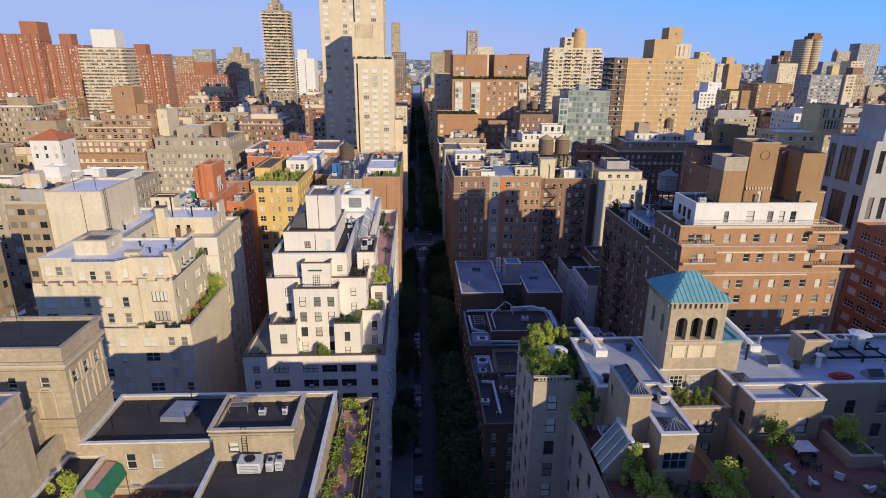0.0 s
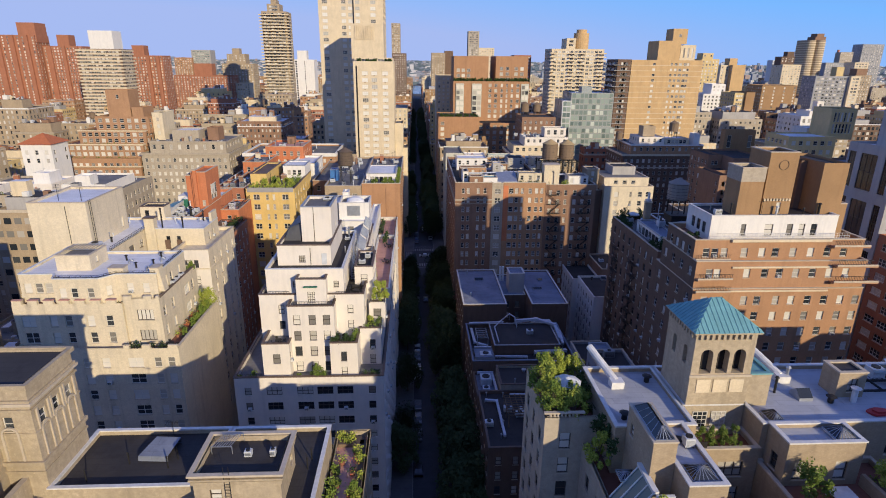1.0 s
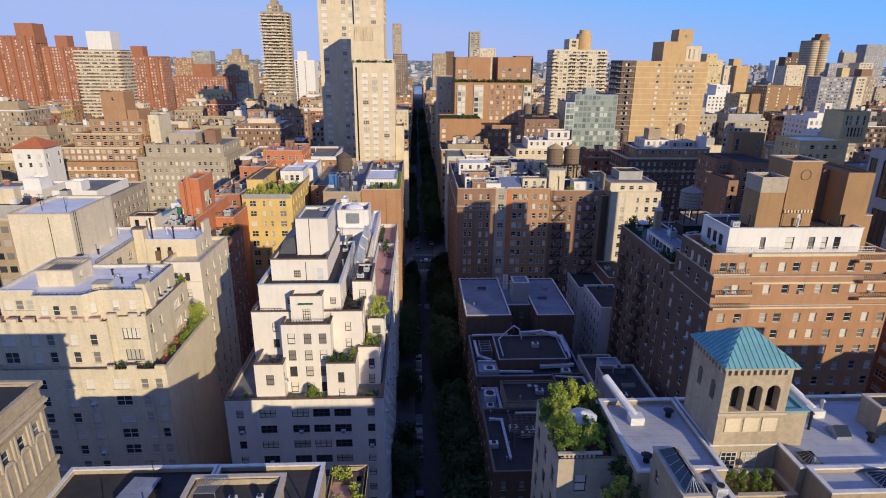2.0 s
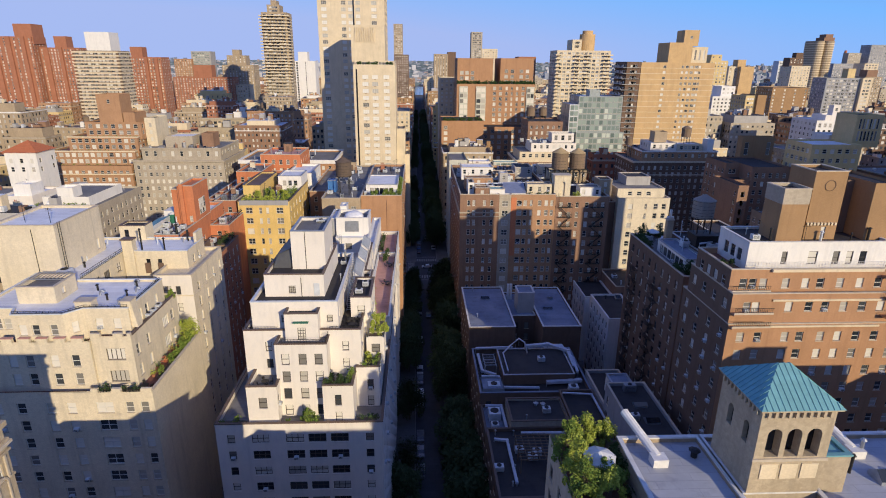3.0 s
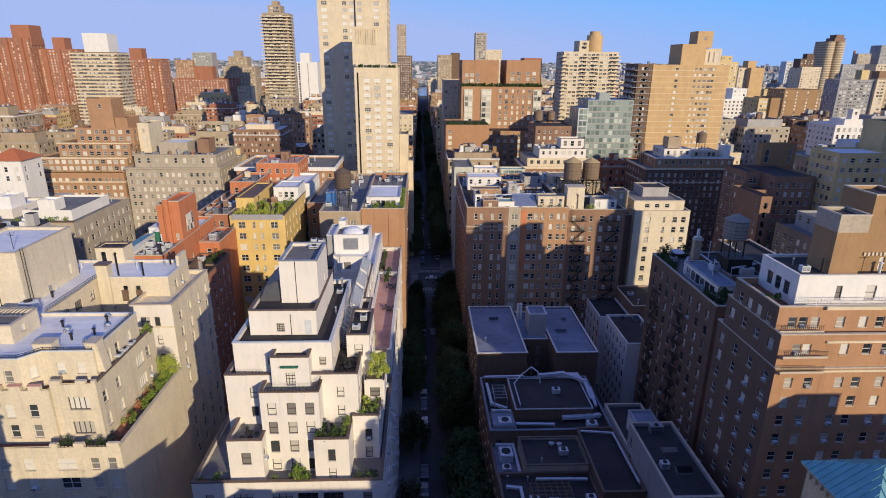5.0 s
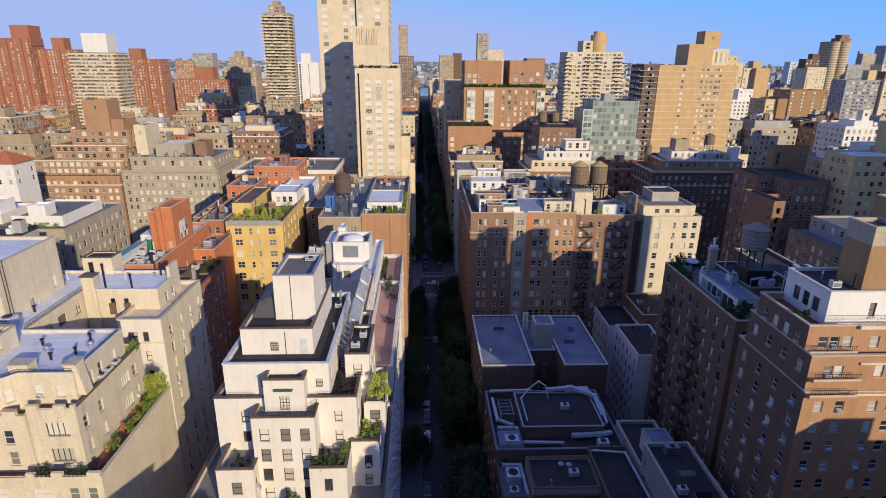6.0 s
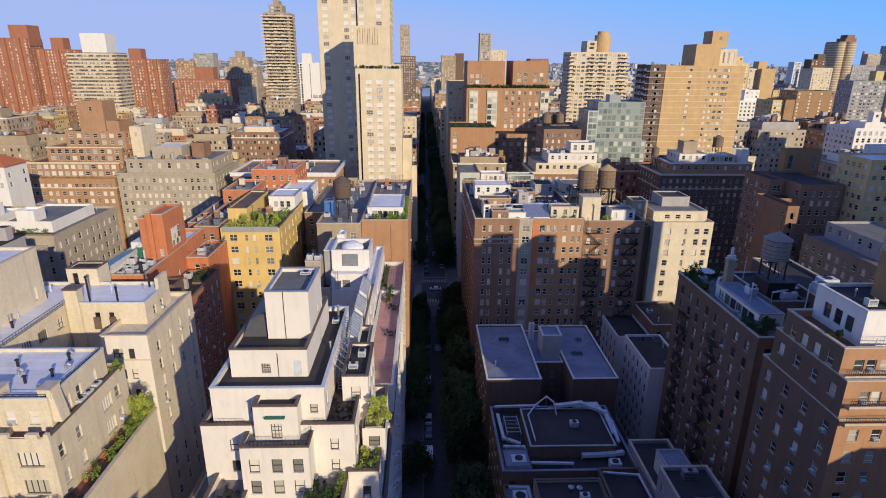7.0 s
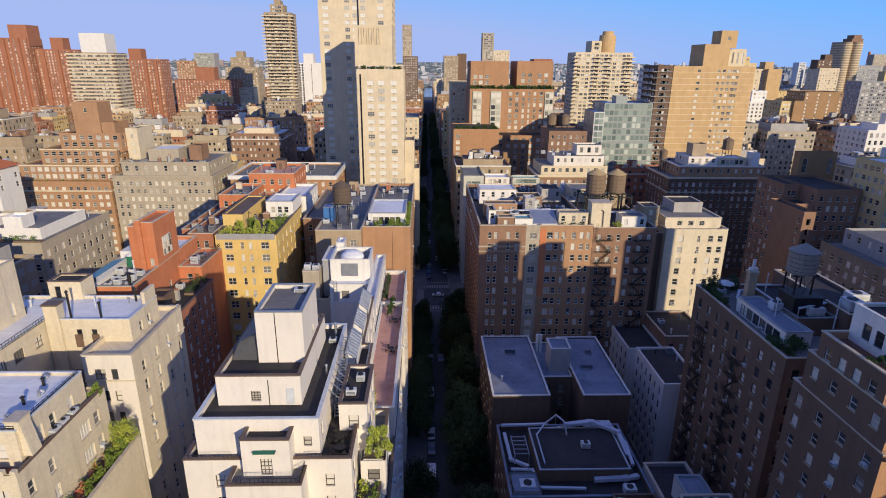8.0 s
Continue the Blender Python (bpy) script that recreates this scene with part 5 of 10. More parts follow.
    m.face([(-33.5, 48.4, 44.6), (-32.6, 48.4, 44.5), (-32.4, 52.6, 44.5), (-33.4, 52.6, 44.6)], TILES)
    m.face([(-32.6, 48.4, 44.5), (-32.0, 48.4, 44.0), (-31.8, 52.6, 44.0), (-32.4, 52.6, 44.5)], GREENCANVAS)
    m.face([(-32.0, 48.4, 44.0), (-31.7, 48.4, 42.8), (-31.5, 52.6, 42.8), (-31.8, 52.6, 44.0)], GREENCANVAS)
    m.face([(-33.5, 48.38, 44.6), (-33.5, 48.38, 42.8), (-31.7, 48.38, 42.8), (-32.0, 48.38, 44.0), (-32.6, 48.38, 44.5)], GREENCANVAS)
    for p in ((-33.3, 48.5), (-31.8, 48.5), (-33.2, 52.5), (-31.6, 52.5)):
        m.rod((*p, 40.2), (*p, 43.0), 0.04, IRON, 5)
    solid("awning", m, "green canvas awning with a dull red top over a court roof", "awning")
    plant("court_tree", -34.4, 47.2, 44.8, 2.6, 1.3, 1300, LEAFYELLOW, "bright green small tree on a court roof", seed=14)
    hedge("court_flowers", -30.5, -23.0, 51.4, 52.4, 40.2, 1.0, "red and white flowers in planters under the court windows", FLOWER, 40, 0.1)


limestone_house()


# ---- house with the green-roofed tower (near, right) ----
def arch_face(m, x0, x1, y, z0, z1, arches, wall, depth, side="f"):
    """A wall with round-headed openings; arches: (middle, half width, sill, springing)."""
    def P(a, z, d=0.0):
        return (a, y + d, z) if side == "f" else (y + d, a, z)
    cuts = [x0] + [v for c, h, s, t in arches for v in (c - h, c + h)] + [x1]
    for i in range(0, len(cuts), 2):
        m.face([P(cuts[i], z0), P(cuts[i + 1], z0), P(cuts[i + 1], z1), P(cuts[i], z1)], wall)
    for c, h, s, t in arches:
        m.face([P(c - h, z0), P(c + h, z0), P(c + h, s), P(c - h, s)], wall)
        ring = [(c - h * math.cos(math.pi * k / 12), t + h * math.sin(math.pi * k / 12)) for k in range(13)]
        for (a0, b0), (a1, b1) in zip(ring, ring[1:]):
            m.face([P(a0, b0), P(a1, b1), P(a1, z1), P(a0, z1)], wall)
            m.face([P(a0, b0), P(a0, b0, depth), P(a1, b1, depth), P(a1, b1)], wall)
        for a, b in (((c - h, s), (c - h, t)), ((c + h, t), (c + h, s)), ((c + h, s), (c - h, s))):
            m.face([P(*a), P(*b), P(*b, depth), P(*a, depth)], wall)


def tower_house():
    b = Building("apartment_building", "tan brick apartment house with penthouse terraces and a green-roofed tower", (40, 40, 0))
    S = dict(pitch=3.1, w=1.15, h=1.75, head=2.2, frame=FRAMEDARK)
    # tree terrace at the street corner
    b.block(13.4, 19.4, 56.2, 66.4, 0.1, 51.3, GREYSTONE, TERRACOTTA, 0.9, None, f=dict(S, cols=[2.3], objrows=6, w=1.2, h=2.0, head=1.9), l=dict(S, n=3, objrows=6, head=2.4))
    m = Mesh()
    for i in range(8):
        m.rod((14.0 + 0.4 * i, 56.35, 51.35), (14.0 + 0.4 * i, 56.35, 51.75), 0.13, COPING, 6)
    m.box(13.3, 17.6, 56.15, 56.55, 51.75, 51.9, COPING)
    b.piece("balustrade", m)
    # street wing set back beside the court
    b.block(17.6, 29.4, -10, 56.15, 0.1, 48.2, GREYSTONE, TERRACOTTA, 0.9, None, l=dict(S, n=20, objrows=5, w=1.1, margin=2), r=dict(S, n=8, objrows=3))
    # main range with the pale roof
    b.block(19.45, 27.55, 52.4, 63.7, 0.1, 52.8, BUFF, PALEROOF, 0.45, WHITECOPE, b=dict(S, n=3, objrows=2))
    b.block(27.56, 34.29, 55.75, 63.7, 0.1, 52.8, BUFF, PALEROOF, 0.45, WHITECOPE)
    b.block(34.3, 88.0, 52.4, 63.7, 0.1, 52.8, BUFF, PALEROOF, 0.45, WHITECOPE, f=dict(S, n=12, objrows=0, margin=6), b=dict(S, n=13, objrows=2))
    b.block(46.4, 88.0, -10, 52.3, 0.1, 40, BUFF, TAR, 0.5, None)
    b.block(34.3, 46.3, -10, 52.35, 0.1, 48.6, BUFF, TERRACOTTA, 0.5, COPING, l=dict(S, n=10, objrows=4, margin=3), f=dict(S, n=6, objrows=0))
    b.block(34.9, 42.4, 49.1, 52.38, 47, 52.9, BUFF, PALEROOF, 0.4, WHITECOPE, f=dict(S, cols=[1.6, 5.6], ws=[1.4, 1.2], rows=1, head=2.1, h=2.0), l=dict(S, cols=[1.6], rows=1, head=2.2, w=1.0))
    # penthouse on the street wing
    b.block(22.7, 26.1, 43.6, 52.38, 47, 53.2, BUFF, PALEROOF, 0.35, WHITECOPE, f=dict(S, cols=[1.7], ws=[2.4], styles=["triple"], rows=1, head=2.0, h=2.0, frame=COPPER))
    b.block(20.5, 22.65, 46.4, 52.3, 47, 55.4, BUFF, TAR, 0.15, COPING, l=dict(S, cols=[1.3], rows=1, head=1.4, w=0.8, h=1.2))
    # block out of sight, added to cast shade on the orange-brown house
    b.block(74.0, 80.5, 49, 57, 47, 58.6, BUFF, TAR, 0.4, COPING)
    # court end with the planted terrace below the tower
    b.block(27.6, 34.25, 52.0, 55.4, 0.1, 50.2, BUFF, TERRACOTTA, 0.5, COPING, f=dict(S, cols=[3.9], ws=[2.6], styles=["triple"], head=1.5, h=1.8, objrows=5))
    # tower
    x0, x1, y0, y1 = 27.9, 34.2, 55.7, 61.9
    t = Mesh()
    arch_face(t, x0, x1, y0, 49.6, 61.1, [(29.35, 0.62, 56.6, 58.7), (31.05, 0.62, 56.6, 58.7), (32.75, 0.62, 56.6, 58.7)], TAN, 0.9)
    t.face([(x1, y0, 52.3), (x1, y1, 52.3), (x1, y1, 61.1), (x1, y0, 61.1)], TAN)
    t.face([(x1, y1, 52.3), (x0, y1, 52.3), (x0, y1, 61.1), (x1, y1, 61.1)], TAN)
    arch_face(t, y0, y1, x0, 52.3, 61.1, [(57.4, 0.4, 57.0, 58.6), (59.9, 0.4, 57.0, 58.6)], TAN, 0.45, "l")
    b.piece("tower_wall", t)
    for cx in (29.35, 31.05, 32.75):
        m = Mesh()
        m.box(cx - 0.7, cx + 0.7, y0 + 0.9, y0 + 0.95, 56.4, 59.5, DARKGLASS)
        w = part("arched_window", m, b.ob)
        m = Mesh()
        m.box(cx - 0.03, cx + 0.03, y0 + 0.84, y0 + 0.899, 57.0, 59.7, FRAMEDARK)
        m.box(cx - 0.7, cx + 0.7, y0 + 0.84, y0 + 0.899, 58.9, 58.96, FRAMEDARK)
        part("glazing_bar", m, w, at=None)
    for cy in (57.4, 59.9):
        m = Mesh()
        m.box(x0 + 0.45, x0 + 0.5, cy - 0.45, cy + 0.45, 56.9, 59.2, DARKGLASS)
        part("arched_window", m, b.ob)
    m = Mesh()
    for i in range(10):
        m.box(x0 + 0.35 + i * 0.58, x0 + 0.6 + i * 0.58, y0 - 0.25, y0 - 0.002, 60.5, 61.1, TAN)
        if i < 10:
            m.box(x0 - 0.25, x0 - 0.002, y0 + 0.35 + i * 0.58, y0 + 0.6 + i * 0.58, 60.5, 61.1, TAN)
    m.box(x0 - 0.32, x1 + 0.32, y0 - 0.32, y1 + 0.32, 61.1, 61.28, TAN)
    b.piece("cornice", m)
    m = Mesh()
    m.box(x0 - 0.12, x1 + 0.12, y0 - 0.14, y0 - 0.003, 56.2, 56.45, COPING)
    for i in range(3):
        m.box(28.7 + i * 1.75, 30.15 + i * 1.75, y0 - 0.08, y0 - 0.003, 54.4, 55.9, PALE)
    b.piece("panel", m, "pale stone panels below the arches")
    e = 0.4
    A, B_, C, D = (x0 - e, y0 - e, 61.29), (x1 + e, y0 - e, 61.29), (x1 + e, y1 + e, 61.29), (x0 - e, y1 + e, 61.29)
    top = ((x0 + x1) / 2 - 0.5, (y0 + y1) / 2, 63.7), ((x0 + x1) / 2 + 0.5, (y0 + y1) / 2, 63.7)
    m = Mesh()
    for q in ([A, B_, top[1], top[0]], [B_, C, top[1]], [C, D, top[0], top[1]], [D, A, top[0]]):
        m.face(q, COPPER)
    m.face([D, C, B_, A], COPPER)
    roof = b.piece("tower_roof", m, "green patinated copper hipped roof")
    for (p, q), (r0, r1) in (((A, B_), top), ((B_, C), (top[1], top[1])), ((C, D), (top[1], top[0])), ((D, A), (top[0], top[0]))):
        for i in range(0, 15):
            s = i / 14
            lo = Vector(p).lerp(Vector(q), s)
            hub = Vector(r0).lerp(Vector(r1), s)
            along = (Vector(q) - Vector(p)).normalized()
            run = min(s, 1 - s) * (Vector(q) - Vector(p)).length
            k = min(1.0, run / max(0.01, abs((Vector(r0) - Vector(p)).dot(along))))
            mid = (Vector(r0) + Vector(r1)) / 2
            inward = (mid - (Vector(p) + Vector(q)) / 2)
            hi = lo + inward * k
            m = Mesh()
            if k > 0.02:
                m.beam(lo + Vector((0, 0, 0.03)), hi + Vector((0, 0, 0.03)), 0.05, 0.07, COPPER)
                part("standing_seam", m, roof)
    # shoulder beside the tower
    b.block(34.25, 36.9, 56.2, 60.5, 52.2, 56.1, TAN, COPPER, 0.05, COPPER)
    m = Mesh()
    m.box(27.6, 28.8, 52.05, 52.08, 50.2, 51.1, IRON)
    b.piece("grille", m)
    # windows at the foot of the tower
    for cx in (29.6, 31.6):
        fm, pm, _, _ = sash_mesh(1.6, 2.0, "muntin", FRAMEWHITE, GLASS)
        w = part("window", fm, b.ob, at=(cx, y0 - 0.03, 50.15))
        part("pane", pm, w, at=(0, -0.01, 0))
    # roof bulkhead and stair hut
    b.block(45.3, 48.4, 57.4, 60.0, 52.2, 55.3, BUFF, TAR, 0.1, COPING, f=dict(S, cols=[1.7], rows=1, head=0.7, w=1.1, h=1.6, style="pair"))
    b.done()
    # hipped skylights
    skylight(20.7, 22.45, 46.6, 51.8, 55.42, 0.9, 0.15, "long hipped glass skylight on a bulkhead")
    skylight(23.3, 25.6, 44.2, 46.4, 52.95, 0.7, 0.2, "hipped glass skylight on a penthouse roof")
    skylight(35.4, 37.0, 52.6, 54.8, 52.45, 0.7, 0.2, "hipped glass skylight beside the tower")
    skylight(39.9, 42.0, 49.5, 51.8, 52.6, 0.8, 0.2, "hipped glass skylight over a penthouse")
    skylight(18.7, 20.3, 48.0, 49.4, 50.0, 0.5, 0.2, "small hipped skylight by a terrace")
    # sloping glazed dormer by the street
    d = thing("glazed_dormer", "sloping glazed dormer with pale metal edges", "dormer", (19, 46, 47.3))
    m = Mesh()
    m.face([(17.9, 44.6, 48.3), (20.3, 44.6, 51.8), (20.3, 48.0, 51.8), (17.9, 48.0, 48.3)], FACADEGLASS)
    part("pane", m, d)
    m = Mesh()
    for y in (44.6, 45.7, 46.9, 48.0):
        m.beam((17.85, y, 48.35), (20.35, y, 51.9), 0.12, 0.12, WHITECOPE)
    m.box(20.1, 20.6, 44.4, 48.2, 51.7, 52.0, WHITECOPE)
    m.box(20.3, 21.9, 44.0, 44.3, 51.5, 51.8, WHITECOPE)
    part("frame", m, d)
    m = Mesh()
    m.face([(17.9, 44.6, 47.3), (20.3, 44.6, 47.3), (20.3, 44.6, 51.75), (17.9, 44.6, 48.25)], BUFF)
    m.box(20.3, 20.48, 44.6, 48.0, 47.3, 51.7, BUFF)
    m.box(17.9, 18.1, 44.6, 48.0, 47.3, 48.2, BUFF)
    part("cheek", m, d)
    # pale flues lying on the roof edge
    for x, y in ((22.2, 60.6), (41.5, 61.2)):
        f = thing("roof_flue", "large pale metal flue leaning on a roof edge", "flue", (x, y, 52.35))
        m = Mesh()
        m.rod((x, y, 52.9), (x - 1.7, y + 4.8, 54.6), 0.42, WHITEPAINT, 10)
        part("duct", m, f)
        m = Mesh()
        m.box(x - 0.7, x + 0.7, y - 0.9, y + 0.3, 52.36, 53.2, WHITEPAINT)
        part("box", m, f)
    for x, y in ((26.0, 61.2), (21.0, 54.3), (24.6, 50.0), (44.2, 56.5)):
        vent_pipe(x, y, 52.36, 0.7, 0.3, IRON)
    ac_unit(25.2, 49.3, 52.86, 0.9, 0.9, 1.0)
    ac_unit(52.0, 60.5, 53.0, 1.5, 1.3, 1.2)
    vent_pipe(54.0, 60.0, 52.9, 2.0, 0.7, PALEMETAL)
    vent_pipe(46.8, 56.6, 52.36, 1.6, 0.3, WHITEPAINT)
    frame_ = thing("roof_steelwork", "black steel dunnage frame on a roof", "frame", (52, 59.4, 52.36))
    for y in (57.6, 59.6, 61.1):
        m = Mesh()
        m.beam((47.6, y, 53.0), (56.5, y, 53.0), 0.18, 0.25, IRON)
        part("beam", m, frame_)
    for x in (48, 50.5, 53, 55.5):
        m = Mesh()
        m.beam((x, 57.4, 53.2), (x, 61.8, 53.2), 0.15, 0.2, IRON)
        part("beam", m, frame_)
    for x in (48, 53, 56):
        for y in (57.6, 61.1):
            m = Mesh()
            m.box(x - 0.1, x + 0.1, y - 0.1, y + 0.1, 52.36, 52.9, IRON)
            part("post", m, frame_)
    m = Mesh()
    rng = random.Random(4)
    pts = [(48.0 + 1.5 * math.cos(a) * rng.uniform(0.8, 1.1), 54.4 + 0.7 * math.sin(a) * rng.uniform(0.8, 1.1)) for a in [2 * math.pi * i / 12 for i in range(12)]]
    m.prism(pts, 52.37, 52.6, REDTARP)
    m.prism([((x - 48) * 0.6 + 48, (y - 54.4) * 0.6 + 54.4) for x, y in pts], 52.6, 52.78, REDTARP)
    solid("tarpaulin", m, "crumpled red tarpaulin on a roof", "tarpaulin")
    # trees and evergreens
    for i, (x, y, h) in enumerate(((14.6, 58.0, 4.2), (16.8, 57.4, 3.4), (14.4, 60.6, 4.6), (14.6, 63.8, 4.4), (16.4, 65.4, 4.0), (18.6, 65.4, 3.6), (17.6, 59.4, 3.2))):
        plant("terrace_tree", x, y, 50.4, h, 1.5, 1700, LEAFYELLOW if i % 3 else LEAF, "leafy yellow-green tree on a corner roof terrace", size=0.15, trunk=0.2, group="terrace trees", seed=20 + i)
    plant("terrace_tree", 18.4, 53.2, 47.3, 4.6, 1.2, 1500, LEAFYELLOW, "slender leafy tree on a roof terrace", trunk=0.3, seed=31)
    hedge("ivy_hedge", 18.7, 19.6, 50.5, 64.0, 49.6, 2.6, "dark ivy hedge along a roof edge", LEAFDARK, 90, 0.14, "plant", False)
    for i in range(4):
        plant("evergreen", 28.6 + i * 1.15, 53.0, 49.7, 2.6, 0.75, 1100, LEAF, "small conical evergreen in a planter", "shrub", 0.1, 1.0, 0.1, "evergreens", 40 + i)
    plant("terrace_tree", 20.6, 43.6, 47.3, 5.2, 1.15, 2600, LEAFYELLOW, "bright yellow-green climbing shrub on a terrace", trunk=0.15, seed=50)
    plant("terrace_tree", 21.2, 41.0, 47.3, 3.6, 1.6, 1600, LEAFYELLOW, "bright green shrub on a terrace", trunk=0.15, seed=51)
    plant("terrace_tree", 28.0, 40.6, 47.3, 5.4, 1.9, 3000, LEAFYELLOW, "large green tree on a paved terrace", trunk=0.25, seed=52)
    plant("terrace_tree", 36.4, 47.2, 48.1, 4.0, 1.6, 1500, LEAF, "spreading small tree on a tiled terrace", trunk=0.45, seed=53)
    plant("terrace_tree", 44.2, 47.6, 48.1, 3.8, 1.5, 1400, LEAFYELLOW, "leafy green tree on a tiled terrace", trunk=0.35, seed=54)
    hedge("terrace_shrubs", 23.0, 29.0, 42.0, 43.2, 47.3, 1.3, "dark shrubs along a penthouse front", LEAFDARK, 60)
    hedge("terrace_shrubs", 42.5, 45.6, 40.5, 41.8, 48.1, 1.2, "mixed shrubs in a terrace planter", LEAF, 40)
    patio_set(25.6, 41.0, 47.3)
    patio_set(38.8, 45.2, 48.1)
    m = Mesh()
    for x in (38.6, 40.4):
        for y in (46.4, 47.8):
            m.box(x - 0.05, x + 0.05, y - 0.05, y + 0.05, 48.1, 48.8, PALEMETAL)
    m.box(38.4, 40.6, 46.2, 48.0, 48.8, 48.88, PALEMETAL)
    solid("terrace_table", m, "pale rectangular terrace table", "table")
    m = Mesh()
    m.box(42.6, 43.0, 44.6, 49.0, 48.1, 49.4, BUFF)
    m.box(43.01, 46.0, 44.6, 45.0, 48.1, 49.4, BUFF)
    m.box(43.0, 46.0, 45.01, 48.9, 48.1, 48.9, BARK)
    solid("terrace_planter", m, "large masonry planter on a tiled terrace", "planter")
    hedge("terrace_shrubs", 43.2, 45.8, 45.2, 48.6, 48.5, 0.7, "low green shrubs in a masonry planter", LEAF, 40, 0.1, "plant", False)
    for i, (x, y) in enumerate(((36.2, 44.0), (37.4, 42.2), (40.6, 43.2), (42.0, 41.4))):
        sofa(x, y, 48.1, 0.4 + i)
    hedge("terrace_shrubs", 34.8, 35.6, 36.0, 47.0, 48.1, 0.9, "mixed shrubs along a terrace edge", LEAF, 40)
    clutter(36, 44, 56.5, 63, 52.36, 4, 41, ("vent", "skylight", "unit"))
    clutter(50, 80, 53, 57, 52.36, 6, 42, ("vent", "unit", "skylight"))
    umbrella(17.0, 61.4, 50.4)


def sofa(x, y, z, turn):
    """A cushioned outdoor chair."""
    ob = thing("garden_chair", "pale cushioned garden armchair on a terrace", "chair", (x, y, z), "terrace armchairs")
    ob.rotation_euler[2] = turn
    for name, dims, mat in (("seat", (-0.4, 0.4, -0.4, 0.4, 0.15, 0.42), CANVAS), ("backrest", (-0.4, 0.4, 0.28, 0.45, 0.42, 0.85), CANVAS), ("arm", (-0.5, -0.4, -0.4, 0.45, 0.1, 0.6), WOOD), ("arm", (0.4, 0.5, -0.4, 0.45, 0.1, 0.6), WOOD), ("base", (-0.4, 0.4, -0.38, 0.4, 0.0, 0.149), WOOD)):
        m = Mesh()
        m.box(*dims, mat)
        p = new(name, m.data(name))
        p.parent = ob


def umbrella(x, y, z, r=1.6, h=2.6):
    ob = thing("garden_umbrella", "white octagonal garden umbrella on a roof terrace", "umbrella", (x, y, z))
    m = Mesh()
    m.rod((x, y, z), (x, y, z + h), 0.04, WOOD, 6)
    m.rod((x, y, z), (x, y, z + 0.1), 0.35, CONCRETE, 10)
    part("pole", m, ob)
    m = Mesh()
    ring = [(x + r * math.cos(math.pi * i / 4), y + r * math.sin(math.pi * i / 4), z + h - 0.55) for i in range(8)]
    for i in range(8):
        m.face([ring[i], ring[(i + 1) % 8], (x, y, z + h + 0.05)], CANVAS)
        a, b = ring[i], ring[(i + 1) % 8]
        m.face([(a[0], a[1], a[2] - 0.2), (b[0], b[1], b[2] - 0.2), b, a], CANVAS)
    part("canopy", m, ob)
    for i in range(8):
        m = Mesh()
        m.rod(ring[i], (x, y, z + h), 0.015, IRON, 4)
        part("rib", m, ob)


tower_house()


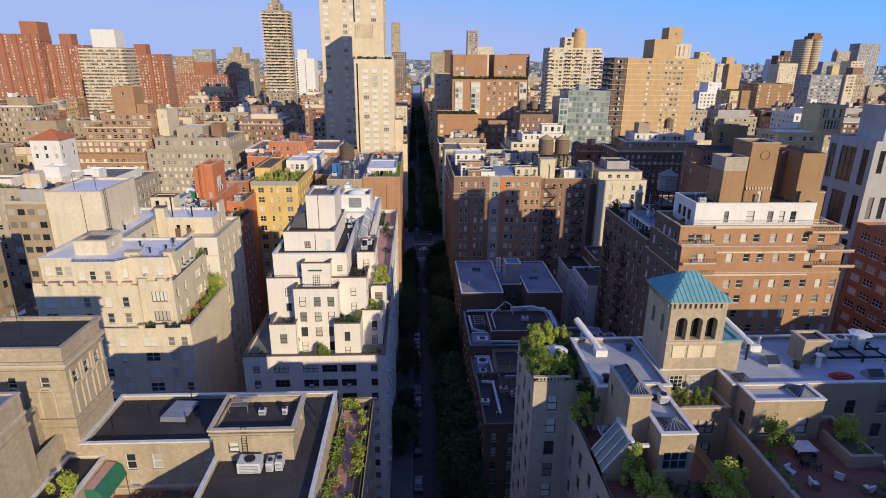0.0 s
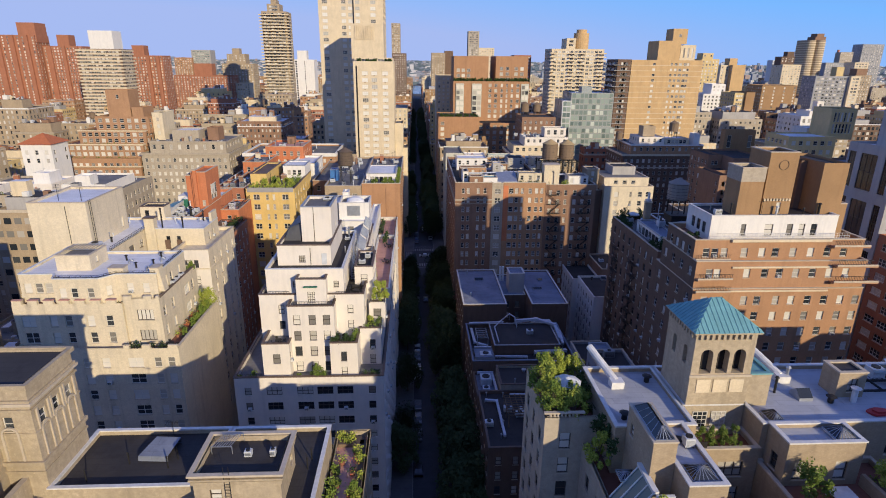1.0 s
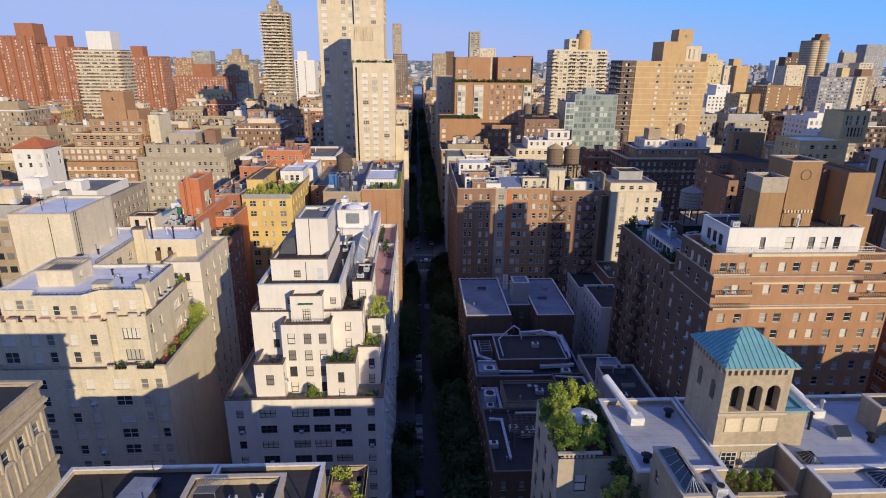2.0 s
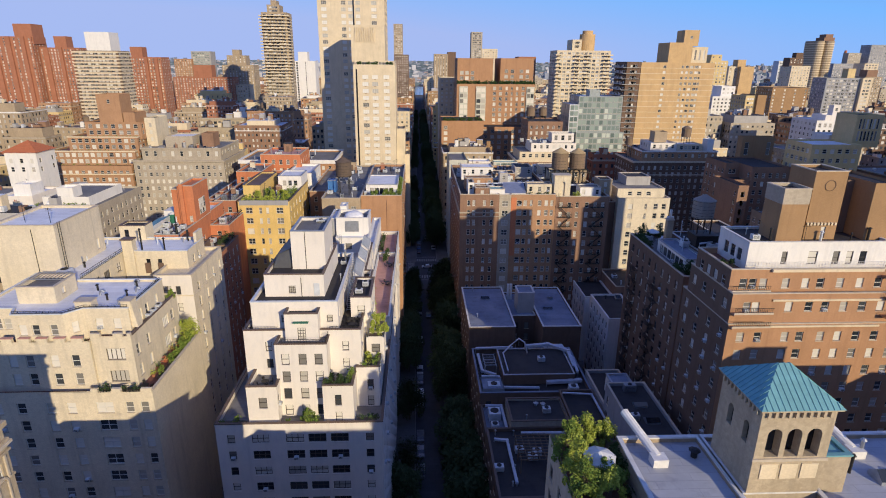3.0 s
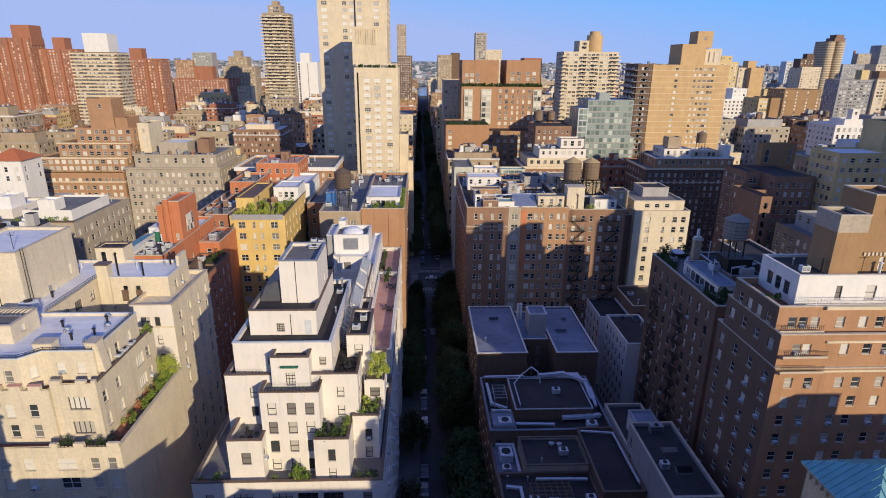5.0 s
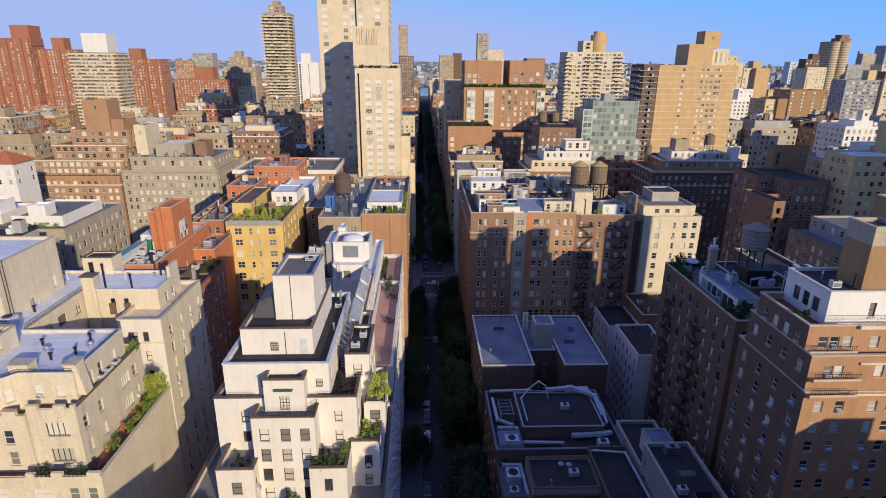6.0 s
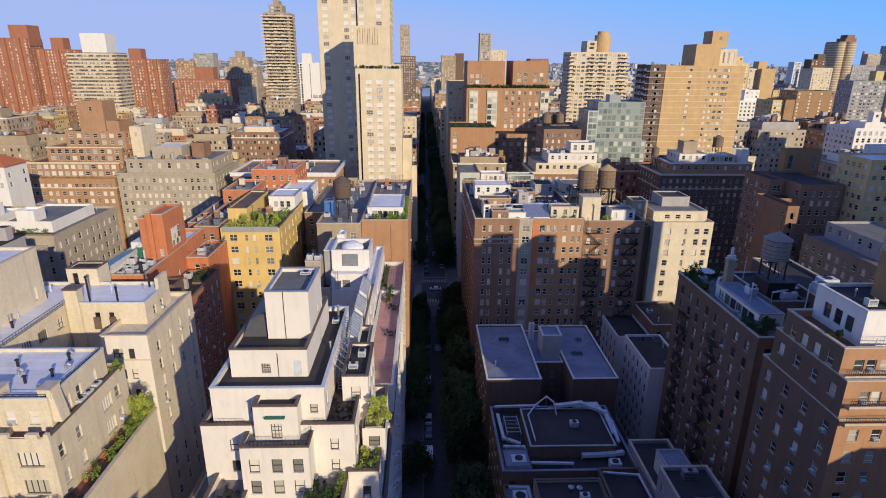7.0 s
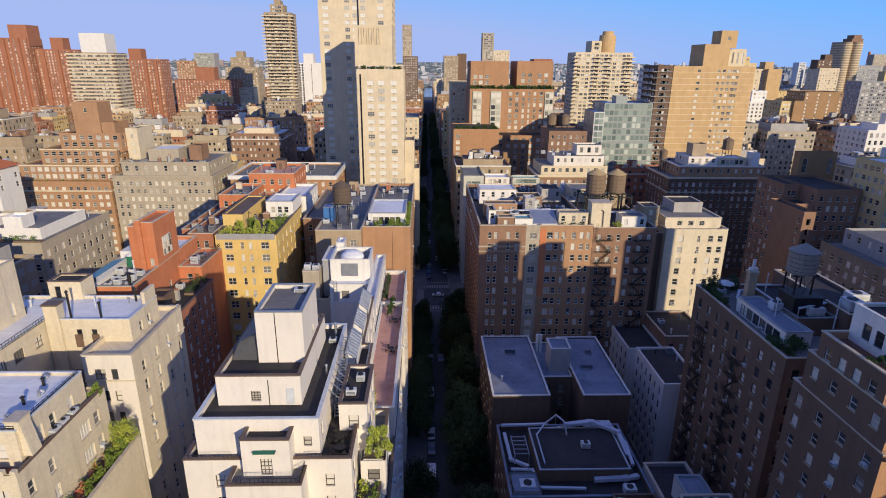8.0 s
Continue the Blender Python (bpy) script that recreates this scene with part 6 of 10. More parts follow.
# ---- right side beyond the avenue: low roofs, brick houses ----
def low_roofs():
    S = dict(pitch=3.3, w=1.1, h=1.8, head=2.0, objrows=4, frame=FRAMEDARK)
    b = Building("townhouse", "dark low townhouse with a pergola and cluttered roof", (22, 100, 0))
    b.block(13.1, 29.6, 92.5, 111.4, 0.1, 19.6, UMBER, TAR, 0.6, DARKCOPE, l=dict(S, n=5), f=dict(S, n=5))
    b.block(18.0, 29.5, 111.5, 119.6, 0.1, 21.0, GREYSTONE, TAR, 0.5, DARKCOPE, f=dict(S, n=3, objrows=1))
    b.block(13.1, 17.9, 111.5, 121.5, 0.1, 18.2, UMBER, BLUEROOF, 0.5, DARKCOPE, l=dict(S, n=3))
    b.done()
    p = thing("pergola", "dark open timber pergola on a low roof", "pergola", (20.5, 104, 19.0))
    for i in range(9):
        m = Mesh()
        m.beam((17.5, 99.0 + i * 0.85, 22.0), (24.5, 99.0 + i * 0.85, 22.0), 0.1, 0.16, WOOD)
        part("rafter", m, p)
    for i in range(7):
        m = Mesh()
        m.beam((17.7 + i * 1.1, 98.8, 22.16), (17.7 + i * 1.1, 106.0, 22.16), 0.08, 0.12, WOOD)
        part("batten", m, p)
    for x in (17.8, 24.2):
        for y in (99.2, 102.5, 105.6):
            m = Mesh()
            m.box(x - 0.08, x + 0.08, y - 0.08, y + 0.08, 19.0, 21.92, WOOD)
            part("post", m, p)
    c = Building("townhouse", "low house with ducts and machinery on a tar roof", (25, 132, 0))
    c.block(12.95, 37.0, 121.6, 141.2, 0.1, 21.0, UMBER, TAR, 1.0, BLUEROOF, l=dict(S, n=5), f=dict(S, n=6, objrows=0))
    c.block(18.6, 34.4, 126.4, 138.2, 20, 22.4, UMBER, TAR, 0.15, METAL, thick=0.2)
    c.block(13.4, 18.2, 122.2, 127.0, 19.9, 21.6, SLATE, BLUEROOF, 0.2, None, thick=0.2)
    c.block(29.7, 36.9, 104, 121.5, 0.1, 21.5, UMBER, TAR, 0.8, DARKCOPE)
    c.done()
    duct_run("pale sheet metal duct bent across a roof", [(19.0, 139.3, 21.2), (25.2, 139.6, 21.2), (26.0, 138.0, 23.3), (31.0, 138.8, 23.3), (35.2, 136.0, 23.0), (35.4, 131.0, 21.6)], 0.75)
    duct_run("pale sheet metal duct along a roof edge", [(28.0, 125.6, 21.0), (33.5, 125.9, 21.0), (36.0, 126.6, 20.8)], 0.8)
    duct_run("pale sheet metal duct along a roof edge", [(14.2, 139.2, 20.6), (14.4, 131.5, 20.6), (17.4, 129.6, 20.6)], 0.6)
    duct_run("thin pale pipe looping over a roof", [(19.8, 128, 22.6), (19.8, 136, 22.6), (22.0, 139, 23.0), (24.0, 139, 24.8), (25.0, 137, 24.8), (25.5, 136, 22.6)], 0.25)
    for k, pts in enumerate(([(13.8, 140.4, 21.6), (22.0, 140.6, 21.6), (22.4, 139.4, 22.4)], [(27.0, 140.2, 22.0), (30.6, 140.0, 22.6), (34.5, 138.6, 22.6), (36.0, 134.0, 22.0), (35.6, 128.5, 21.6)],
                              [(14.0, 128.6, 20.9), (17.8, 128.4, 20.9), (18.0, 124.0, 20.9), (26.0, 123.6, 20.9)], [(13.9, 120.2, 18.9), (17.2, 120.0, 18.9), (17.3, 112.4, 18.9)], [(30.2, 120.4, 21.6), (36.2, 119.6, 21.6), (36.4, 106.0, 21.6)],
                              [(14.2, 108.0, 19.6), (16.6, 107.6, 19.6), (16.6, 96.0, 19.6)], [(19.6, 109.4, 19.9), (28.6, 109.2, 19.9)])):
        duct_run("pale painted duct across a low dark roof", pts, (0.5, 0.6, 0.45, 0.5, 0.35, 0.5, 0.4)[k])
    rng = random.Random(31)
    for i in range(30):
        x, y = rng.uniform(13.8, 36), rng.uniform(95, 140)
        z = 19.0 if y < 111 and x < 29 else 17.7 if 112 < y < 121 and x < 17.5 else 20.5 if 112 < y < 119 and 18.5 < x < 29 else 22.25 if 127 < y < 137.8 and 19 < x < 34 else 20.0 if y > 122.5 and (x < 18 or x > 35) else 0
        if z:
            (vent_pipe if i % 3 else ac_unit)(x, y, z)
    frame_ = thing("roof_steelwork", "steel frame for roof machinery", "frame", (16.3, 133.4, 20))
    for y in (131, 132.2, 133.4, 134.6, 135.8):
        m = Mesh()
        m.beam((15.0, y, 22.3), (17.6, y, 22.3), 0.12, 0.16, METAL)
        part("beam", m, frame_)
    for x in (15.0, 17.6):
        m = Mesh()
        m.beam((x, 130.6, 22.1), (x, 136.4, 22.1), 0.14, 0.2, METAL)
        part("beam", m, frame_)
        for y in (131, 136):
            m = Mesh()
            m.box(x - 0.08, x + 0.08, y - 0.08, y + 0.08, 20.0, 22.1, METAL)
            part("post", m, frame_)
    for x, y, w, d, h in ((32.5, 139.6, 5.0, 2.0, 2.4), (16.2, 124.4, 2.6, 2.0, 1.6), (15.5, 117.5, 2.4, 2.6, 1.8), (15.2, 114.0, 1.5, 1.5, 1.2), (33.4, 123.4, 2.0, 1.6, 1.4)):
        ac_unit(x, y, 20.0 if y > 121 else 17.7, w, d, h, "large grey rooftop ventilation unit")
    for x, y in ((24.0, 117.5), (25.4, 117.3)):
        vent_pipe(x, y, 20.5, 0.6, 0.3)
    d = Building("townhouse", "low pale sided house with a dark flat roof", (41, 108, 0))
    # Pale walls darkened to grey: the deep shade between houses is painted in.
    d.block(37.1, 44.8, 96, 114.6, 0.1, 27.4, SLATE, TAR, 0.6, COPING, l=dict(S, n=2, rows=2), f=dict(S, n=2))
    d.block(37.2, 44.7, 114.7, 128, 0.1, 22.4, SLATE, TAR, 0.6, COPING)
    d.block(39.3, 43.6, 115.5, 121.0, 21, 25.6, PALEMETAL, BLUEROOF, 0.2, METAL)
    d.done()
    e = Building("townhouse", "pair of pale flat roofs over dark brick walls", (27, 160, 0))
    # Pale roofs given a grey-blue membrane; their shade is in that colour.
    e.block(12.75, 24.6, 146.9, 173.6, 0.1, 24.0, UMBER, BLUEROOF, 0.35, WHITECOPE, l=dict(S, n=7, head=2.4), f=dict(S, n=0, cols=[30]))
    e.block(31.6, 41.5, 147.2, 173.4, 0.1, 23.8, UMBER, BLUEROOF, 0.35, WHITECOPE)
    e.block(24.65, 31.55, 156.5, 172.8, 0.1, 22.6, UMBER, BLUEROOF, 0.35, WHITECOPE, f=dict(S, cols=[1.6, 4.6], w=1.2))
    e.block(27.0, 31.5, 159.0, 164.2, 21, 28.2, GREYWALL, BLUEROOF, 0.2, WHITECOPE)
    m = Mesh()
    for x in (25.5, 26.3):
        m.box(x, x + 0.6, 168.2, 168.9, 22, 27.0, WHITEWALL)
    e.piece("chimney", m)
    e.done()
    f = Building("townhouse", "white rendered rear wings with dark flat roofs", (50, 165, 0))
    f.block(49.6, 58.4, 150.4, 167.0, 0.1, 24.2, WHITEWALL, TAR, 0.4, WHITECOPE, l=dict(S, n=6, w=0.9, h=1.9, head=1.6))
    f.block(49.5, 58.3, 171.5, 186.5, 0.1, 21.4, WHITEWALL, TAR, 0.4, WHITECOPE, l=dict(S, n=5, w=0.9, h=1.9, head=1.6))
    f.block(58.6, 70.0, 172, 187, 0.1, 24.5, BROWN, TAR, 0.4, COPING, f=dict(S, n=4))
    f.done()


def duct_run(label, pts, w):
    ob = thing("duct", label, "duct", pts[0], "roof ducts")
    for a, b in zip(pts, pts[1:]):
        m = Mesh()
        m.beam(a, b, w, w * 0.8, DUCT)
        part("section", m, ob)
    for p in pts[1:-1]:
        m = Mesh()
        x, y, z = p
        k = w * 0.55
        m.box(x - k, x + k, y - k, y + k, z - k * 0.85, z + k * 0.85, DUCT)
        part("elbow", m, ob)
    for p in pts:
        m = Mesh()
        m.box(p[0] - 0.06, p[0] + 0.06, p[1] - 0.06, p[1] + 0.06, p[2] - 1.9, p[2] - w * 0.3, METAL)
        part("stand", m, ob)


low_roofs()


def brick_house_right():
    """The brown brick house beside the low roofs, with a planted roof and a tank."""
    b = Building("apartment_building", "brown brick apartment house with fire escapes and a planted roof", (60, 130, 0))
    S = dict(pitch=3.0, w=1.15, h=1.7, head=1.9, ac=0.12, frame=FRAMEDARK)
    # The left wall's darker brick has that side's shade put into its colour.
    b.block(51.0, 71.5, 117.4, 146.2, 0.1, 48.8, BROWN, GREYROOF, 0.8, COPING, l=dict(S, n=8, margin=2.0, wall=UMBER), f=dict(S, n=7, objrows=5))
    b.block(53.4, 57.6, 122, 136, 47.5, 50.6, WHITEWALL, BLUEROOF, 0.2, METAL, l=dict(S, n=6, rows=1, w=1.8, h=1.9, head=0.6, style="pair", low=0.3), f=dict(S, n=2, rows=1, head=0.7, low=0.3))
    b.block(57.7, 64.0, 126, 140, 47.5, 51.1, UMBER, TAR, 0.3, METAL)
    b.block(64.2, 71.0, 124, 144, 47.5, 52.6, UMBER, TAR, 0.4, COPING)
    b.done()
    water_tank(60.0, 131.0, 50.8, 2.15, 3.8, 6.1, GREYWOOD, GREYWOOD, "weathered grey wooden rooftop water tank on steel legs")
    hedge("roof_garden_shrubs", 51.4, 53.2, 118, 124, 47.9, 1.6, "dense green shrubs on a roof edge", LEAFDARK, 70)
    hedge("roof_garden_shrubs", 51.4, 53.0, 137, 145.6, 47.9, 1.8, "dense green shrubs on a roof edge", LEAFDARK, 70)
    plant("roof_garden_tree", 53.6, 119.6, 47.9, 3.4, 1.7, 1200, LEAFDARK, "dark green tree on a roof", seed=61)
    plant("roof_garden_tree", 53.0, 143.6, 47.9, 3.6, 1.6, 1200, LEAFDARK, "dark green tree on a roof", seed=62)
    plant("roof_garden_tree", 57.0, 145.0, 47.9, 3.2, 1.4, 900, LEAFDARK, "dark green tree on a roof", seed=63)
    umbrella(55.5, 144.2, 47.9)
    for x, y, w, d, h in ((58, 126, 2.2, 1.8, 1.5), (61.5, 128, 2.6, 1.6, 1.4), (66.5, 127, 2.2, 2.4, 1.8), (57.0, 131.0, 1.6, 1.6, 1.4), (69.5, 130.0, 3.0, 2.0, 1.6)):
        ac_unit(x, y, (50.4 if y > 122.5 else 47.98) if x < 57.6 else 50.8 if x < 64 and y > 126.5 else 47.98 if x < 64 else 52.2, w, d, h)
    duct_run("pale pipe run across a cluttered roof", [(58.6, 121.0, 49.6), (63.0, 121.4, 49.6), (66.5, 122.6, 51.0)], 0.35)
    duct_run("pale pipe run across a cluttered roof", [(54.5, 138.0, 49.4), (56.8, 141.5, 49.4), (63.0, 143.0, 49.6)], 0.4)
    duct_run("pale pipe run across a cluttered roof", [(58.2, 127.0, 52.4), (63.8, 129.0, 52.4), (64.0, 136.0, 52.2)], 0.3)
    rng = random.Random(21)
    for i in range(22):
        x, y = rng.uniform(52.2, 70.5), rng.uniform(118.5, 145.5)
        z = 47.98 if y < 121.5 or y > 140.5 else 51.0 if 57.8 < x < 63.8 and y > 126.2 else 0
        if z:
            (ac_unit if i % 2 else vent_pipe)(x, y, z)
    for x, y, h in ((59.0, 137.5, 3.2), (62.5, 124.5, 3.8), (65.4, 141, 3.0), (55.2, 128, 2.6)):
        vent_pipe(x, y, 50.0, h + 1.0, 0.1, PALEMETAL)
    m = Mesh()
    m.box(57.9, 62.6, 128.0, 132.2, 50.8, 53.6, IRON)
    m.box(57.7, 62.8, 127.8, 132.4, 53.6, 53.75, IRON)
    solid("tank_screen", m, "black louvred screen round roof machinery", "screen")
    chimney = thing("flue_stack", "tan masonry stack with a white metal flue", "chimney", (56.2, 137.6, 47.9))
    m = Mesh()
    m.box(55.5, 56.9, 137.0, 138.2, 47.9, 54.6, BUFF)
    m.box(55.35, 57.05, 136.85, 138.35, 54.6, 54.85, COPING)
    part("stack", m, chimney)
    m = Mesh()
    m.rod((56.2, 137.6, 54.85), (56.2, 137.6, 56.9), 0.28, WHITEPAINT, 10)
    m.box(55.5, 56.9, 137.3, 137.9, 55.0, 55.4, WHITEPAINT)
    part("flue", m, chimney)
    fire_escape("l", 50.95, 127.2, 130.6, 6.0, 3.0, 13)
    fire_escape("l", 50.95, 139.0, 142.2, 6.0, 3.0, 13)


def fire_escape(side, plane, a0, a1, z0, pitch, n, label="black iron fire escape with zigzag stairs"):
    """Balconies and zigzag stairs on a wall; side l: the wall looks along -x, f: along -y."""
    ob = thing("fire_escape", label, "fire escape", (plane, a0, z0) if side == "l" else (a0, plane, z0), "fire escapes")

    def P(a, d, z):
        return (plane - d, a, z) if side == "l" else (a, plane - d, z)
    for i in range(n):
        z = z0 + pitch * i
        m = Mesh()
        for d in (0.12, 0.4, 0.7, 1.0):
            m.beam(P(a0, d, z), P(a1, d, z), 0.08, 0.05, IRON)
        for k in range(6):
            a = a0 + (a1 - a0) * k / 5
            m.beam(P(a, 0.02, z - 0.05), P(a, 1.05, z - 0.05), 0.05, 0.05, IRON)
            m.beam(P(a, 1.05, z), P(a, 1.05, z + 0.95), 0.05, 0.05, IRON)
        m.beam(P(a0, 1.05, z + 0.95), P(a1, 1.05, z + 0.95), 0.05, 0.05, IRON)
        m.beam(P(a0, 1.05, z + 0.5), P(a1, 1.05, z + 0.5), 0.04, 0.04, IRON)
        m.beam(P(a0, 0.02, z + 0.95), P(a0, 1.05, z + 0.95), 0.05, 0.05, IRON)
        m.beam(P(a1, 0.02, z + 0.95), P(a1, 1.05, z + 0.95), 0.05, 0.05, IRON)
        part("balcony", m, ob)
        if i < n - 1:
            m = Mesh()
            s, t = (a0 + 0.3, a1 - 0.3) if i % 2 else (a1 - 0.3, a0 + 0.3)
            for d in (0.35, 0.85):
                m.beam(P(s, d, z), P(t, d, z + pitch), 0.05, 0.14, IRON)
            for k in range(1, 9):
                q = k / 9
                m.beam(P(s + (t - s) * q, 0.35, z + pitch * q), P(s + (t - s) * q, 0.85, z + pitch * q), 0.14, 0.04, IRON)
            part("stair", m, ob)


brick_house_right()


def orange_house():
    """The stepped brown brick house with the white penthouse."""
    b = Building("apartment_building", "orange-brown brick apartment house with a white penthouse and terraces", (65, 105, 0))
    S = dict(pitch=3.05, w=1.2, h=1.6, head=1.4, ac=0.22)
    # Shade of the narrow side gap is painted in: left walls use dark brick.
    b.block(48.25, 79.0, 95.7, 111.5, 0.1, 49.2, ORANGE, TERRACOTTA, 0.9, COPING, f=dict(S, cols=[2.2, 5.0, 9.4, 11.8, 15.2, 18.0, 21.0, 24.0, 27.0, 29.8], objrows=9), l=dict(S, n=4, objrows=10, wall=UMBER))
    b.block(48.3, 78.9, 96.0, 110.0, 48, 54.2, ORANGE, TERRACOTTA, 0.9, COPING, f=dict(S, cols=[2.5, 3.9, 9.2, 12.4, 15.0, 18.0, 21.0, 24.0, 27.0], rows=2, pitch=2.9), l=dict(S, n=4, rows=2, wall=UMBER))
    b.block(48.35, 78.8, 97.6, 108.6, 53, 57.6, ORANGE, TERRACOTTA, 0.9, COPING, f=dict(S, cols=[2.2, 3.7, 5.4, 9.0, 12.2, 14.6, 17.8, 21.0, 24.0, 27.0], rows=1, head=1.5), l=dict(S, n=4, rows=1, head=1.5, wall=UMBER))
    for z in (54.2, 51.2, 48.9):
        y = 96.6 if z > 54 else 94.9
        m = Mesh()
        m.box(48.4, 54.6, y, y + 0.99, z - 0.25, z, ORANGE)
        m.box(48.4, 54.6, y, y + 0.15, z, z + 0.3, COPING)
        bal = b.piece("balcony", m)
        m = Mesh()
        for i in range(22):
            m.box(48.5 + i * 0.28, 48.54 + i * 0.28, y + 0.05, y + 0.09, z, z + 1.0, IRON)
        m.beam((48.4, y + 0.07, z + 1.0), (54.6, y + 0.07, z + 1.0), 0.05, 0.05, IRON)
        part("rail", m, bal)
    for z in (56.6, 53.6, 50.6):
        y = 96.4 if z > 54 else 94.7
        m = Mesh()
        m.box(72.6, 79.2 + (56.6 - z) * 0.25, y, y + 1.25, z - 0.25, z, ORANGE)
        m.box(72.6, 79.2 + (56.6 - z) * 0.25, y, y + 0.15, z, z + 0.3, COPING)
        bal = b.piece("balcony", m)
        m = Mesh()
        for i in range(22):
            m.box(72.7 + i * 0.29, 72.74 + i * 0.29, y + 0.05, y + 0.09, z + 0.3, z + 1.1, IRON)
        m.beam((72.6, y + 0.07, z + 1.1), (79.0, y + 0.07, z + 1.1), 0.05, 0.05, IRON)
        part("rail", m, bal)
    m = Mesh()
    m.box(54.7, 72.5, 95.75, 95.97, 53.0, 53.3, PALE)
    m.box(54.7, 72.5, 95.45, 95.67, 48.7, 49.0, PALE)
    m.box(54.7, 72.5, 97.1, 97.57, 57.3, 57.75, PALE)
    b.piece("string_course", m)
    # penthouse and tank house
    b.block(51.6, 74.5, 99.5, 108.4, 56, 61.4, WHITEWALL, TAR, 0.3, WHITECOPE, f=dict(S, cols=[6.0, 10.6, 14.4, 16.6, 18.8], ws=[0.9, 1.5, 1.1, 1.1, 1.1], rows=1, head=1.5, h=2.1, frame=FRAMEDARK), l=dict(S, cols=[2.6, 4.6, 6.6], rows=1, head=1.6, w=1.3, h=2.0, frame=FRAMEDARK))
    b.block(61.7, 66.9, 102.0, 108.3, 60, 72.1, TAWNY, TAR, 0.4, COPING, f=dict(S, cols=[3.1], rows=1, head=8.9, w=0.8, h=1.9, low=0.1))
    b.block(56.4, 60.6, 100.7, 105.4, 60, 67.2, TAWNY, TAR, 0.4, None)
    b.block(56.36, 60.64, 100.66, 105.44, 67.21, 69.6, GREYSTONE, TAR, 0.4, COPING)
    b.block(71.4, 76.0, 101.6, 113, 56, 70.3, TAWNY, TAR, 0.4, None, f=dict(S, cols=[1.0], rows=1, head=11.0, w=0.9, h=1.8))
    b.block(76.01, 77.2, 101.6, 113, 56, 63.0, TAWNY, TAR, 0.3, COPING)
    b.block(70.21, 71.39, 106.0, 113, 56, 70.0, UMBER, TAR, 0.3, None)
    m = Mesh()
    for i in range(9):
        m.box(61.8 + i * 0.57, 62.1 + i * 0.57, 101.75, 101.99, 63.5, 63.95, PALE)
    b.piece("corbel", m)
    m = Mesh()
    for i in range(16):
        a0, a1 = 2 * math.pi * i / 16, 2 * math.pi * (i + 1) / 16
        m.beam((64.4 + 0.85 * math.cos(a0), 101.96, 69.9 + 0.85 * math.sin(a0)), (64.4 + 0.85 * math.cos(a1), 101.96, 69.9 + 0.85 * math.sin(a1)), 0.08, 0.08, UMBER)
    b.piece("brick_roundel", m)
    b.done()
    railing([(52.2, 97.9), (76.0, 97.9)], 57.7, 1.0, "white metal terrace railing", WHITEPAINT)
    for x in (49.0, 50.5):
        plant("terrace_shrub", x, 101.5, 56.6, 1.5, 0.6, 350, LEAFDARK, "small dark shrub on a terrace", "plant", seed=int(x))
    antenna(61.0, 100.6, 60.9, 3.0)
    clutter(52.6, 55.6, 101.0, 107.4, 61.1, 8, 71, ("vent", "unit", "unit", "mast"))
    clutter(57.0, 60.6, 105.8, 107.8, 61.1, 3, 72, ("vent", "unit"))


orange_house()


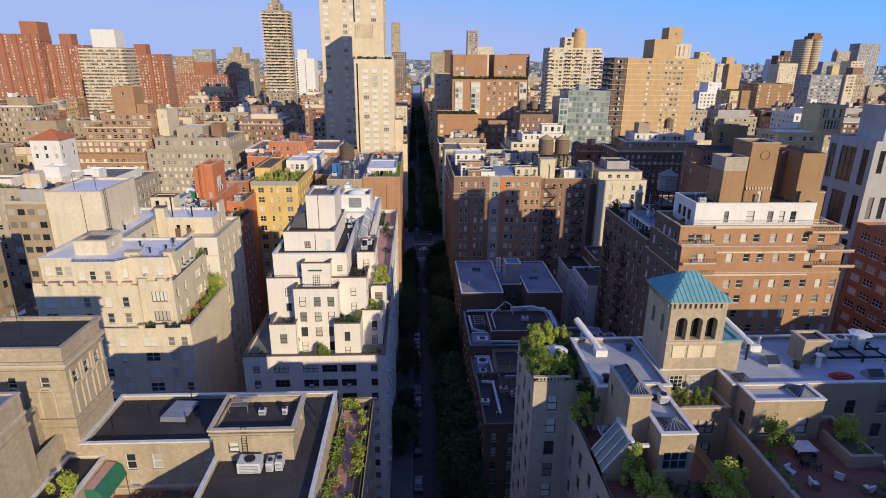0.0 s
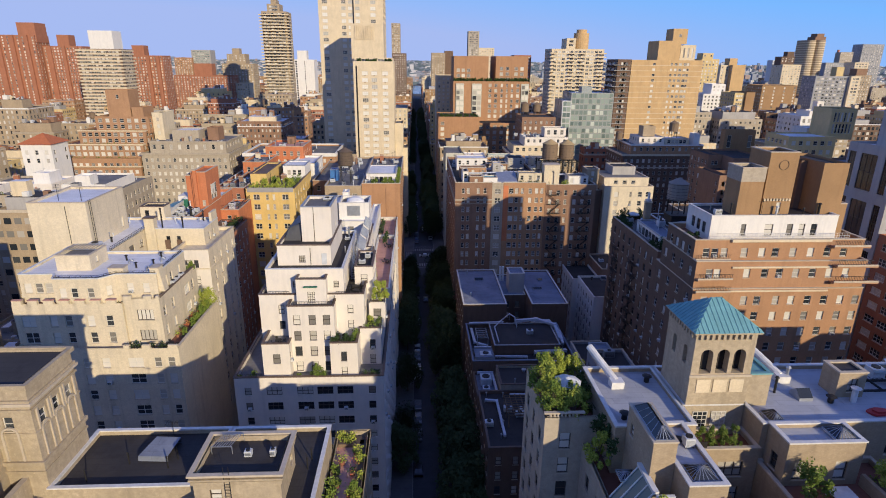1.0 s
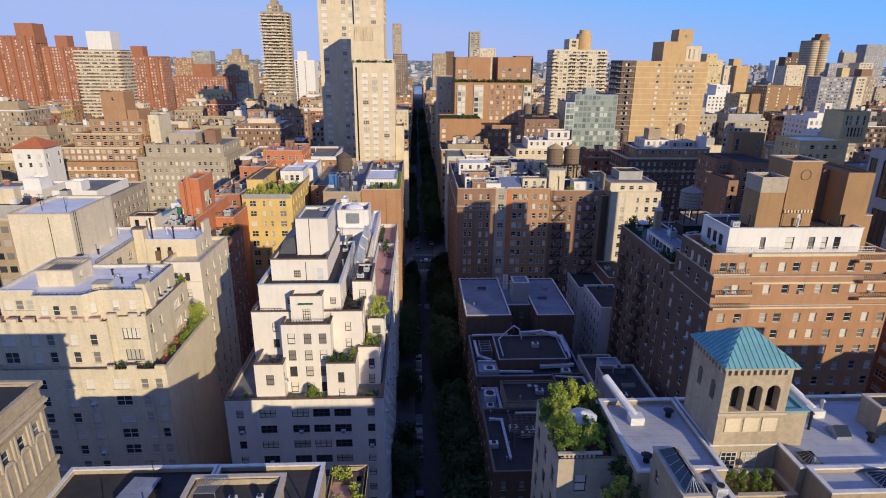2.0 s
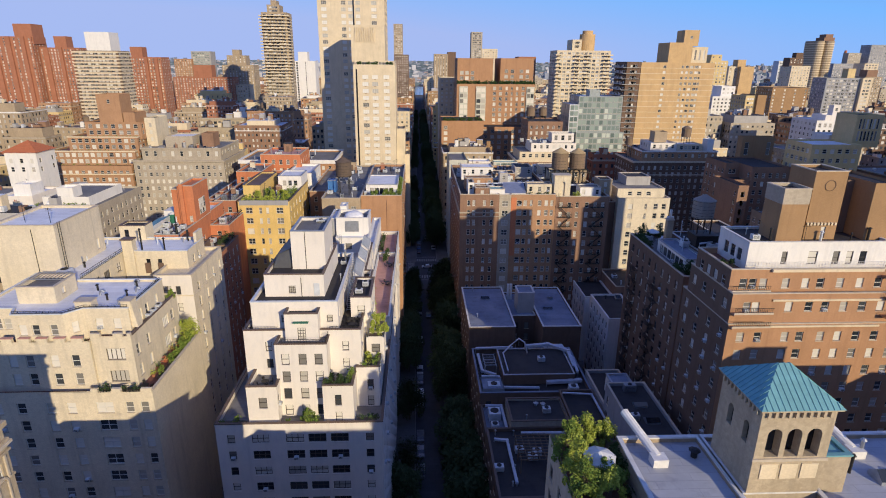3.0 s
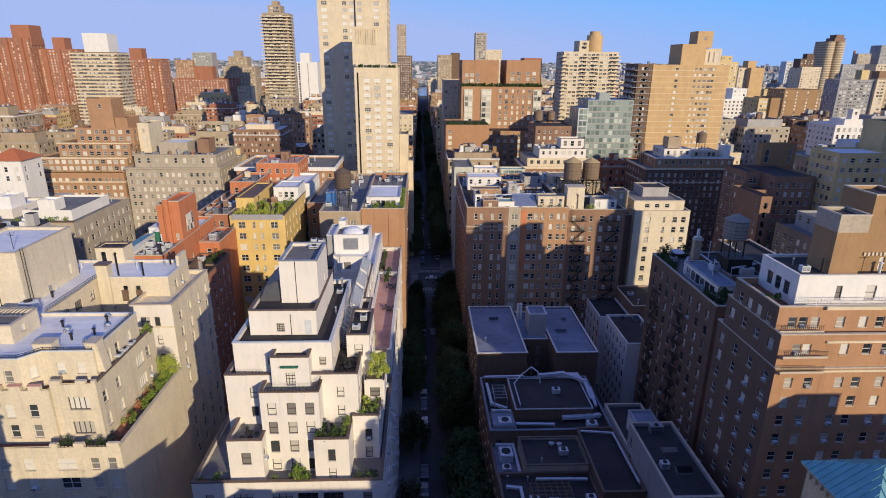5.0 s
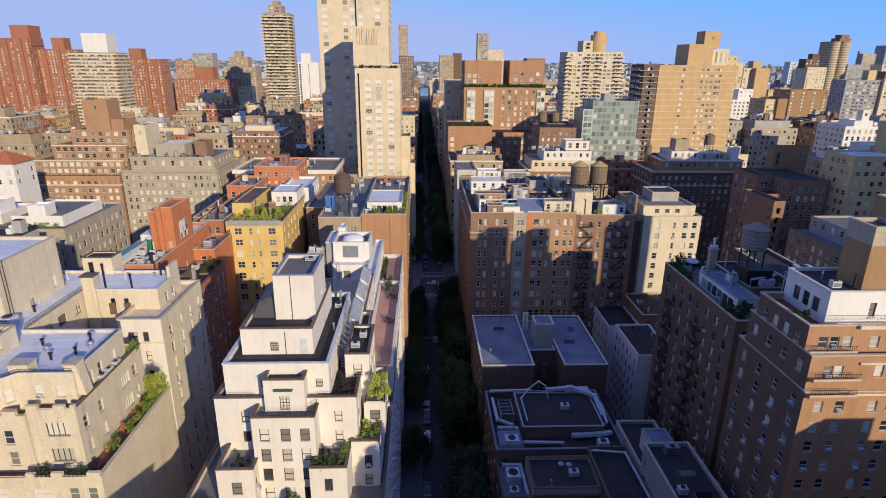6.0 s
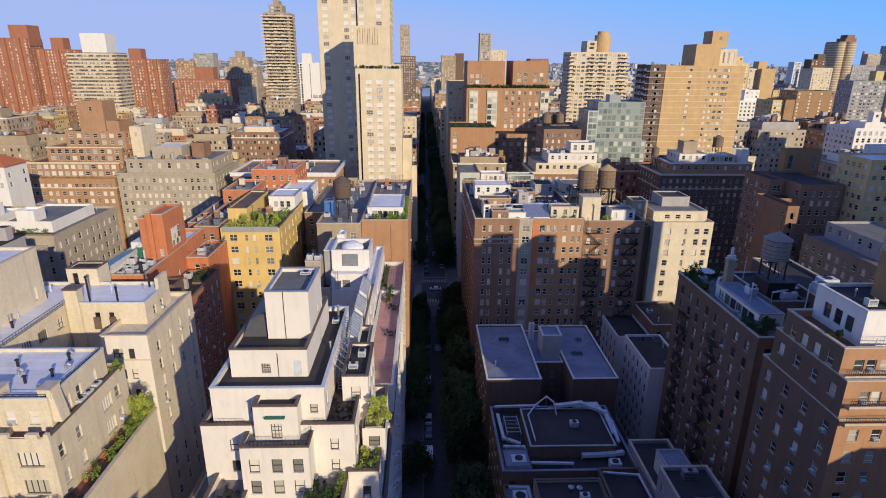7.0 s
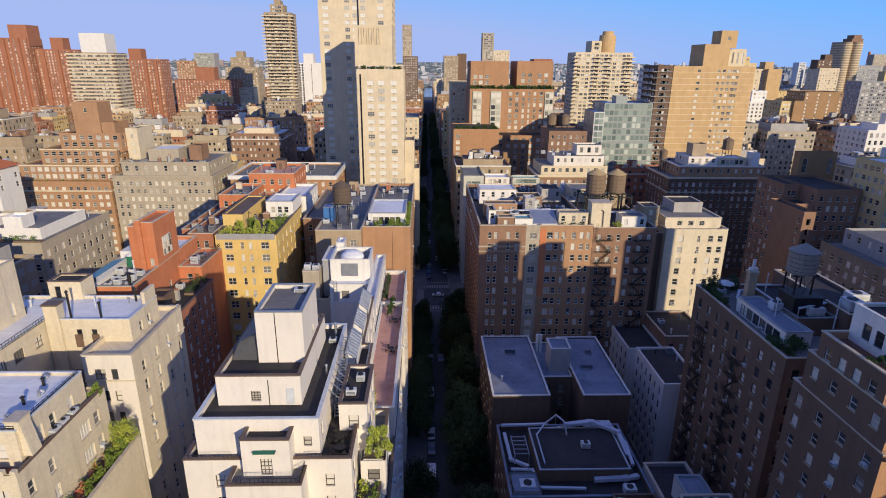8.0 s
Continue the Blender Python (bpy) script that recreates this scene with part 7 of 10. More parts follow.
def fire_escape_house():
    """The brick row across the block, and the cream house at its end."""
    S = dict(pitch=3.05, w=1.2, h=1.7, head=1.8, ac=0.08)
    b = Building("apartment_building", "brown brick corner apartment house with a grey cornice", (20, 205, 0))
    b.block(12.7, 24.6, 184.8, 236, 0.1, 49.6, BROWN, TAR, 0.9, COPING, f=dict(S, cols=[2.6, 4.2, 7.4, 9.6], rows=14, ws=[0.9, 0.9, 0.9, 0.9]), l=dict(S, n=14, objrows=4))
    b.band(12.7, 24.6, 184.8, 236, 43.8, 44.2, GREYSTONE, 0.25)
    b.band(12.7, 24.6, 184.8, 236, 42.6, 42.8, GREYSTONE, 0.15)
    b.done()
    c = Building("apartment_building", "red and brown brick apartment house with fire escapes", (45, 205, 0))
    c.block(24.65, 28.2, 184.9, 236, 0.1, 49.4, GREYSTONE, TAR, 0.8, COPING, f=dict(S, cols=[1.8], ws=[1.9], styles=["pair"]))
    c.block(28.25, 42.0, 185.1, 236, 0.1, 49.5, RUSSET, TAR, 0.8, COPING, f=dict(S, cols=[2.6, 4.4, 6.2, 8.8, 10.9, 12.6], ws=[1.5, 1.1, 0.8, 1.1, 1.1, 0.9]))
    c.block(42.05, 58.5, 185.0, 236, 0.1, 48.9, BROWN, TAR, 0.8, COPING, f=dict(S, cols=[1.6, 4.2, 6.6, 9.6, 12.2, 14.6], ws=[1.1, 1.1, 0.9, 1.1, 1.1, 1.0]))
    m = Mesh()
    m.box(28.3, 29.9, 184.99, 185.095, 30.0, 48.6, REDPAINT)
    c.piece("painted_pier", m, "bright red painted brick pier")
    c.block(58.6, 62.3, 190, 236, 0.1, 46.0, UMBER, TAR, 0.5, COPING)
    c.done()
    fire_escape("f", 184.95, 43.0, 47.0, 6.0, 3.05, 14)
    fire_escape("f", 184.95, 52.6, 57.0, 6.0, 3.05, 14)
    d = Building("apartment_building", "tall cream brick house with plain end wall", (70, 205, 0))
    d.block(62.4, 79.0, 188.2, 214, 0.1, 47.6, CREAM, GREYROOF, 0.5, COPING, f=dict(S, cols=[4.2, 9.0, 12.2, 14.8], ws=[1.4, 0.7, 1.3, 1.3], rows=14))
    d.block(63.0, 78.2, 191.0, 204, 46.8, 50.0, CREAM, GREYROOF, 0.3, COPING, f=dict(S, cols=[4, 7, 10], rows=1, head=0.9, w=1.4, h=1.2))
    d.block(68, 76, 198, 206, 49, 52.4, GREYWALL, TAR, 0.2, COPING)
    d.done()
    # white arched bulkhead on the roof edge
    e = Building("roof_bulkhead", "cream rendered bulkhead with a tall arched opening", (44.5, 188, 48.3), category="bulkhead")
    m = Mesh()
    arch_face(m, 41.6, 46.6, 186.6, 48.0, 54.9, [(44.1, 0.8, 48.6, 52.4)], CREAM, 0.5)
    m.box(41.6, 46.6, 187.11, 190.4, 48.0, 54.9, CREAM)
    m.box(41.6, 41.75, 186.62, 187.1, 48.0, 54.9, CREAM)
    m.box(46.45, 46.6, 186.62, 187.1, 48.0, 54.9, CREAM)
    m.box(41.4, 46.8, 186.4, 190.6, 54.9, 55.15, COPING)
    e.piece("wall", m)
    e.done()
    # roof clutter
    water_tank(46.4, 201.0, 48.1, 2.6, 5.4, 6.4, WOOD, plain("tank_roof_tan", (0.45, 0.33, 0.16), 0.8), "large wooden water tank with a tan conical roof")
    water_tank(52.4, 202.0, 48.1, 2.5, 5.2, 6.4, WOOD, MATS["tank_roof_tan"], "large wooden water tank with a tan conical roof")
    rng = random.Random(77)
    for i in range(46):
        x, y = rng.uniform(14, 60), rng.uniform(187.5, 233)
        if abs(x - 49.2) < 8 and abs(y - 201.5) < 6 or 41 < x < 47 and y < 191:
            continue
        z = 48.7 if x < 28 else (48.7 if x < 42 else 48.1)
        k = rng.random()
        if k < 0.35:
            ac_unit(x, y, z, rng.uniform(1.0, 2.6), rng.uniform(1.0, 2.2), rng.uniform(0.9, 2.0))
        elif k < 0.75:
            vent_pipe(x, y, z, rng.uniform(0.8, 2.4), rng.uniform(0.08, 0.25), rng.choice((METAL, PALEMETAL, IRON)))
        else:
            antenna(x, y, z, rng.uniform(2.5, 5.0))
    for i, (x0, x1, y0, y1, z0, z1, wl_, rf) in enumerate((
            (15.4, 17.2, 189.0, 195.0, 48.6, 52.4, WHITEWALL, TAR), (17.4, 21.6, 186.2, 189.6, 48.6, 51.3, BROWN, BROWNROOF),
            (21.8, 26.4, 186.2, 190.5, 48.6, 50.9, WHITEWALL, COPPER), (33.4, 41.0, 187.2, 191.0, 48.6, 52.2, CREAM, GREYROOF),
            (15.0, 24.0, 197, 201, 48.6, 52.2, RUSSET, BROWNROOF), (26.5, 29.2, 199, 203, 48.6, 53.4, GREYWALL, SILVER),
            (25.5, 33, 208, 214, 48.6, 51.6, BROWN, TAR), (34, 40, 214, 222, 48.6, 52.6, GREYWALL, TAR), (15, 26, 212, 220, 48.6, 52.9, WHITEWALL, SILVER),
            (50.0, 56.5, 187.6, 192.5, 48.0, 51.2, WHITEWALL, GREYROOF), (57.0, 61.2, 191.5, 197.0, 45.5, 52.8, BUFF, TAR), (50.5, 58.0, 209, 216, 48.0, 52.6, BUFF, GREYROOF), (44, 52, 217, 226, 48.0, 52.0, CREAM, GREYROOF))):
        h = Building("roof_bulkhead", "small rooftop hut with a flat roof", ((x0 + x1) / 2, (y0 + y1) / 2, z0), category="bulkhead", group="rooftop huts")
        h.block(x0, x1, y0, y1, z0, z1, wl_, rf, 0.15, COPING, f=dict(S, n=max(1, int((x1 - x0) / 2.4)), rows=1, head=0.7, w=1.0, h=1.5, margin=0.6, low=0.2))
        h.done()
    # lean-to metal roof, glass canopy and steel dunnage under the tanks
    m = Mesh()
    m.face([(26.5, 186.4, 49.6), (33.0, 186.4, 49.6), (33.0, 192.0, 51.8), (26.5, 192.0, 51.8)], METAL)
    m.face([(33.0, 186.4, 49.6), (33.0, 186.4, 48.7), (33.0, 192.0, 48.7), (33.0, 192.0, 51.8)], WHITEWALL)
    m.face([(26.5, 186.4, 48.7), (33.0, 186.4, 48.7), (33.0, 186.4, 49.6), (26.5, 186.4, 49.6)], WHITEWALL)
    m.face([(26.5, 192.0, 48.7), (26.5, 186.4, 48.7), (26.5, 186.4, 49.6), (26.5, 192.0, 51.8)], WHITEWALL)
    m.face([(33.0, 192.0, 48.7), (26.5, 192.0, 48.7), (26.5, 192.0, 51.8), (33.0, 192.0, 51.8)], WHITEWALL)
    solid("lean_to", m, "lean-to roof room with a sloping sheet metal roof", "shed")
    dun = thing("tank_platform", "dark steel dunnage platform under the water tanks", "frame", (49.0, 201, 48.1))
    for x in (42.8, 45.8, 49.0, 52.2, 55.6):
        for y in (197.6, 205.4):
            m = Mesh()
            m.box(x - 0.14, x + 0.14, y - 0.14, y + 0.14, 48.05, 54.2, IRON)
            part("post", m, dun)
        m = Mesh()
        m.beam((x, 197.2, 54.35), (x, 205.8, 54.35), 0.2, 0.3, IRON)
        part("beam", m, dun)
    for y in (197.6, 201.5, 205.4):
        m = Mesh()
        m.beam((42.4, y, 54.05), (56.0, y, 54.05), 0.2, 0.3, IRON)
        part("beam", m, dun)
    for x in (42.8, 49.0, 52.2):
        m = Mesh()
        m.beam((x, 197.6, 48.4), (x + 3.1, 197.6, 53.8), 0.08, 0.08, IRON)
        part("brace", m, dun)
    for i, (x0, x1, y, z, h) in enumerate(((18.0, 33.0, 196.2, 50.6, 0.5), (24.0, 38.5, 194.0, 51.2, 0.4), (15.5, 30.0, 205.0, 50.2, 0.6), (49.0, 58.0, 197.0, 50.0, 0.6))):
        duct_run("pale roof pipe run on short stands", [(x0, y, z), ((x0 + x1) / 2, y + 0.3, z), (x1, y, z + 0.4)], h)
    for x, y, w, d, h in ((29.6, 205.6, 2.6, 3.4, 2.8), (31.6, 196.4, 4.6, 1.6, 1.8), (19.4, 192.4, 3.2, 2.0, 1.4), (22.8, 194.6, 2.2, 1.6, 1.8)):
        ac_unit(x, y, 48.7, w, d, h, "large rooftop ventilation unit")
    hedge("roof_garden_shrubs", 47.2, 49.8, 186.6, 188.6, 48.1, 1.6, "yellow-green shrubs beside a bulkhead", LEAFYELLOW, 40)
    hedge("roof_garden_shrubs", 33.6, 40.6, 186.2, 187.0, 48.7, 1.0, "dark shrubs in planters along a roof edge", LEAFDARK, 40)
    ladder = thing("fire_ladder", "black iron gooseneck ladder", "ladder", (43.5, 184.8, 46))
    m = Mesh()
    for x in (42.6, 43.1):
        m.rod((x, 184.75, 45.5), (x, 184.75, 50.2), 0.03, IRON, 5)
    for i in range(14):
        m.rod((42.6, 184.75, 45.8 + 0.3 * i), (43.1, 184.75, 45.8 + 0.3 * i), 0.02, IRON, 4)
    part("ladder", m, ladder)


fire_escape_house()


# ---- left side, the rest of the block ----
def left_block():
    S = dict(pitch=3.05, w=1.15, h=1.7, head=1.8, ac=0.08)
    b = Building("apartment_building", "white painted house with a vaulted white penthouse", (-13, 155, 0))
    b.block(-21.2, -5.65, 156.9, 176, 0.1, 40.6, LIMEWHITE, TILES, 0.9, WHITECOPE, r=dict(S, n=9, objrows=6))
    b.block(-10.4, -5.65, 118.2, 156.85, 34, 40.6, LIMEWHITE, TILES, 0.9, WHITECOPE, r=dict(S, n=7, objrows=2))
    b.block(-27.4, -21.3, 157, 170, 0.1, 41.2, GREYSTONE, TAR, 0.6, COPING)
    b.block(-26.8, -23.4, 158, 162, 40.4, 47.2, GREYSTONE, GREYROOF, 0.3, COPING)
    # Pale wall painted blue-grey to hold the shadow lying on it.
    b.block(-23.0, -21.25, 160.5, 170, 40.4, 48.8, SLATE, SILVER, 0.3, WHITECOPE)
    b.block(-21.1, -12.9, 157.0, 168, 39, 44.6, WHITEWALL, SILVER, 0.15, WHITECOPE, f=dict(S, cols=[3.2], rows=2, head=1.4, w=1.6, h=1.7, frame=FRAMEDARK, low=0.2))
    b.block(-21.2, -12.9, 159.5, 168, 43, 49.2, WHITEWALL, GREYROOF, 0.9, WHITECOPE)
    b.block(-12.85, -10.7, 142.2, 175, 34, 45.0, WHITEWALL, SILVER, 0.5, WHITECOPE, r=dict(S, n=8, rows=2))
    b.block(-21.1, -19.4, 168.1, 172, 39, 50.2, WHITEWALL, SILVER, 0.2, WHITECOPE)
    m = Mesh()
    for x in (-20.2, -19.6):
        m.rod((x, 156.85, 40.6), (x, 156.85, 45.4), 0.05, METAL, 5)
    for i in range(14):
        m.rod((-20.2, 156.85, 41.2 + i * 0.34), (-19.6, 156.85, 41.2 + i * 0.34), 0.03, METAL, 4)
    b.piece("ladder", m, "galvanised wall ladder")
    m = Mesh()
    m.rod((-14.1, 156.9, 40.8), (-14.1, 156.9, 44.9), 0.06, METAL, 5)
    b.piece("downpipe", m)
    m = Mesh()
    m.box(-18.9, -15.4, 159.35, 159.49, 45.6, 48.4, METAL)
    b.piece("louvre", m, "large grey louvre in the penthouse front")
    m = Mesh()
    ring = [(-17.0 + 2.6 * math.cos(2 * math.pi * i / 20), 163.6 + 2.6 * math.sin(2 * math.pi * i / 20)) for i in range(20)]
    for i in range(20):
        for k in range(3):
            def q(p, j):
                c = math.cos(j * math.pi / 6)
                return (-17.0 + (p[0] + 17.0) * c, 163.6 + (p[1] - 163.6) * c, 48.4 + 1.7 * math.sin(j * math.pi / 6))
            m.face([q(ring[i], k), q(ring[(i + 1) % 20], k), q(ring[(i + 1) % 20], k + 1), q(ring[i], k + 1)], SILVER)
    b.piece("dome", m, "low silver dome on the penthouse roof")
    b.done()
    ac_unit(-26.0, 160, 46.9, 1.3, 1.6, 1.3)
    ac_unit(-24.3, 160, 46.9, 1.3, 1.6, 1.1)
    for y in (137.0, 149.0):
        patio_set(-7.2, y, 39.75)
    for y in (152.5, 155, 158):
        plant("terrace_plant", -8.2, y, 39.75, 1.8, 0.9, 400, LEAFDARK, "bushy dark plant on a tiled terrace", "plant", seed=int(y))
    railing([(-5.9, 143), (-5.9, 175.5)], 40.6, 0.9)
    hedge("terrace_shrubs", -10.3, -9.3, 160, 174, 39.75, 1.2, "green shrubs along a tiled terrace", LEAFDARK, 35)

    c = Building("apartment_building", "orange brick house with a blank side wall and roof garden", (-11, 205, 0))
    c.block(-16.9, -4.9, 182.6, 236, 0.1, 49.8, ORANGE, GREYROOF, 0.8, COPING, r=dict(S, n=13, objrows=4), f=dict(S, cols=[9.0], rows=1, head=40))
    c.block(-15.8, -6.3, 187.5, 203, 48, 52.0, WHITEWALL, SILVER, 0.2, METAL, f=dict(S, n=5, rows=1, head=1.0, w=1.2, h=1.9, frame=FRAMEDARK))
    m = Mesh()
    m.rod((-9.4, 182.52, 20), (-9.4, 182.52, 48.5), 0.07, BROWN, 5)
    c.piece("downpipe", m)
    c.done()
    d = Building("apartment_building", "grey-brown stone house with a pale cornice", (-22, 205, 0))
    d.block(-28.2, -17.0, 180.8, 236, 0.1, 49.4, BUFF, GREYROOF, 0.5, COPING, f=dict(S, cols=[6.6, 9.2], ws=[1.8, 1.6], styles=["pair", "pair"], head=2.4))
    d.block(-27.8, -25.4, 191, 195, 48, 52.5, BLUEPAINT, SILVER, 0.2, METAL)
    d.done()
    water_tank(-22.4, 188.6, 48.9, 2.3, 4.4, 5.6, plain("dark_cedar", (0.13, 0.095, 0.07), 0.9), MATS["dark_cedar"], "dark weathered wooden water tank with a conical roof")
    hedge("roof_garden_shrubs", -6.2, -5.2, 183.5, 205, 49.0, 2.2, "tall green shrubs along a roof edge", LEAF, 45)
    for i, (x, y) in enumerate(((-13.0, 184.2), (-9.6, 184.2), (-8.0, 184.6), (-5.8, 189))):
        plant("roof_garden_tree", x, y, 49.0, 2.4, 1.1, 700, LEAF, "small green tree on a roof garden", seed=70 + i)
    rng = random.Random(5)
    for i in range(26):
        x, y = rng.uniform(-27, -7), rng.uniform(187, 230)
        (ac_unit if rng.random() < 0.5 else vent_pipe)(x, y, 49.0 if x > -17 else 48.9)

    e = Building("apartment_building", "yellow painted brick house with a roof garden", (-43, 195, 0))
    e.block(-51.0, -36.6, 176.2, 205, 0.1, 49.6, YELLOW, BROWNROOF, 0.9, DARKCOPE, f=dict(S, cols=[3.0, 6.2, 8.2, 11.6], ws=[1.9, 0.8, 0.8, 1.9], styles=["pair", "sash", "sash", "pair"], frame=FRAMEWHITE), r=dict(S, n=7), l=dict(S, n=5))
    e.block(-51.5, -46.5, 184, 205, 0.1, 52.6, YELLOW, BROWNROOF, 0.4, DARKCOPE)
    e.block(-44, -36.8, 196, 206, 48, 53.0, WHITEWALL, SILVER, 0.3, METAL, f=dict(S, n=3, rows=1, head=1.4))
    e.done()
    hedge("roof_garden_shrubs", -50, -38, 177.0, 180, 48.7, 2.0, "lush yellow-green shrubs filling a roof garden", LEAFYELLOW, 34)
    hedge("roof_garden_shrubs", -40, -37.4, 180, 194, 48.7, 2.2, "lush green shrubs along a roof edge", LEAF, 20)
    m = Mesh()
    m.box(-50.6, -36.9, 176.02, 176.19, 48.5, 49.9, SLATE)
    solid("planter_wall", m, "grey planter wall along a roof front", "planter")
    for i in range(5):
        plant("roof_garden_tree", -46.5 + 2.0 * i, 181.5 + (i % 2) * 3.0, 48.7, 3.0, 1.1, 900, LEAF if i % 4 == 1 else LEAFYELLOW, "small leafy tree on a roof garden", seed=80 + i)

    f = Building("apartment_building", "deep red painted house with a tall red chimney block", (-56, 175, 0))
    f.block(-65.0, -54.5, 143.6, 164.5, 0.1, 49.6, REDPAINT, GREYROOF, 0.7, COPING, f=dict(S, n=4, objrows=3), r=dict(S, cols=[3.0, 9.0, 15.0], objrows=3, head=4.5))
    f.block(-58.2, -54.48, 154.6, 164.6, 48.5, 58.6, REDPAINT, REDPAINT, 0.5, COPING, f=dict(S, cols=[2.6], rows=1, head=7.4, w=0.8, h=1.5, low=0.2))
    f.block(-59.9, -58.25, 155.4, 164.4, 48.5, 57.6, REDPAINT, TAR, 0.3, COPING)
    f.block(-57.6, -56.7, 154.0, 154.58, 48.5, 59.2, REDPAINT, TAR, 0.1, COPING, thick=0.15)
    f.block(-62.5, -54.49, 164.7, 174.4, 0.1, 49.9, REDPAINT, SILVER, 0.8, COPING)
    f.block(-54.45, -49.6, 163.0, 175.8, 0.1, 46.4, REDPAINT, TILES, 0.6, COPING, f=dict(S, cols=[2.2], rows=1, head=1.6))
    m = Mesh()
    m.box(-54.47, -54.40, 157.4, 161.4, 50.8, 54.8, FRAMEWHITE)
    for i in range(4):
        for k in range(3):
            m.box(-54.41, -54.37, 157.5 + i * 0.97, 158.37 + i * 0.97, 50.92 + k * 1.28, 52.1 + k * 1.28, PALEGLASS)
    f.piece("studio_window", m, "large white studio window with many panes")
    m = Mesh()
    for z in (47.2, 47.7):
        m.box(-49.8, -49.72, 163.2, 175.6, z, z + 0.06, IRON)
        m.box(-54.3, -49.72, 163.12, 163.2, z, z + 0.06, IRON)
    for i in range(24):
        m.box(-49.79, -49.73, 163.3 + i * 0.52, 163.34 + i * 0.52, 46.4, 47.7, IRON)
    f.piece("balcony_rail", m)
    f.done()
    k = Building("apartment_building", "dark red brick house in the shade with a black roof", (-51, 155, 0))
    k.block(-54.4, -47.4, 143.2, 162.8, 0.1, 43.6, REDBRICK, TAR, 0.6, DARKCOPE, r=dict(S, n=6), f=dict(S, n=2, objrows=3))
    k.block(-53.6, -50.2, 146.0, 150.4, 43, 46.4, UMBER, TAR, 0.3, DARKCOPE, f=dict(S, cols=[1.7], rows=1, head=0.9, low=0.2))
    k.done()
    hedge("roof_garden_shrubs", -50.5, -48.2, 155.0, 162.0, 43.1, 1.8, "dark shrubs on a shaded black roof", LEAFDARK, 30)
    for x, y in ((-51.8, 153.2), (-52.6, 158.6), (-49.2, 147.2)):
        ac_unit(x, y, 43.1, 1.5, 1.3, 1.2)
    shed = thing("roof_shed", "long turquoise glazed roof shed with a white gable wall", "shed", (-63, 150, 48.95))
    m = Mesh()
    m.box(-64.5, -61.6, 145.0, 156.8, 48.95, 49.9, WHITEWALL)
    part("wall", m, shed)
    for i in range(8):
        m = Mesh()
        m.face([(-64.7, 145.0 + i * 1.48, 49.95), (-61.4, 145.0 + i * 1.48, 50.9), (-61.4, 146.42 + i * 1.48, 50.9), (-64.7, 146.42 + i * 1.48, 49.95)], COPPER)
        m.face([(-61.4, 145.0 + i * 1.48, 50.9), (-61.4, 145.0 + i * 1.48, 49.9), (-61.4, 146.42 + i * 1.48, 49.9), (-61.4, 146.42 + i * 1.48, 50.9)], PALEMETAL)
        part("panel", m, shed)
    m = Mesh()
    m.box(-63.6, -60.4, 158.0, 162.4, 48.95, 51.6, WHITEWALL)
    solid("roof_hut", m, "small white roof hut beside a red tower", "hut")
    m = Mesh()
    m.rod((-60.9, 156.8, 48.95), (-60.9, 156.8, 51.2), 1.0, GREENCANVAS, 16)
    m.rod((-60.9, 156.8, 51.2), (-60.9, 156.8, 51.7), 1.05, WHITEPAINT, 16, 0.2)
    solid("roof_tank", m, "small dark green round roof tank with a white cap", "tank")
    rng = random.Random(77)
    for i in range(9):
        ac_unit(-60.2 + (i % 3) * 1.9 + rng.uniform(-0.35, 0.35), 146.0 + (i // 3) * 2.7 + rng.uniform(-0.4, 0.4), 48.95, rng.uniform(0.7, 1.5), rng.uniform(0.7, 1.4), rng.uniform(0.5, 1.6), "pale rooftop air conditioning unit on a red house")
    vent_pipe(-55.6, 145.2, 48.95, 2.6, 0.3, IRON)
    vent_pipe(-58.8, 153.4, 48.95, 2.2, 0.15, PALEMETAL)
    # red brick pile behind
    for i, (x0, x1, y0, y1, z1, wl_, rf) in enumerate((
            (-60, -51.6, 206, 222, 52.5, REDPAINT, GREYROOF), (-51.5, -44.0, 206.2, 220, 50.2, REDBRICK, BROWNROOF), (-43.9, -35.5, 207, 225, 51.8, WHITEWALL, SILVER),
            (-64.6, -60.1, 190, 230, 47.0, REDBRICK, GREYROOF), (-58, -52, 178, 204, 49.4, REDBRICK, BROWNROOF), (-56, -42, 222.2, 240, 55.6, REDPAINT, TILES),
            (-35.2, -28.6, 200, 240, 47.2, BROWN, GREYROOF))):
        h = Building("apartment_building", "red brick walk-up house with a flat roof", ((x0 + x1) / 2, (y0 + y1) / 2, 0), near=False, group="walk-up houses")
        h.block(x0, x1, y0, y1, 0.1, z1, wl_, rf, 0.7, COPING, f=dict(S, n=max(2, int((x1 - x0) / 2.6))), r=dict(S, n=5), l=dict(S, n=5))
        h.done()


left_block()


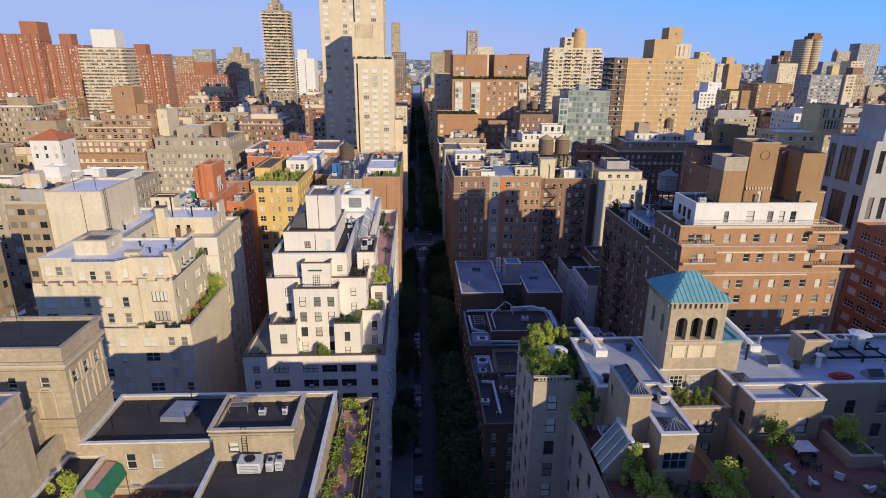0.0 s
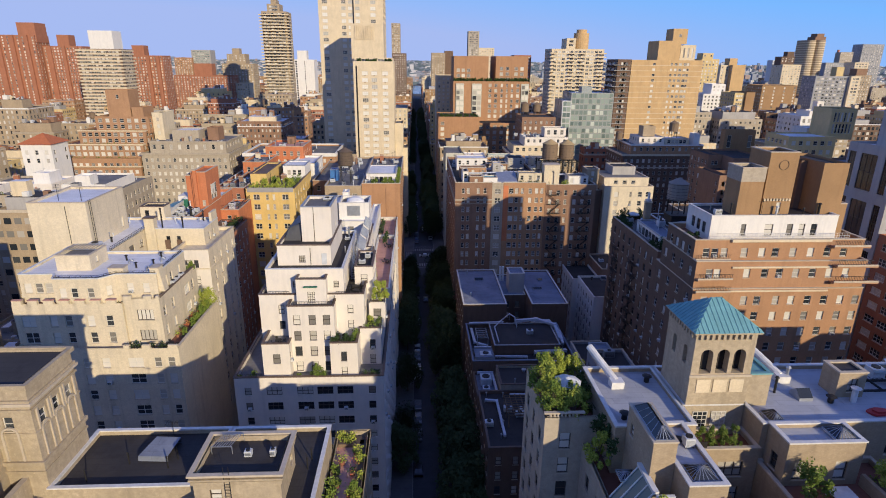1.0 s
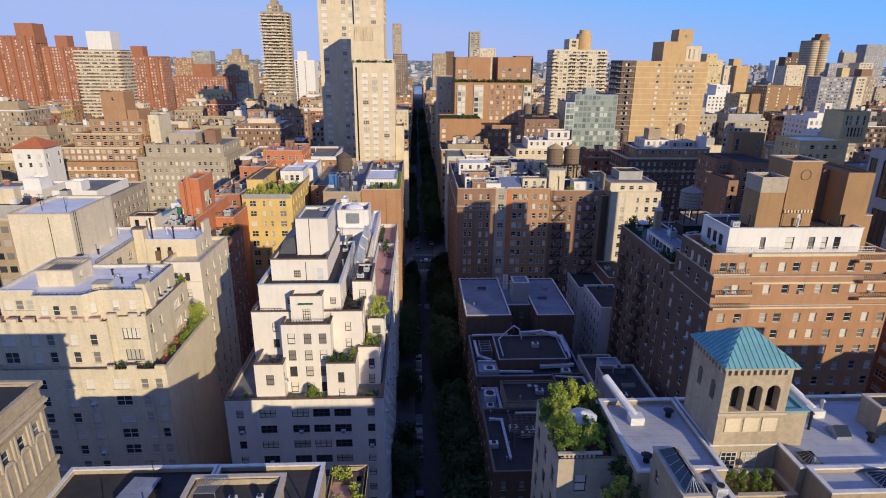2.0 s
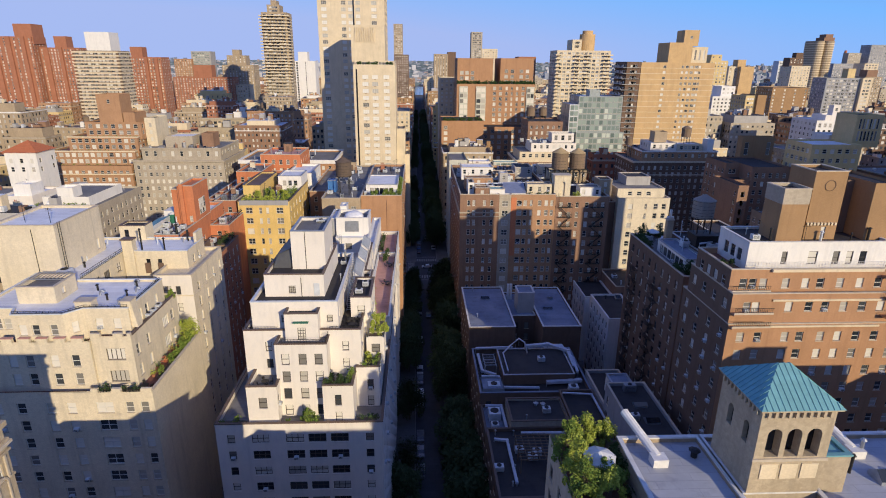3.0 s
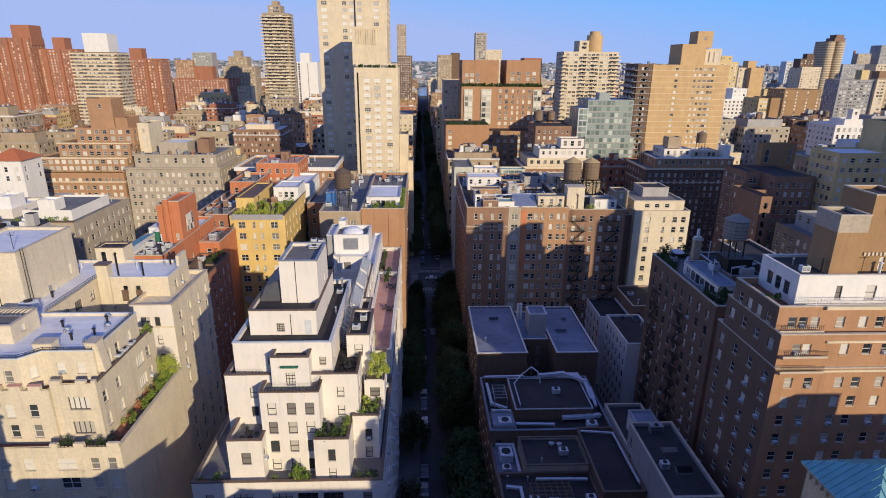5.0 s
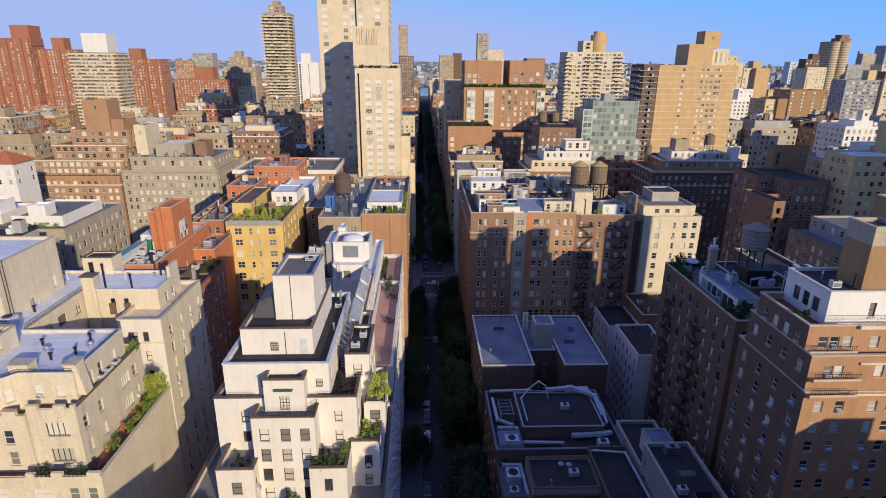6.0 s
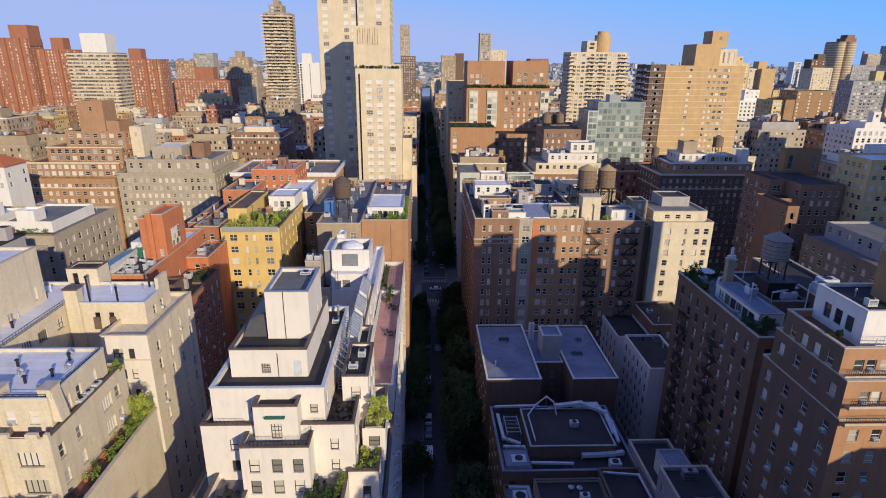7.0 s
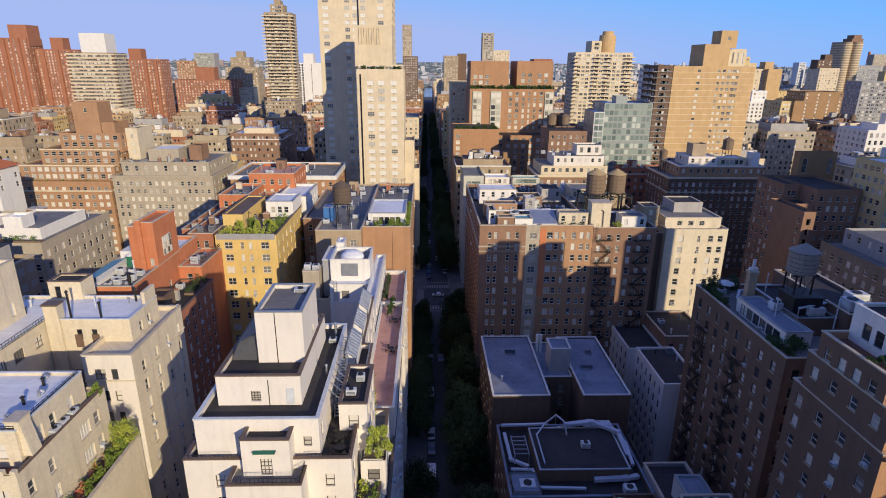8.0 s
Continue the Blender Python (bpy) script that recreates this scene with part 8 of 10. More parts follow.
# ---- clutter on the nearer roofs ----
def roofs():
    clutter(-64.5, -58, 110, 134, 51.95, 4, 1, ("vent", "unit", "vent"))
    clutter(-56, -47, 126, 132, 51.95, 3, 2, ("vent", "mast"))
    clutter(-71, -63, 114, 125, 60.4, 2, 4, ("vent", "mast"))
    clutter(-14.8, -12.9, 117.0, 121.4, 51.75, 5, 5, ("vent", "unit"))
    clutter(-19, -12, 169, 175, 39.8, 4, 6)
    clutter(-62, -55.2, 165.5, 173.5, 49.2, 6, 7)
    clutter(-53.8, -50.4, 166, 174.8, 45.85, 3, 8, ("vent", "unit"))
    clutter(-53.5, -48, 151.5, 154, 43.1, 4, 9)
    clutter(-50, -38, 186, 195, 48.7, 6, 10)
    clutter(-27.5, -17.5, 182, 186, 48.9, 5, 12)
    clutter(-16, -6, 204, 235, 49.0, 12, 13)
    clutter(-27.5, -18, 200, 235, 48.9, 12, 14)
    clutter(-59, -52, 207, 221, 51.8, 6, 15)
    clutter(-51, -44.5, 207, 219, 49.5, 5, 16)
    clutter(-55, -43, 223, 239, 54.9, 8, 17)
    clutter(-64, -60.5, 191, 229, 46.3, 8, 18)
    clutter(-57.5, -52.5, 179, 203, 48.7, 8, 19)
    clutter(14, 24, 218, 235, 48.7, 14, 20)
    clutter(25, 41, 221, 235, 48.7, 18, 21)
    clutter(14.5, 41, 193, 196, 48.7, 12, 34)
    clutter(14.5, 40, 204, 207.5, 48.7, 12, 35)
    clutter(43, 58, 225, 235, 48.1, 14, 22)
    clutter(63, 78.5, 206, 213.5, 47.1, 8, 23)
    clutter(59, 62, 191, 235, 45.5, 8, 24, ("vent", "unit", "chimney"))
    clutter(50, 58, 152, 166.5, 23.8, 4, 25, ("vent", "skylight"))
    clutter(59, 69.5, 173, 186.5, 24.1, 4, 26, ("vent", "unit"))
    clutter(32, 41, 150, 173, 23.45, 3, 27, ("vent", "skylight"))
    clutter(13.5, 24, 150, 173, 23.65, 3, 28, ("vent", "skylight"))
    clutter(54, 73, 100, 102.8, 61.1, 5, 30, ("vent", "unit"))
    clutter(37.6, 44.4, 97, 114, 26.8, 4, 33, ("vent", "skylight", "unit"))


roofs()


# ---- skyline towers ----
def small_tank(x, y, z, r=1.8, h=3.2, leg=3.0):
    m = Mesh()
    for sx in (-1, 1):
        for sy in (-1, 1):
            m.box(x + sx * r * 0.6 - 0.1, x + sx * r * 0.6 + 0.1, y + sy * r * 0.6 - 0.1, y + sy * r * 0.6 + 0.1, z, z + leg, IRON)
    m.rod((x, y, z + leg), (x, y, z + leg + h), r, WOOD, 12)
    m.rod((x, y, z + leg + h), (x, y, z + leg + h + r * 0.6), r + 0.15, WOOD, 12, 0.05)
    return m


USED = [(-75, -5, 90, 243), (12, 80, 90, 243)]


def tower(label, blocks, name="apartment_tower", extras=None):
    """blocks: x0, x1, y0, y1, z0, z1, wall, roof, window settings by side."""
    x0, x1, y0, y1 = min(b[0] for b in blocks), max(b[1] for b in blocks), min(b[2] for b in blocks), max(b[3] for b in blocks)
    USED.append((x0 - 1, x1 + 1, y0 - 1, y1 + 1))
    t = Building(name, label, ((x0 + x1) / 2, (y0 + y1) / 2, 0), near=False)
    for b in blocks:
        t.block(*b[:8], 0.6, None, thick=0.25, **b[8])
    if extras:
        extras(t)
    t.done()
    return t


def rounded_tower():
    """A slender tower whose rounded bays carry rows of windows."""
    ob = thing("apartment_tower", "tall slender tan tower with rounded bays and balconies", "building", (545, 812, 0))
    USED.append((530, 561, 798, 828))
    def outline(e):
        pts = []
        for cx in (538.6, 552.2):
            pts += [(cx - (6.2 + e) * math.cos(math.pi * k / 8), 806 - (6 + e) * math.sin(math.pi * k / 8)) for k in range(9)]
        return pts + [(558.4 + e, 826), (532.4 - e, 826)]
    m = Mesh()
    m.prism(outline(0), 0.1, 117.7, BUFF, TAR)
    m.prism([(543.5, 805), (558, 805), (558, 822), (543.5, 822)], 117.7, 122.0, BROWN, TAR)
    m.prism([(546.5, 807), (556.5, 807), (556.5, 820), (546.5, 820)], 122.0, 126.2, BROWN, TAR)
    part("body", m, ob)
    m = Mesh()
    for i in range(38):
        m.prism(outline(0.6), 3.0 + i * 3.0, 4.1 + i * 3.0, PALE, PALE)
    part("balcony_rows", m, ob, kind="stuff")


def skyline():
    W = dict(pitch=3.0, w=1.5, h=1.5, head=1.6, low=2)
    G = dict(W, w=2.6, h=1.7, style="pair", margin=2.0)

    # tall cream tower over the street
    b = tower("tall cream brick tower with a stepped front and a planted terrace", [
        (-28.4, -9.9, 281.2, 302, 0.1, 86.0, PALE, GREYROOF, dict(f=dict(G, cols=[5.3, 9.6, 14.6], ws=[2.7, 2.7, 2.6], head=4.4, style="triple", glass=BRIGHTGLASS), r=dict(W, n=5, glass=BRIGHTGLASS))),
        (-28.0, -10.5, 284.6, 302, 85, 87.6, PALE, GREYROOF, dict(f=dict(G, cols=[4.6, 8.2, 12.0, 15.2], rows=1, head=0.6, h=1.7, low=0.1))),
        (-29.5, -14.6, 288.0, 303, 85, 102.4, PALE, GREYROOF, {}),
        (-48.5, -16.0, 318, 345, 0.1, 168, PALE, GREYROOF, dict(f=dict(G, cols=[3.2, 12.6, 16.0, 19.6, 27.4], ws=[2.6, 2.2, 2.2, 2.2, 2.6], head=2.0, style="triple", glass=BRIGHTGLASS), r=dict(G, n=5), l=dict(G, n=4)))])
    m = Mesh()
    for i in range(25):
        for x in (-23.1, -18.8, -13.8):
            m.box(x - 0.36, x + 0.36, 280.95, 281.19, 79.45 - i * 3.0, 79.8 - i * 3.0, BUFF)
    part("air_conditioner_sleeves", m, b.ob, kind="stuff")
    m = Mesh()
    for i in range(9):
        m.box(-27.6 + i * 1.0, -27.1 + i * 1.0, 287.6, 287.98, 95.5, 101.6, PALE)
    part("rib", m, b.ob)
    m = Mesh()
    # Flat dark strip standing in for the shaded recess at the left edge.
    m.box(-27.2, -26.6, 281.0, 281.19, 0.2, 84, DARKGLASS)
    m.box(-31.3, -30.7, 317.8, 317.98, 20, 166, DARKGLASS)
    part("window_strip", m, b.ob)
    for x0, x1 in ((-26.8, -24.4), (-22.5, -17.5), (-14.4, -11)):
        hedge("terrace_shrubs", x0, x1, 281.8, 283.2, 85.4, 1.6, "green shrubs on a high terrace", LEAFDARK, 30, 0.3, "plant", False)
    tower("lower cream wing beside the tall tower", [(-9.8, -6.0, 284, 300, 0.1, 58, PALE, GREYROOF, dict(r=dict(W, n=4))), (-6.0, -3.9, 286, 300, 0.1, 46, PALE, GREYROOF, dict(r=dict(W, n=4)))])

    # slender tower with balconies all round
    def balconies(t):
        m = Mesh()
        for i in range(42):
            z = 8 + i * 2.9
            m.box(-152.0, -123.0, 610.5, 622, z, z + 0.25, PALE)
            m.box(-152.0, -123.0, 610.5, 610.65, z + 0.25, z + 0.9, PALE)
            m.box(-148.0, -127.0, 609.2, 610.4, z, z + 0.9, PALE)
        part("balcony_slabs", m, t.ob, kind="stuff")
    tower("slender buff tower ringed with balconies", [
        (-149.6, -125.4, 612, 636, 0.1, 130.5, BUFF, GREYROOF, dict(f=dict(G, n=6, pitch=2.9), r=dict(G, n=5, pitch=2.9))),
        (-144.5, -132.5, 616, 632, 128, 137.5, BUFF, GREYROOF, dict(f=dict(G, n=3, rows=2))), (-141, -135.5, 618, 630, 136, 141.5, BUFF, GREYROOF, {})], extras=balconies)

    # red brick slab towers on the left
    def ribs(xs, y, z):
        def f(t):
            for x in xs:
                m = Mesh()
                m.box(x, x + 3.4, y - 2.2, y - 0.01, 0.1, z, REDBRICK)
                part("pier", m, t.ob)
        return f
    R = dict(W, w=1.5, h=1.5, pitch=2.8, glass=PALEGLASS)
    tower("tall red brick tower with projecting piers", [(-470, -386.5, 641, 665, 0.1, 107, REDBRICK, TAR, dict(f=dict(R, n=17), r=dict(R, n=5))), (-403, -385.5, 643, 662, 100, 119, REDBRICK, TAR, {})], extras=ribs((-424, -410, -396), 641, 107))
    tower("red brick tower with projecting piers", [(-385.5, -346, 650, 672, 0.1, 97, REDBRICK, TAR, dict(f=dict(R, n=12), r=dict(R, n=5))), (-372, -360, 654, 666, 96, 108, REDBRICK, TAR, {})], extras=ribs((-380, -366, -353), 650, 97))
    tower("red brick tower with projecting piers and a penthouse", [(-300.5, -261.5, 641, 662, 0.1, 88.6, REDBRICK, TAR, dict(f=dict(R, n=12), r=dict(R, n=5))), (-293, -281, 645, 656, 88, 98.4, REDBRICK, TAR, {})], extras=ribs((-296, -278, -268), 641, 88.5))

    def stripes(t):
        m = Mesh()
        for i in range(30):
            m.box(-303.9, -263.4, 559.4, 583, 6 + i * 2.95, 7.35 + i * 2.95, PALE)
        part("bands", m, t.ob, kind="stuff")
    tower("pale tower with white floor bands and a white crown", [(-303.2, -264.2, 560, 582, 0.1, 93.5, UMBER, SILVER, dict(f=dict(G, n=11, pitch=2.95, head=1.5), r=dict(G, n=6, pitch=2.95, head=1.5))), (-292, -271, 563, 580, 93, 109, WHITEWALL, SILVER, {})], extras=stripes)

    # brick and stone towers farther off
    tower("brown brick apartment slab with many windows", [(-300, -228, 760, 785, 0.1, 66, REDBRICK, TAR, dict(f=dict(R, n=20), r=dict(R, n=6))), (-276, -254, 765, 780, 65, 80, REDBRICK, TAR, {})])
    tower("glass and brick tower with a stepped top", [(-330, -306, 845, 870, 0.1, 87, ORANGE, TAR, dict(f=dict(R, n=7))), (-308, -282, 850, 870, 0.1, 97, CONCRETE, TAR, dict(f=dict(G, n=7, glass=FACADEGLASS)))])
    tower("tan stepped tower with a peaked top", [(-252, -212, 800, 826, 0.1, 80, BUFF, GREYROOF, dict(f=dict(R, n=10), r=dict(R, n=5))), (-246, -222, 804, 822, 79, 92, BUFF, GREYROOF, dict(f=dict(R, n=5))), (-239, -230, 806, 818, 91, 99, BUFF, GREYROOF, {})])
    tower("pale tower in front of the tan one", [(-236, -210, 770, 788, 0.1, 57, PALE, GREYROOF, dict(f=dict(R, n=8)))])
    tower("white tower with dark window strips", [(-160, -131, 790, 815, 0.1, 86, WHITEWALL, GREYROOF, dict(f=dict(W, cols=[2.5, 6.0, 17], ws=[2.2, 2.2, 0.8], h=2.2, glass=DARKGLASS))), (-153, -141, 795, 810, 85, 97, WHITEWALL, GREYROOF, {})])
    tower("low orange brick block of flats", [(-322, -296, 700, 720, 0.1, 52, ORANGE, TAR, dict(f=dict(R, n=8)))])
    tower("brown tower behind the cream one", [(-30, -11.5, 800, 822, 0.1, 95, UMBER, TAR, dict(f=dict(R, n=6), r=dict(R, n=4)))])
    tower("distant slender buff brick tower", [(-40, -25, 1050, 1070, 0.1, 146, BUFF, TAR, dict(f=dict(R, n=5)))])
    tower("cream flats along the street", [(-24, -6, 450, 486, 0.1, 52, PALE, GREYROOF, dict(f=dict(R, n=5), r=dict(R, n=9)))])

    # brick house with white bays, right of the street
    V = dict(W, w=2.3, h=2.2, style="muntin", pitch=3.4, glass=PALEGLASS)
    t = tower("red brown brick apartment house with white window bays", [
        (25.8, 77.6, 405, 440, 0.1, 73.6, ORANGE, TAR, dict(f=dict(V, cols=[25, 29, 33, 36.5, 40, 44, 49], ws=[2, 2, 1.5, 1.2, 1.5, 2, 2]), l=dict(V, n=6))),
        (26.2, 49.6, 408, 438, 70, 89.6, ORANGE, TAR, dict(f=dict(V, cols=[3, 6.4, 10], head=8.0, rows=2), l=dict(V, n=4))),
        (54.6, 76.6, 408, 438, 70, 89.8, ORANGE, TAR, dict(f=dict(V, cols=[4, 8, 14, 18], head=7.0, rows=3))),
        (14.6, 40.5, 372, 404.8, 0.1, 53.0, ORANGE, TAR, dict(f=dict(V, cols=[2.5], rows=6, head=3), l=dict(V, n=6))),
        (40.8, 77, 385, 404.8, 0.1, 48, ORANGE, TAR, dict(f=dict(V, n=8), l=dict(V, n=2)))])
    for x0, x1 in ((27.5, 33.0), (38.5, 45.0), (72.0, 77.2)):
        m = Mesh()
        m.box(x0, x1, 404.3, 404.99, 50, 72, BAYWHITE)
        bay = part("white_bay", m, t.ob, "pale stucco window bay")
        for i in range(6):
            for k in range(2):
                w = (x1 - x0) / 2 - 0.7
                a = x0 + 0.45 + k * (w + 0.5)
                m = Mesh()
                m.box(a, a + w, 404.2, 404.29, 51 + i * 3.5, 53.4 + i * 3.5, PALEGLASS)
                part("window", m, bay)
    hedge("terrace_shrubs", 26, 77, 404.9, 407.5, 73.2, 2.2, "green shrubs on a high terrace", LEAFDARK, 8, 0.5, "plant", False)
    hedge("terrace_shrubs", 15, 40, 373, 375.5, 52.4, 2.2, "green shrubs on a terrace", LEAFDARK, 10, 0.45, "plant", False)

    # balconied tower
    def bal(t):
        m = Mesh()
        for i in range(30):
            z = 6 + i * 3.0
            for x0, x1 in ((116.8, 122), (134, 139), (143, 148), (159, 166)):
                m.box(x0, x1, 519.8, 523.2, z, z + 0.2, PALE)
                m.box(x0, x1, 519.8, 520.0, z + 0.2, z + 1.1, PALE)
        part("balconies", m, t.ob, kind="stuff")
    tower("pale pinkish tower with stacks of balconies and a round crown", [(118.5, 164.6, 523, 550, 0.1, 97.2, PALE, GREYROOF, dict(f=dict(G, n=12), l=dict(G, n=6))), (132, 140, 527, 545, 96, 106, PALE, GREYROOF, dict(f=dict(G, n=3, rows=2)))], extras=bal)
    m = Mesh()
    m.rod((147, 536, 96.5), (147, 536, 110.5), 6.6, TANBRICK, 24)
    m.rod((147, 536, 110.5), (147, 536, 113.5), 4.5, TANBRICK, 20)
    solid("tank_house", m, "round tan brick tank house on a tower roof", "tank house")

    # glass building
    Q = dict(W, w=2.1, h=2.5, pitch=3.2, head=0.5, style="plain", glass=FACADEGLASS, frame=CURTAIN, depth=0.1, margin=0.5)
    tower("grey-green glass apartment block with stepped volumes", [
        (91.0, 116.2, 345, 366, 0.1, 69.6, CURTAIN, SILVER, dict(f=dict(Q, n=10), l=dict(Q, n=8))),
        (85.5, 90.9, 343, 362, 0.1, 65.2, METAL, SILVER, dict(f=dict(Q, n=2), l=dict(Q, n=7))),
        (89.8, 117.4, 341.5, 344.9, 0.1, 50.0, CURTAIN, SILVER, dict(f=dict(Q, n=11))), (98, 104, 349, 356, 68.5, 73, CURTAIN, SILVER, {})])

    # tan slab with balconies on its side
    def slabbands(t):
        m = Mesh()
        for i in range(28):
            m.box(124.5, 166.8, 344.95, 345.4, 4 + i * 3.0, 4.22 + i * 3.0, PALE)
            m.box(114.4, 124.3, 344.6, 365, 4 + i * 3.0, 4.3 + i * 3.0, CONCRETE)
            for j in range(4):
                m.box(114.4, 114.6, 346.2 + j * 5, 349.6 + j * 5, 4.3 + i * 3.0, 5.3 + i * 3.0, CONCRETE)
        part("floor_bands", m, t.ob, kind="stuff")
    tower("tan brick slab tower with dark side balconies", [
        (124.6, 166.5, 345, 366, 0.1, 88.1, TANBRICK, GREYROOF, dict(f=dict(W, cols=[13.4, 23.6, 26.2, 28.8, 31.6, 33.4], ws=[1.7, 1.3, 1.5, 1.8, 2.0, 1.2], h=1.5, glass=PALEGLASS))),
        (116.6, 124.5, 345.3, 365, 0.1, 88.3, UMBER, GREYROOF, dict(l=dict(G, n=5), f=dict(G, n=2))),
        (140.5, 153.6, 348, 364, 87, 98.7, TANBRICK, GREYROOF, {}), (149.5, 158, 351, 361, 97, 105.4, TANBRICK, GREYROOF, dict(f=dict(W, n=1, rows=1, head=3))), (153.8, 165, 353, 365, 87, 96.6, PALE, GREYROOF, dict(f=dict(W, w=1.0, h=5.5, n=4, rows=1)))], extras=slabbands)

    # right horizon
    tower("yellow-tan stepped tower with a small crown", [(270.5, 287.5, 560, 580, 0.1, 90.3, IVORY, GREYROOF, dict(f=dict(R, n=5), l=dict(R, n=5))), (272.5, 282.5, 563, 575, 89, 95.6, IVORY, GREYROOF, dict(f=dict(R, n=2, rows=1)))])
    tower("plain buff tower with blank walls", [(334.0, 348, 620, 642, 0.1, 85, TANBRICK, GREYROOF, dict(l=dict(R, n=4))), (324.5, 333.9, 626, 642, 0.1, 85, PALE, GREYROOF, dict(f=dict(R, n=2))), (332.6, 341, 625, 635, 84, 91.7, TANBRICK, GREYROOF, {})])
    tower("tan tower with setbacks and a dark crown", [(438.7, 461.6, 700, 722, 0.1, 86, PALE, TAR, dict(f=dict(R, n=6), l=dict(R, n=6))), (438.5, 454.6, 705, 718, 85, 95, UMBER, TAR, dict(f=dict(R, n=4, rows=2))), (447, 455.4, 708, 716, 94, 100.6, UMBER, TAR, {})])
    rounded_tower()
    tower("wide blue-grey slab on the horizon", [(703.6, 761, 1000, 1020, 0.1, 89.5, SLATE, TAR, dict(f=dict(R, n=14))), (729.4, 752, 1005, 1018, 88, 106.7, GREYSTONE, TAR, dict(f=dict(R, n=6)))])
    # Grey front and pale right part: shade and sun put into the walls.
    tower("broad blue-grey apartment slab with stacks of balconies", [(385, 418, 560, 580, 0.1, 75.9, SLATE, TAR, dict(f=dict(G, n=8), l=dict(R, n=6))), (418.1, 428, 557, 580, 0.1, 76.0, PALE, TAR, dict(f=dict(G, n=2))), (408, 415.3, 565, 573, 75, 84.3, IVORY, TAR, {})])
    tower("tall dark tower at the edge of town", [(762.4, 800, 1000, 1024, 0.1, 119.8, SLATE, TAR, dict(f=dict(R, n=9), l=dict(R, n=6)))])
    tower("tan block with window bands", [(573, 591.5, 760, 780, 0.1, 89.6, PALE, TAR, dict(f=dict(G, n=4), l=dict(R, n=5)))])
    tower("pinkish tan block of flats", [(531, 552, 700, 722, 0.1, 74.4, BUFF, TAR, dict(f=dict(R, n=6), l=dict(R, n=6))), (535, 548, 704, 716, 73, 82, BROWN, TAR, {})])
    tower("distant pale blue office tower", [(762.8, 778, 1250, 1270, 0.1, 94, PALEMETAL, TAR, dict(f=dict(G, n=4)))])
    tower("cream flats with a brown party wall", [(235.8, 243.3, 430, 450, 0.1, 66.1, IVORY, SILVER, dict(f=dict(R, n=3), l=dict(R, n=6))), (243.4, 249.9, 428, 450, 0.1, 66.6, TAWNY, TAR, {}), (228, 250, 424, 427.9, 0.1, 52, IVORY, SILVER, dict(f=dict(R, n=7, w=1.2)))])
    tower("orange brick block with a blank sunlit wall", [(309.8, 342, 520, 545, 0.1, 68.4, TAWNY, TAR, dict(f=dict(R, n=4), l=dict(R, n=7)))])
    tower("white ornate house with a lantern top", [(221.4, 240.7, 330, 352, 0.1, 58.3, WHITEWALL, SILVER, dict(f=dict(W, n=6, rows=3, h=2.2, pitch=3.6), l=dict(W, n=6))), (228, 238, 333, 345, 57.5, 61.0, LIMEWHITE, SILVER, dict(f=dict(W, n=3, rows=1))), (232.9, 236.9, 335, 339, 60.5, 66.3, LIMEWHITE, COPPER, dict(f=dict(W, n=1, rows=1)))])
    tower("distant tower with dark window bands", [(79, 95, 900, 920, 0.1, 128, GREYSTONE, TAR, dict(f=dict(G, n=4))), (95, 118, 900, 922, 0.1, 105, PALE, TAR, dict(f=dict(R, n=6)))])
    tower("pale flats by the street", [(24, 44, 880, 905, 0.1, 97, BUFF, TAR, dict(f=dict(R, n=5), l=dict(R, n=5))), (44, 56, 890, 910, 0.1, 100, UMBER, TAR, {})])
    tower("cream house beyond the avenue", [(16, 30, 450, 480, 0.1, 76, PALE, GREYROOF, dict(f=dict(R, n=4), l=dict(R, n=7)))])
    tower("brick tower behind the balconied one", [(92, 108, 560, 580, 0.1, 92, REDBRICK, TAR, dict(f=dict(R, n=5)))])
    tower("white tower farther down", [(250, 272, 720, 740, 0.1, 82, WHITEWALL, GREYROOF, dict(f=dict(R, n=5)))])
    tower("white stepped block of flats", [(237, 263.3, 480, 505, 0.1, 62.7, WHITEWALL, SILVER, dict(f=dict(R, n=8, glass=GLASS), l=dict(R, n=5))), (245.8, 257.3, 485, 500, 62, 70.4, WHITEWALL, SILVER, dict(f=dict(R, n=3, glass=GLASS)))])
    for x in (764.5, 829.5):
        m = Mesh()
        for i in range(6):
            m.rod((x, 1150, i * 19), (x, 1150, i * 19 + 19), 3.4 - i * 0.2, REDPAINT if i % 2 else WHITEWALL, 12, 3.2 - i * 0.2)
        solid("power_station_chimney", m, "tall red and white banded chimney", "chimney")

    # modern grey house and dark red one across the next street
    M = dict(W, h=7.4, pitch=9.6, head=1.9, frame=FRAMEDARK, glass=DARKGLASS, margin=0.6, cols=[1.5, 6.1, 11.0], ws=[1.9, 4.4, 1.7], styles=["muntin", "triple", "muntin"])
    tower("modern pale grey house with tall framed windows", [(92.6, 101.4, 110.9, 124.0, 0.1, 71.3, GREYWALL, SILVER, dict(l=M, f=dict(W, w=1.2, h=4.6, pitch=9.6, head=1.9, n=3, frame=FRAMEDARK, glass=DARKGLASS))), (96.0, 101, 113.5, 121.0, 70.6, 78, GREYWALL, SILVER, {})])
    tower("dark red brick house with pale window frames", [(92.7, 104, 91.6, 110.7, 0.1, 54.6, REDBRICK, TAR, dict(f=dict(W, n=4), l=dict(W, w=2.6, h=1.5, pitch=3.0, n=5, style="triple", frame=FRAMEWHITE)))])
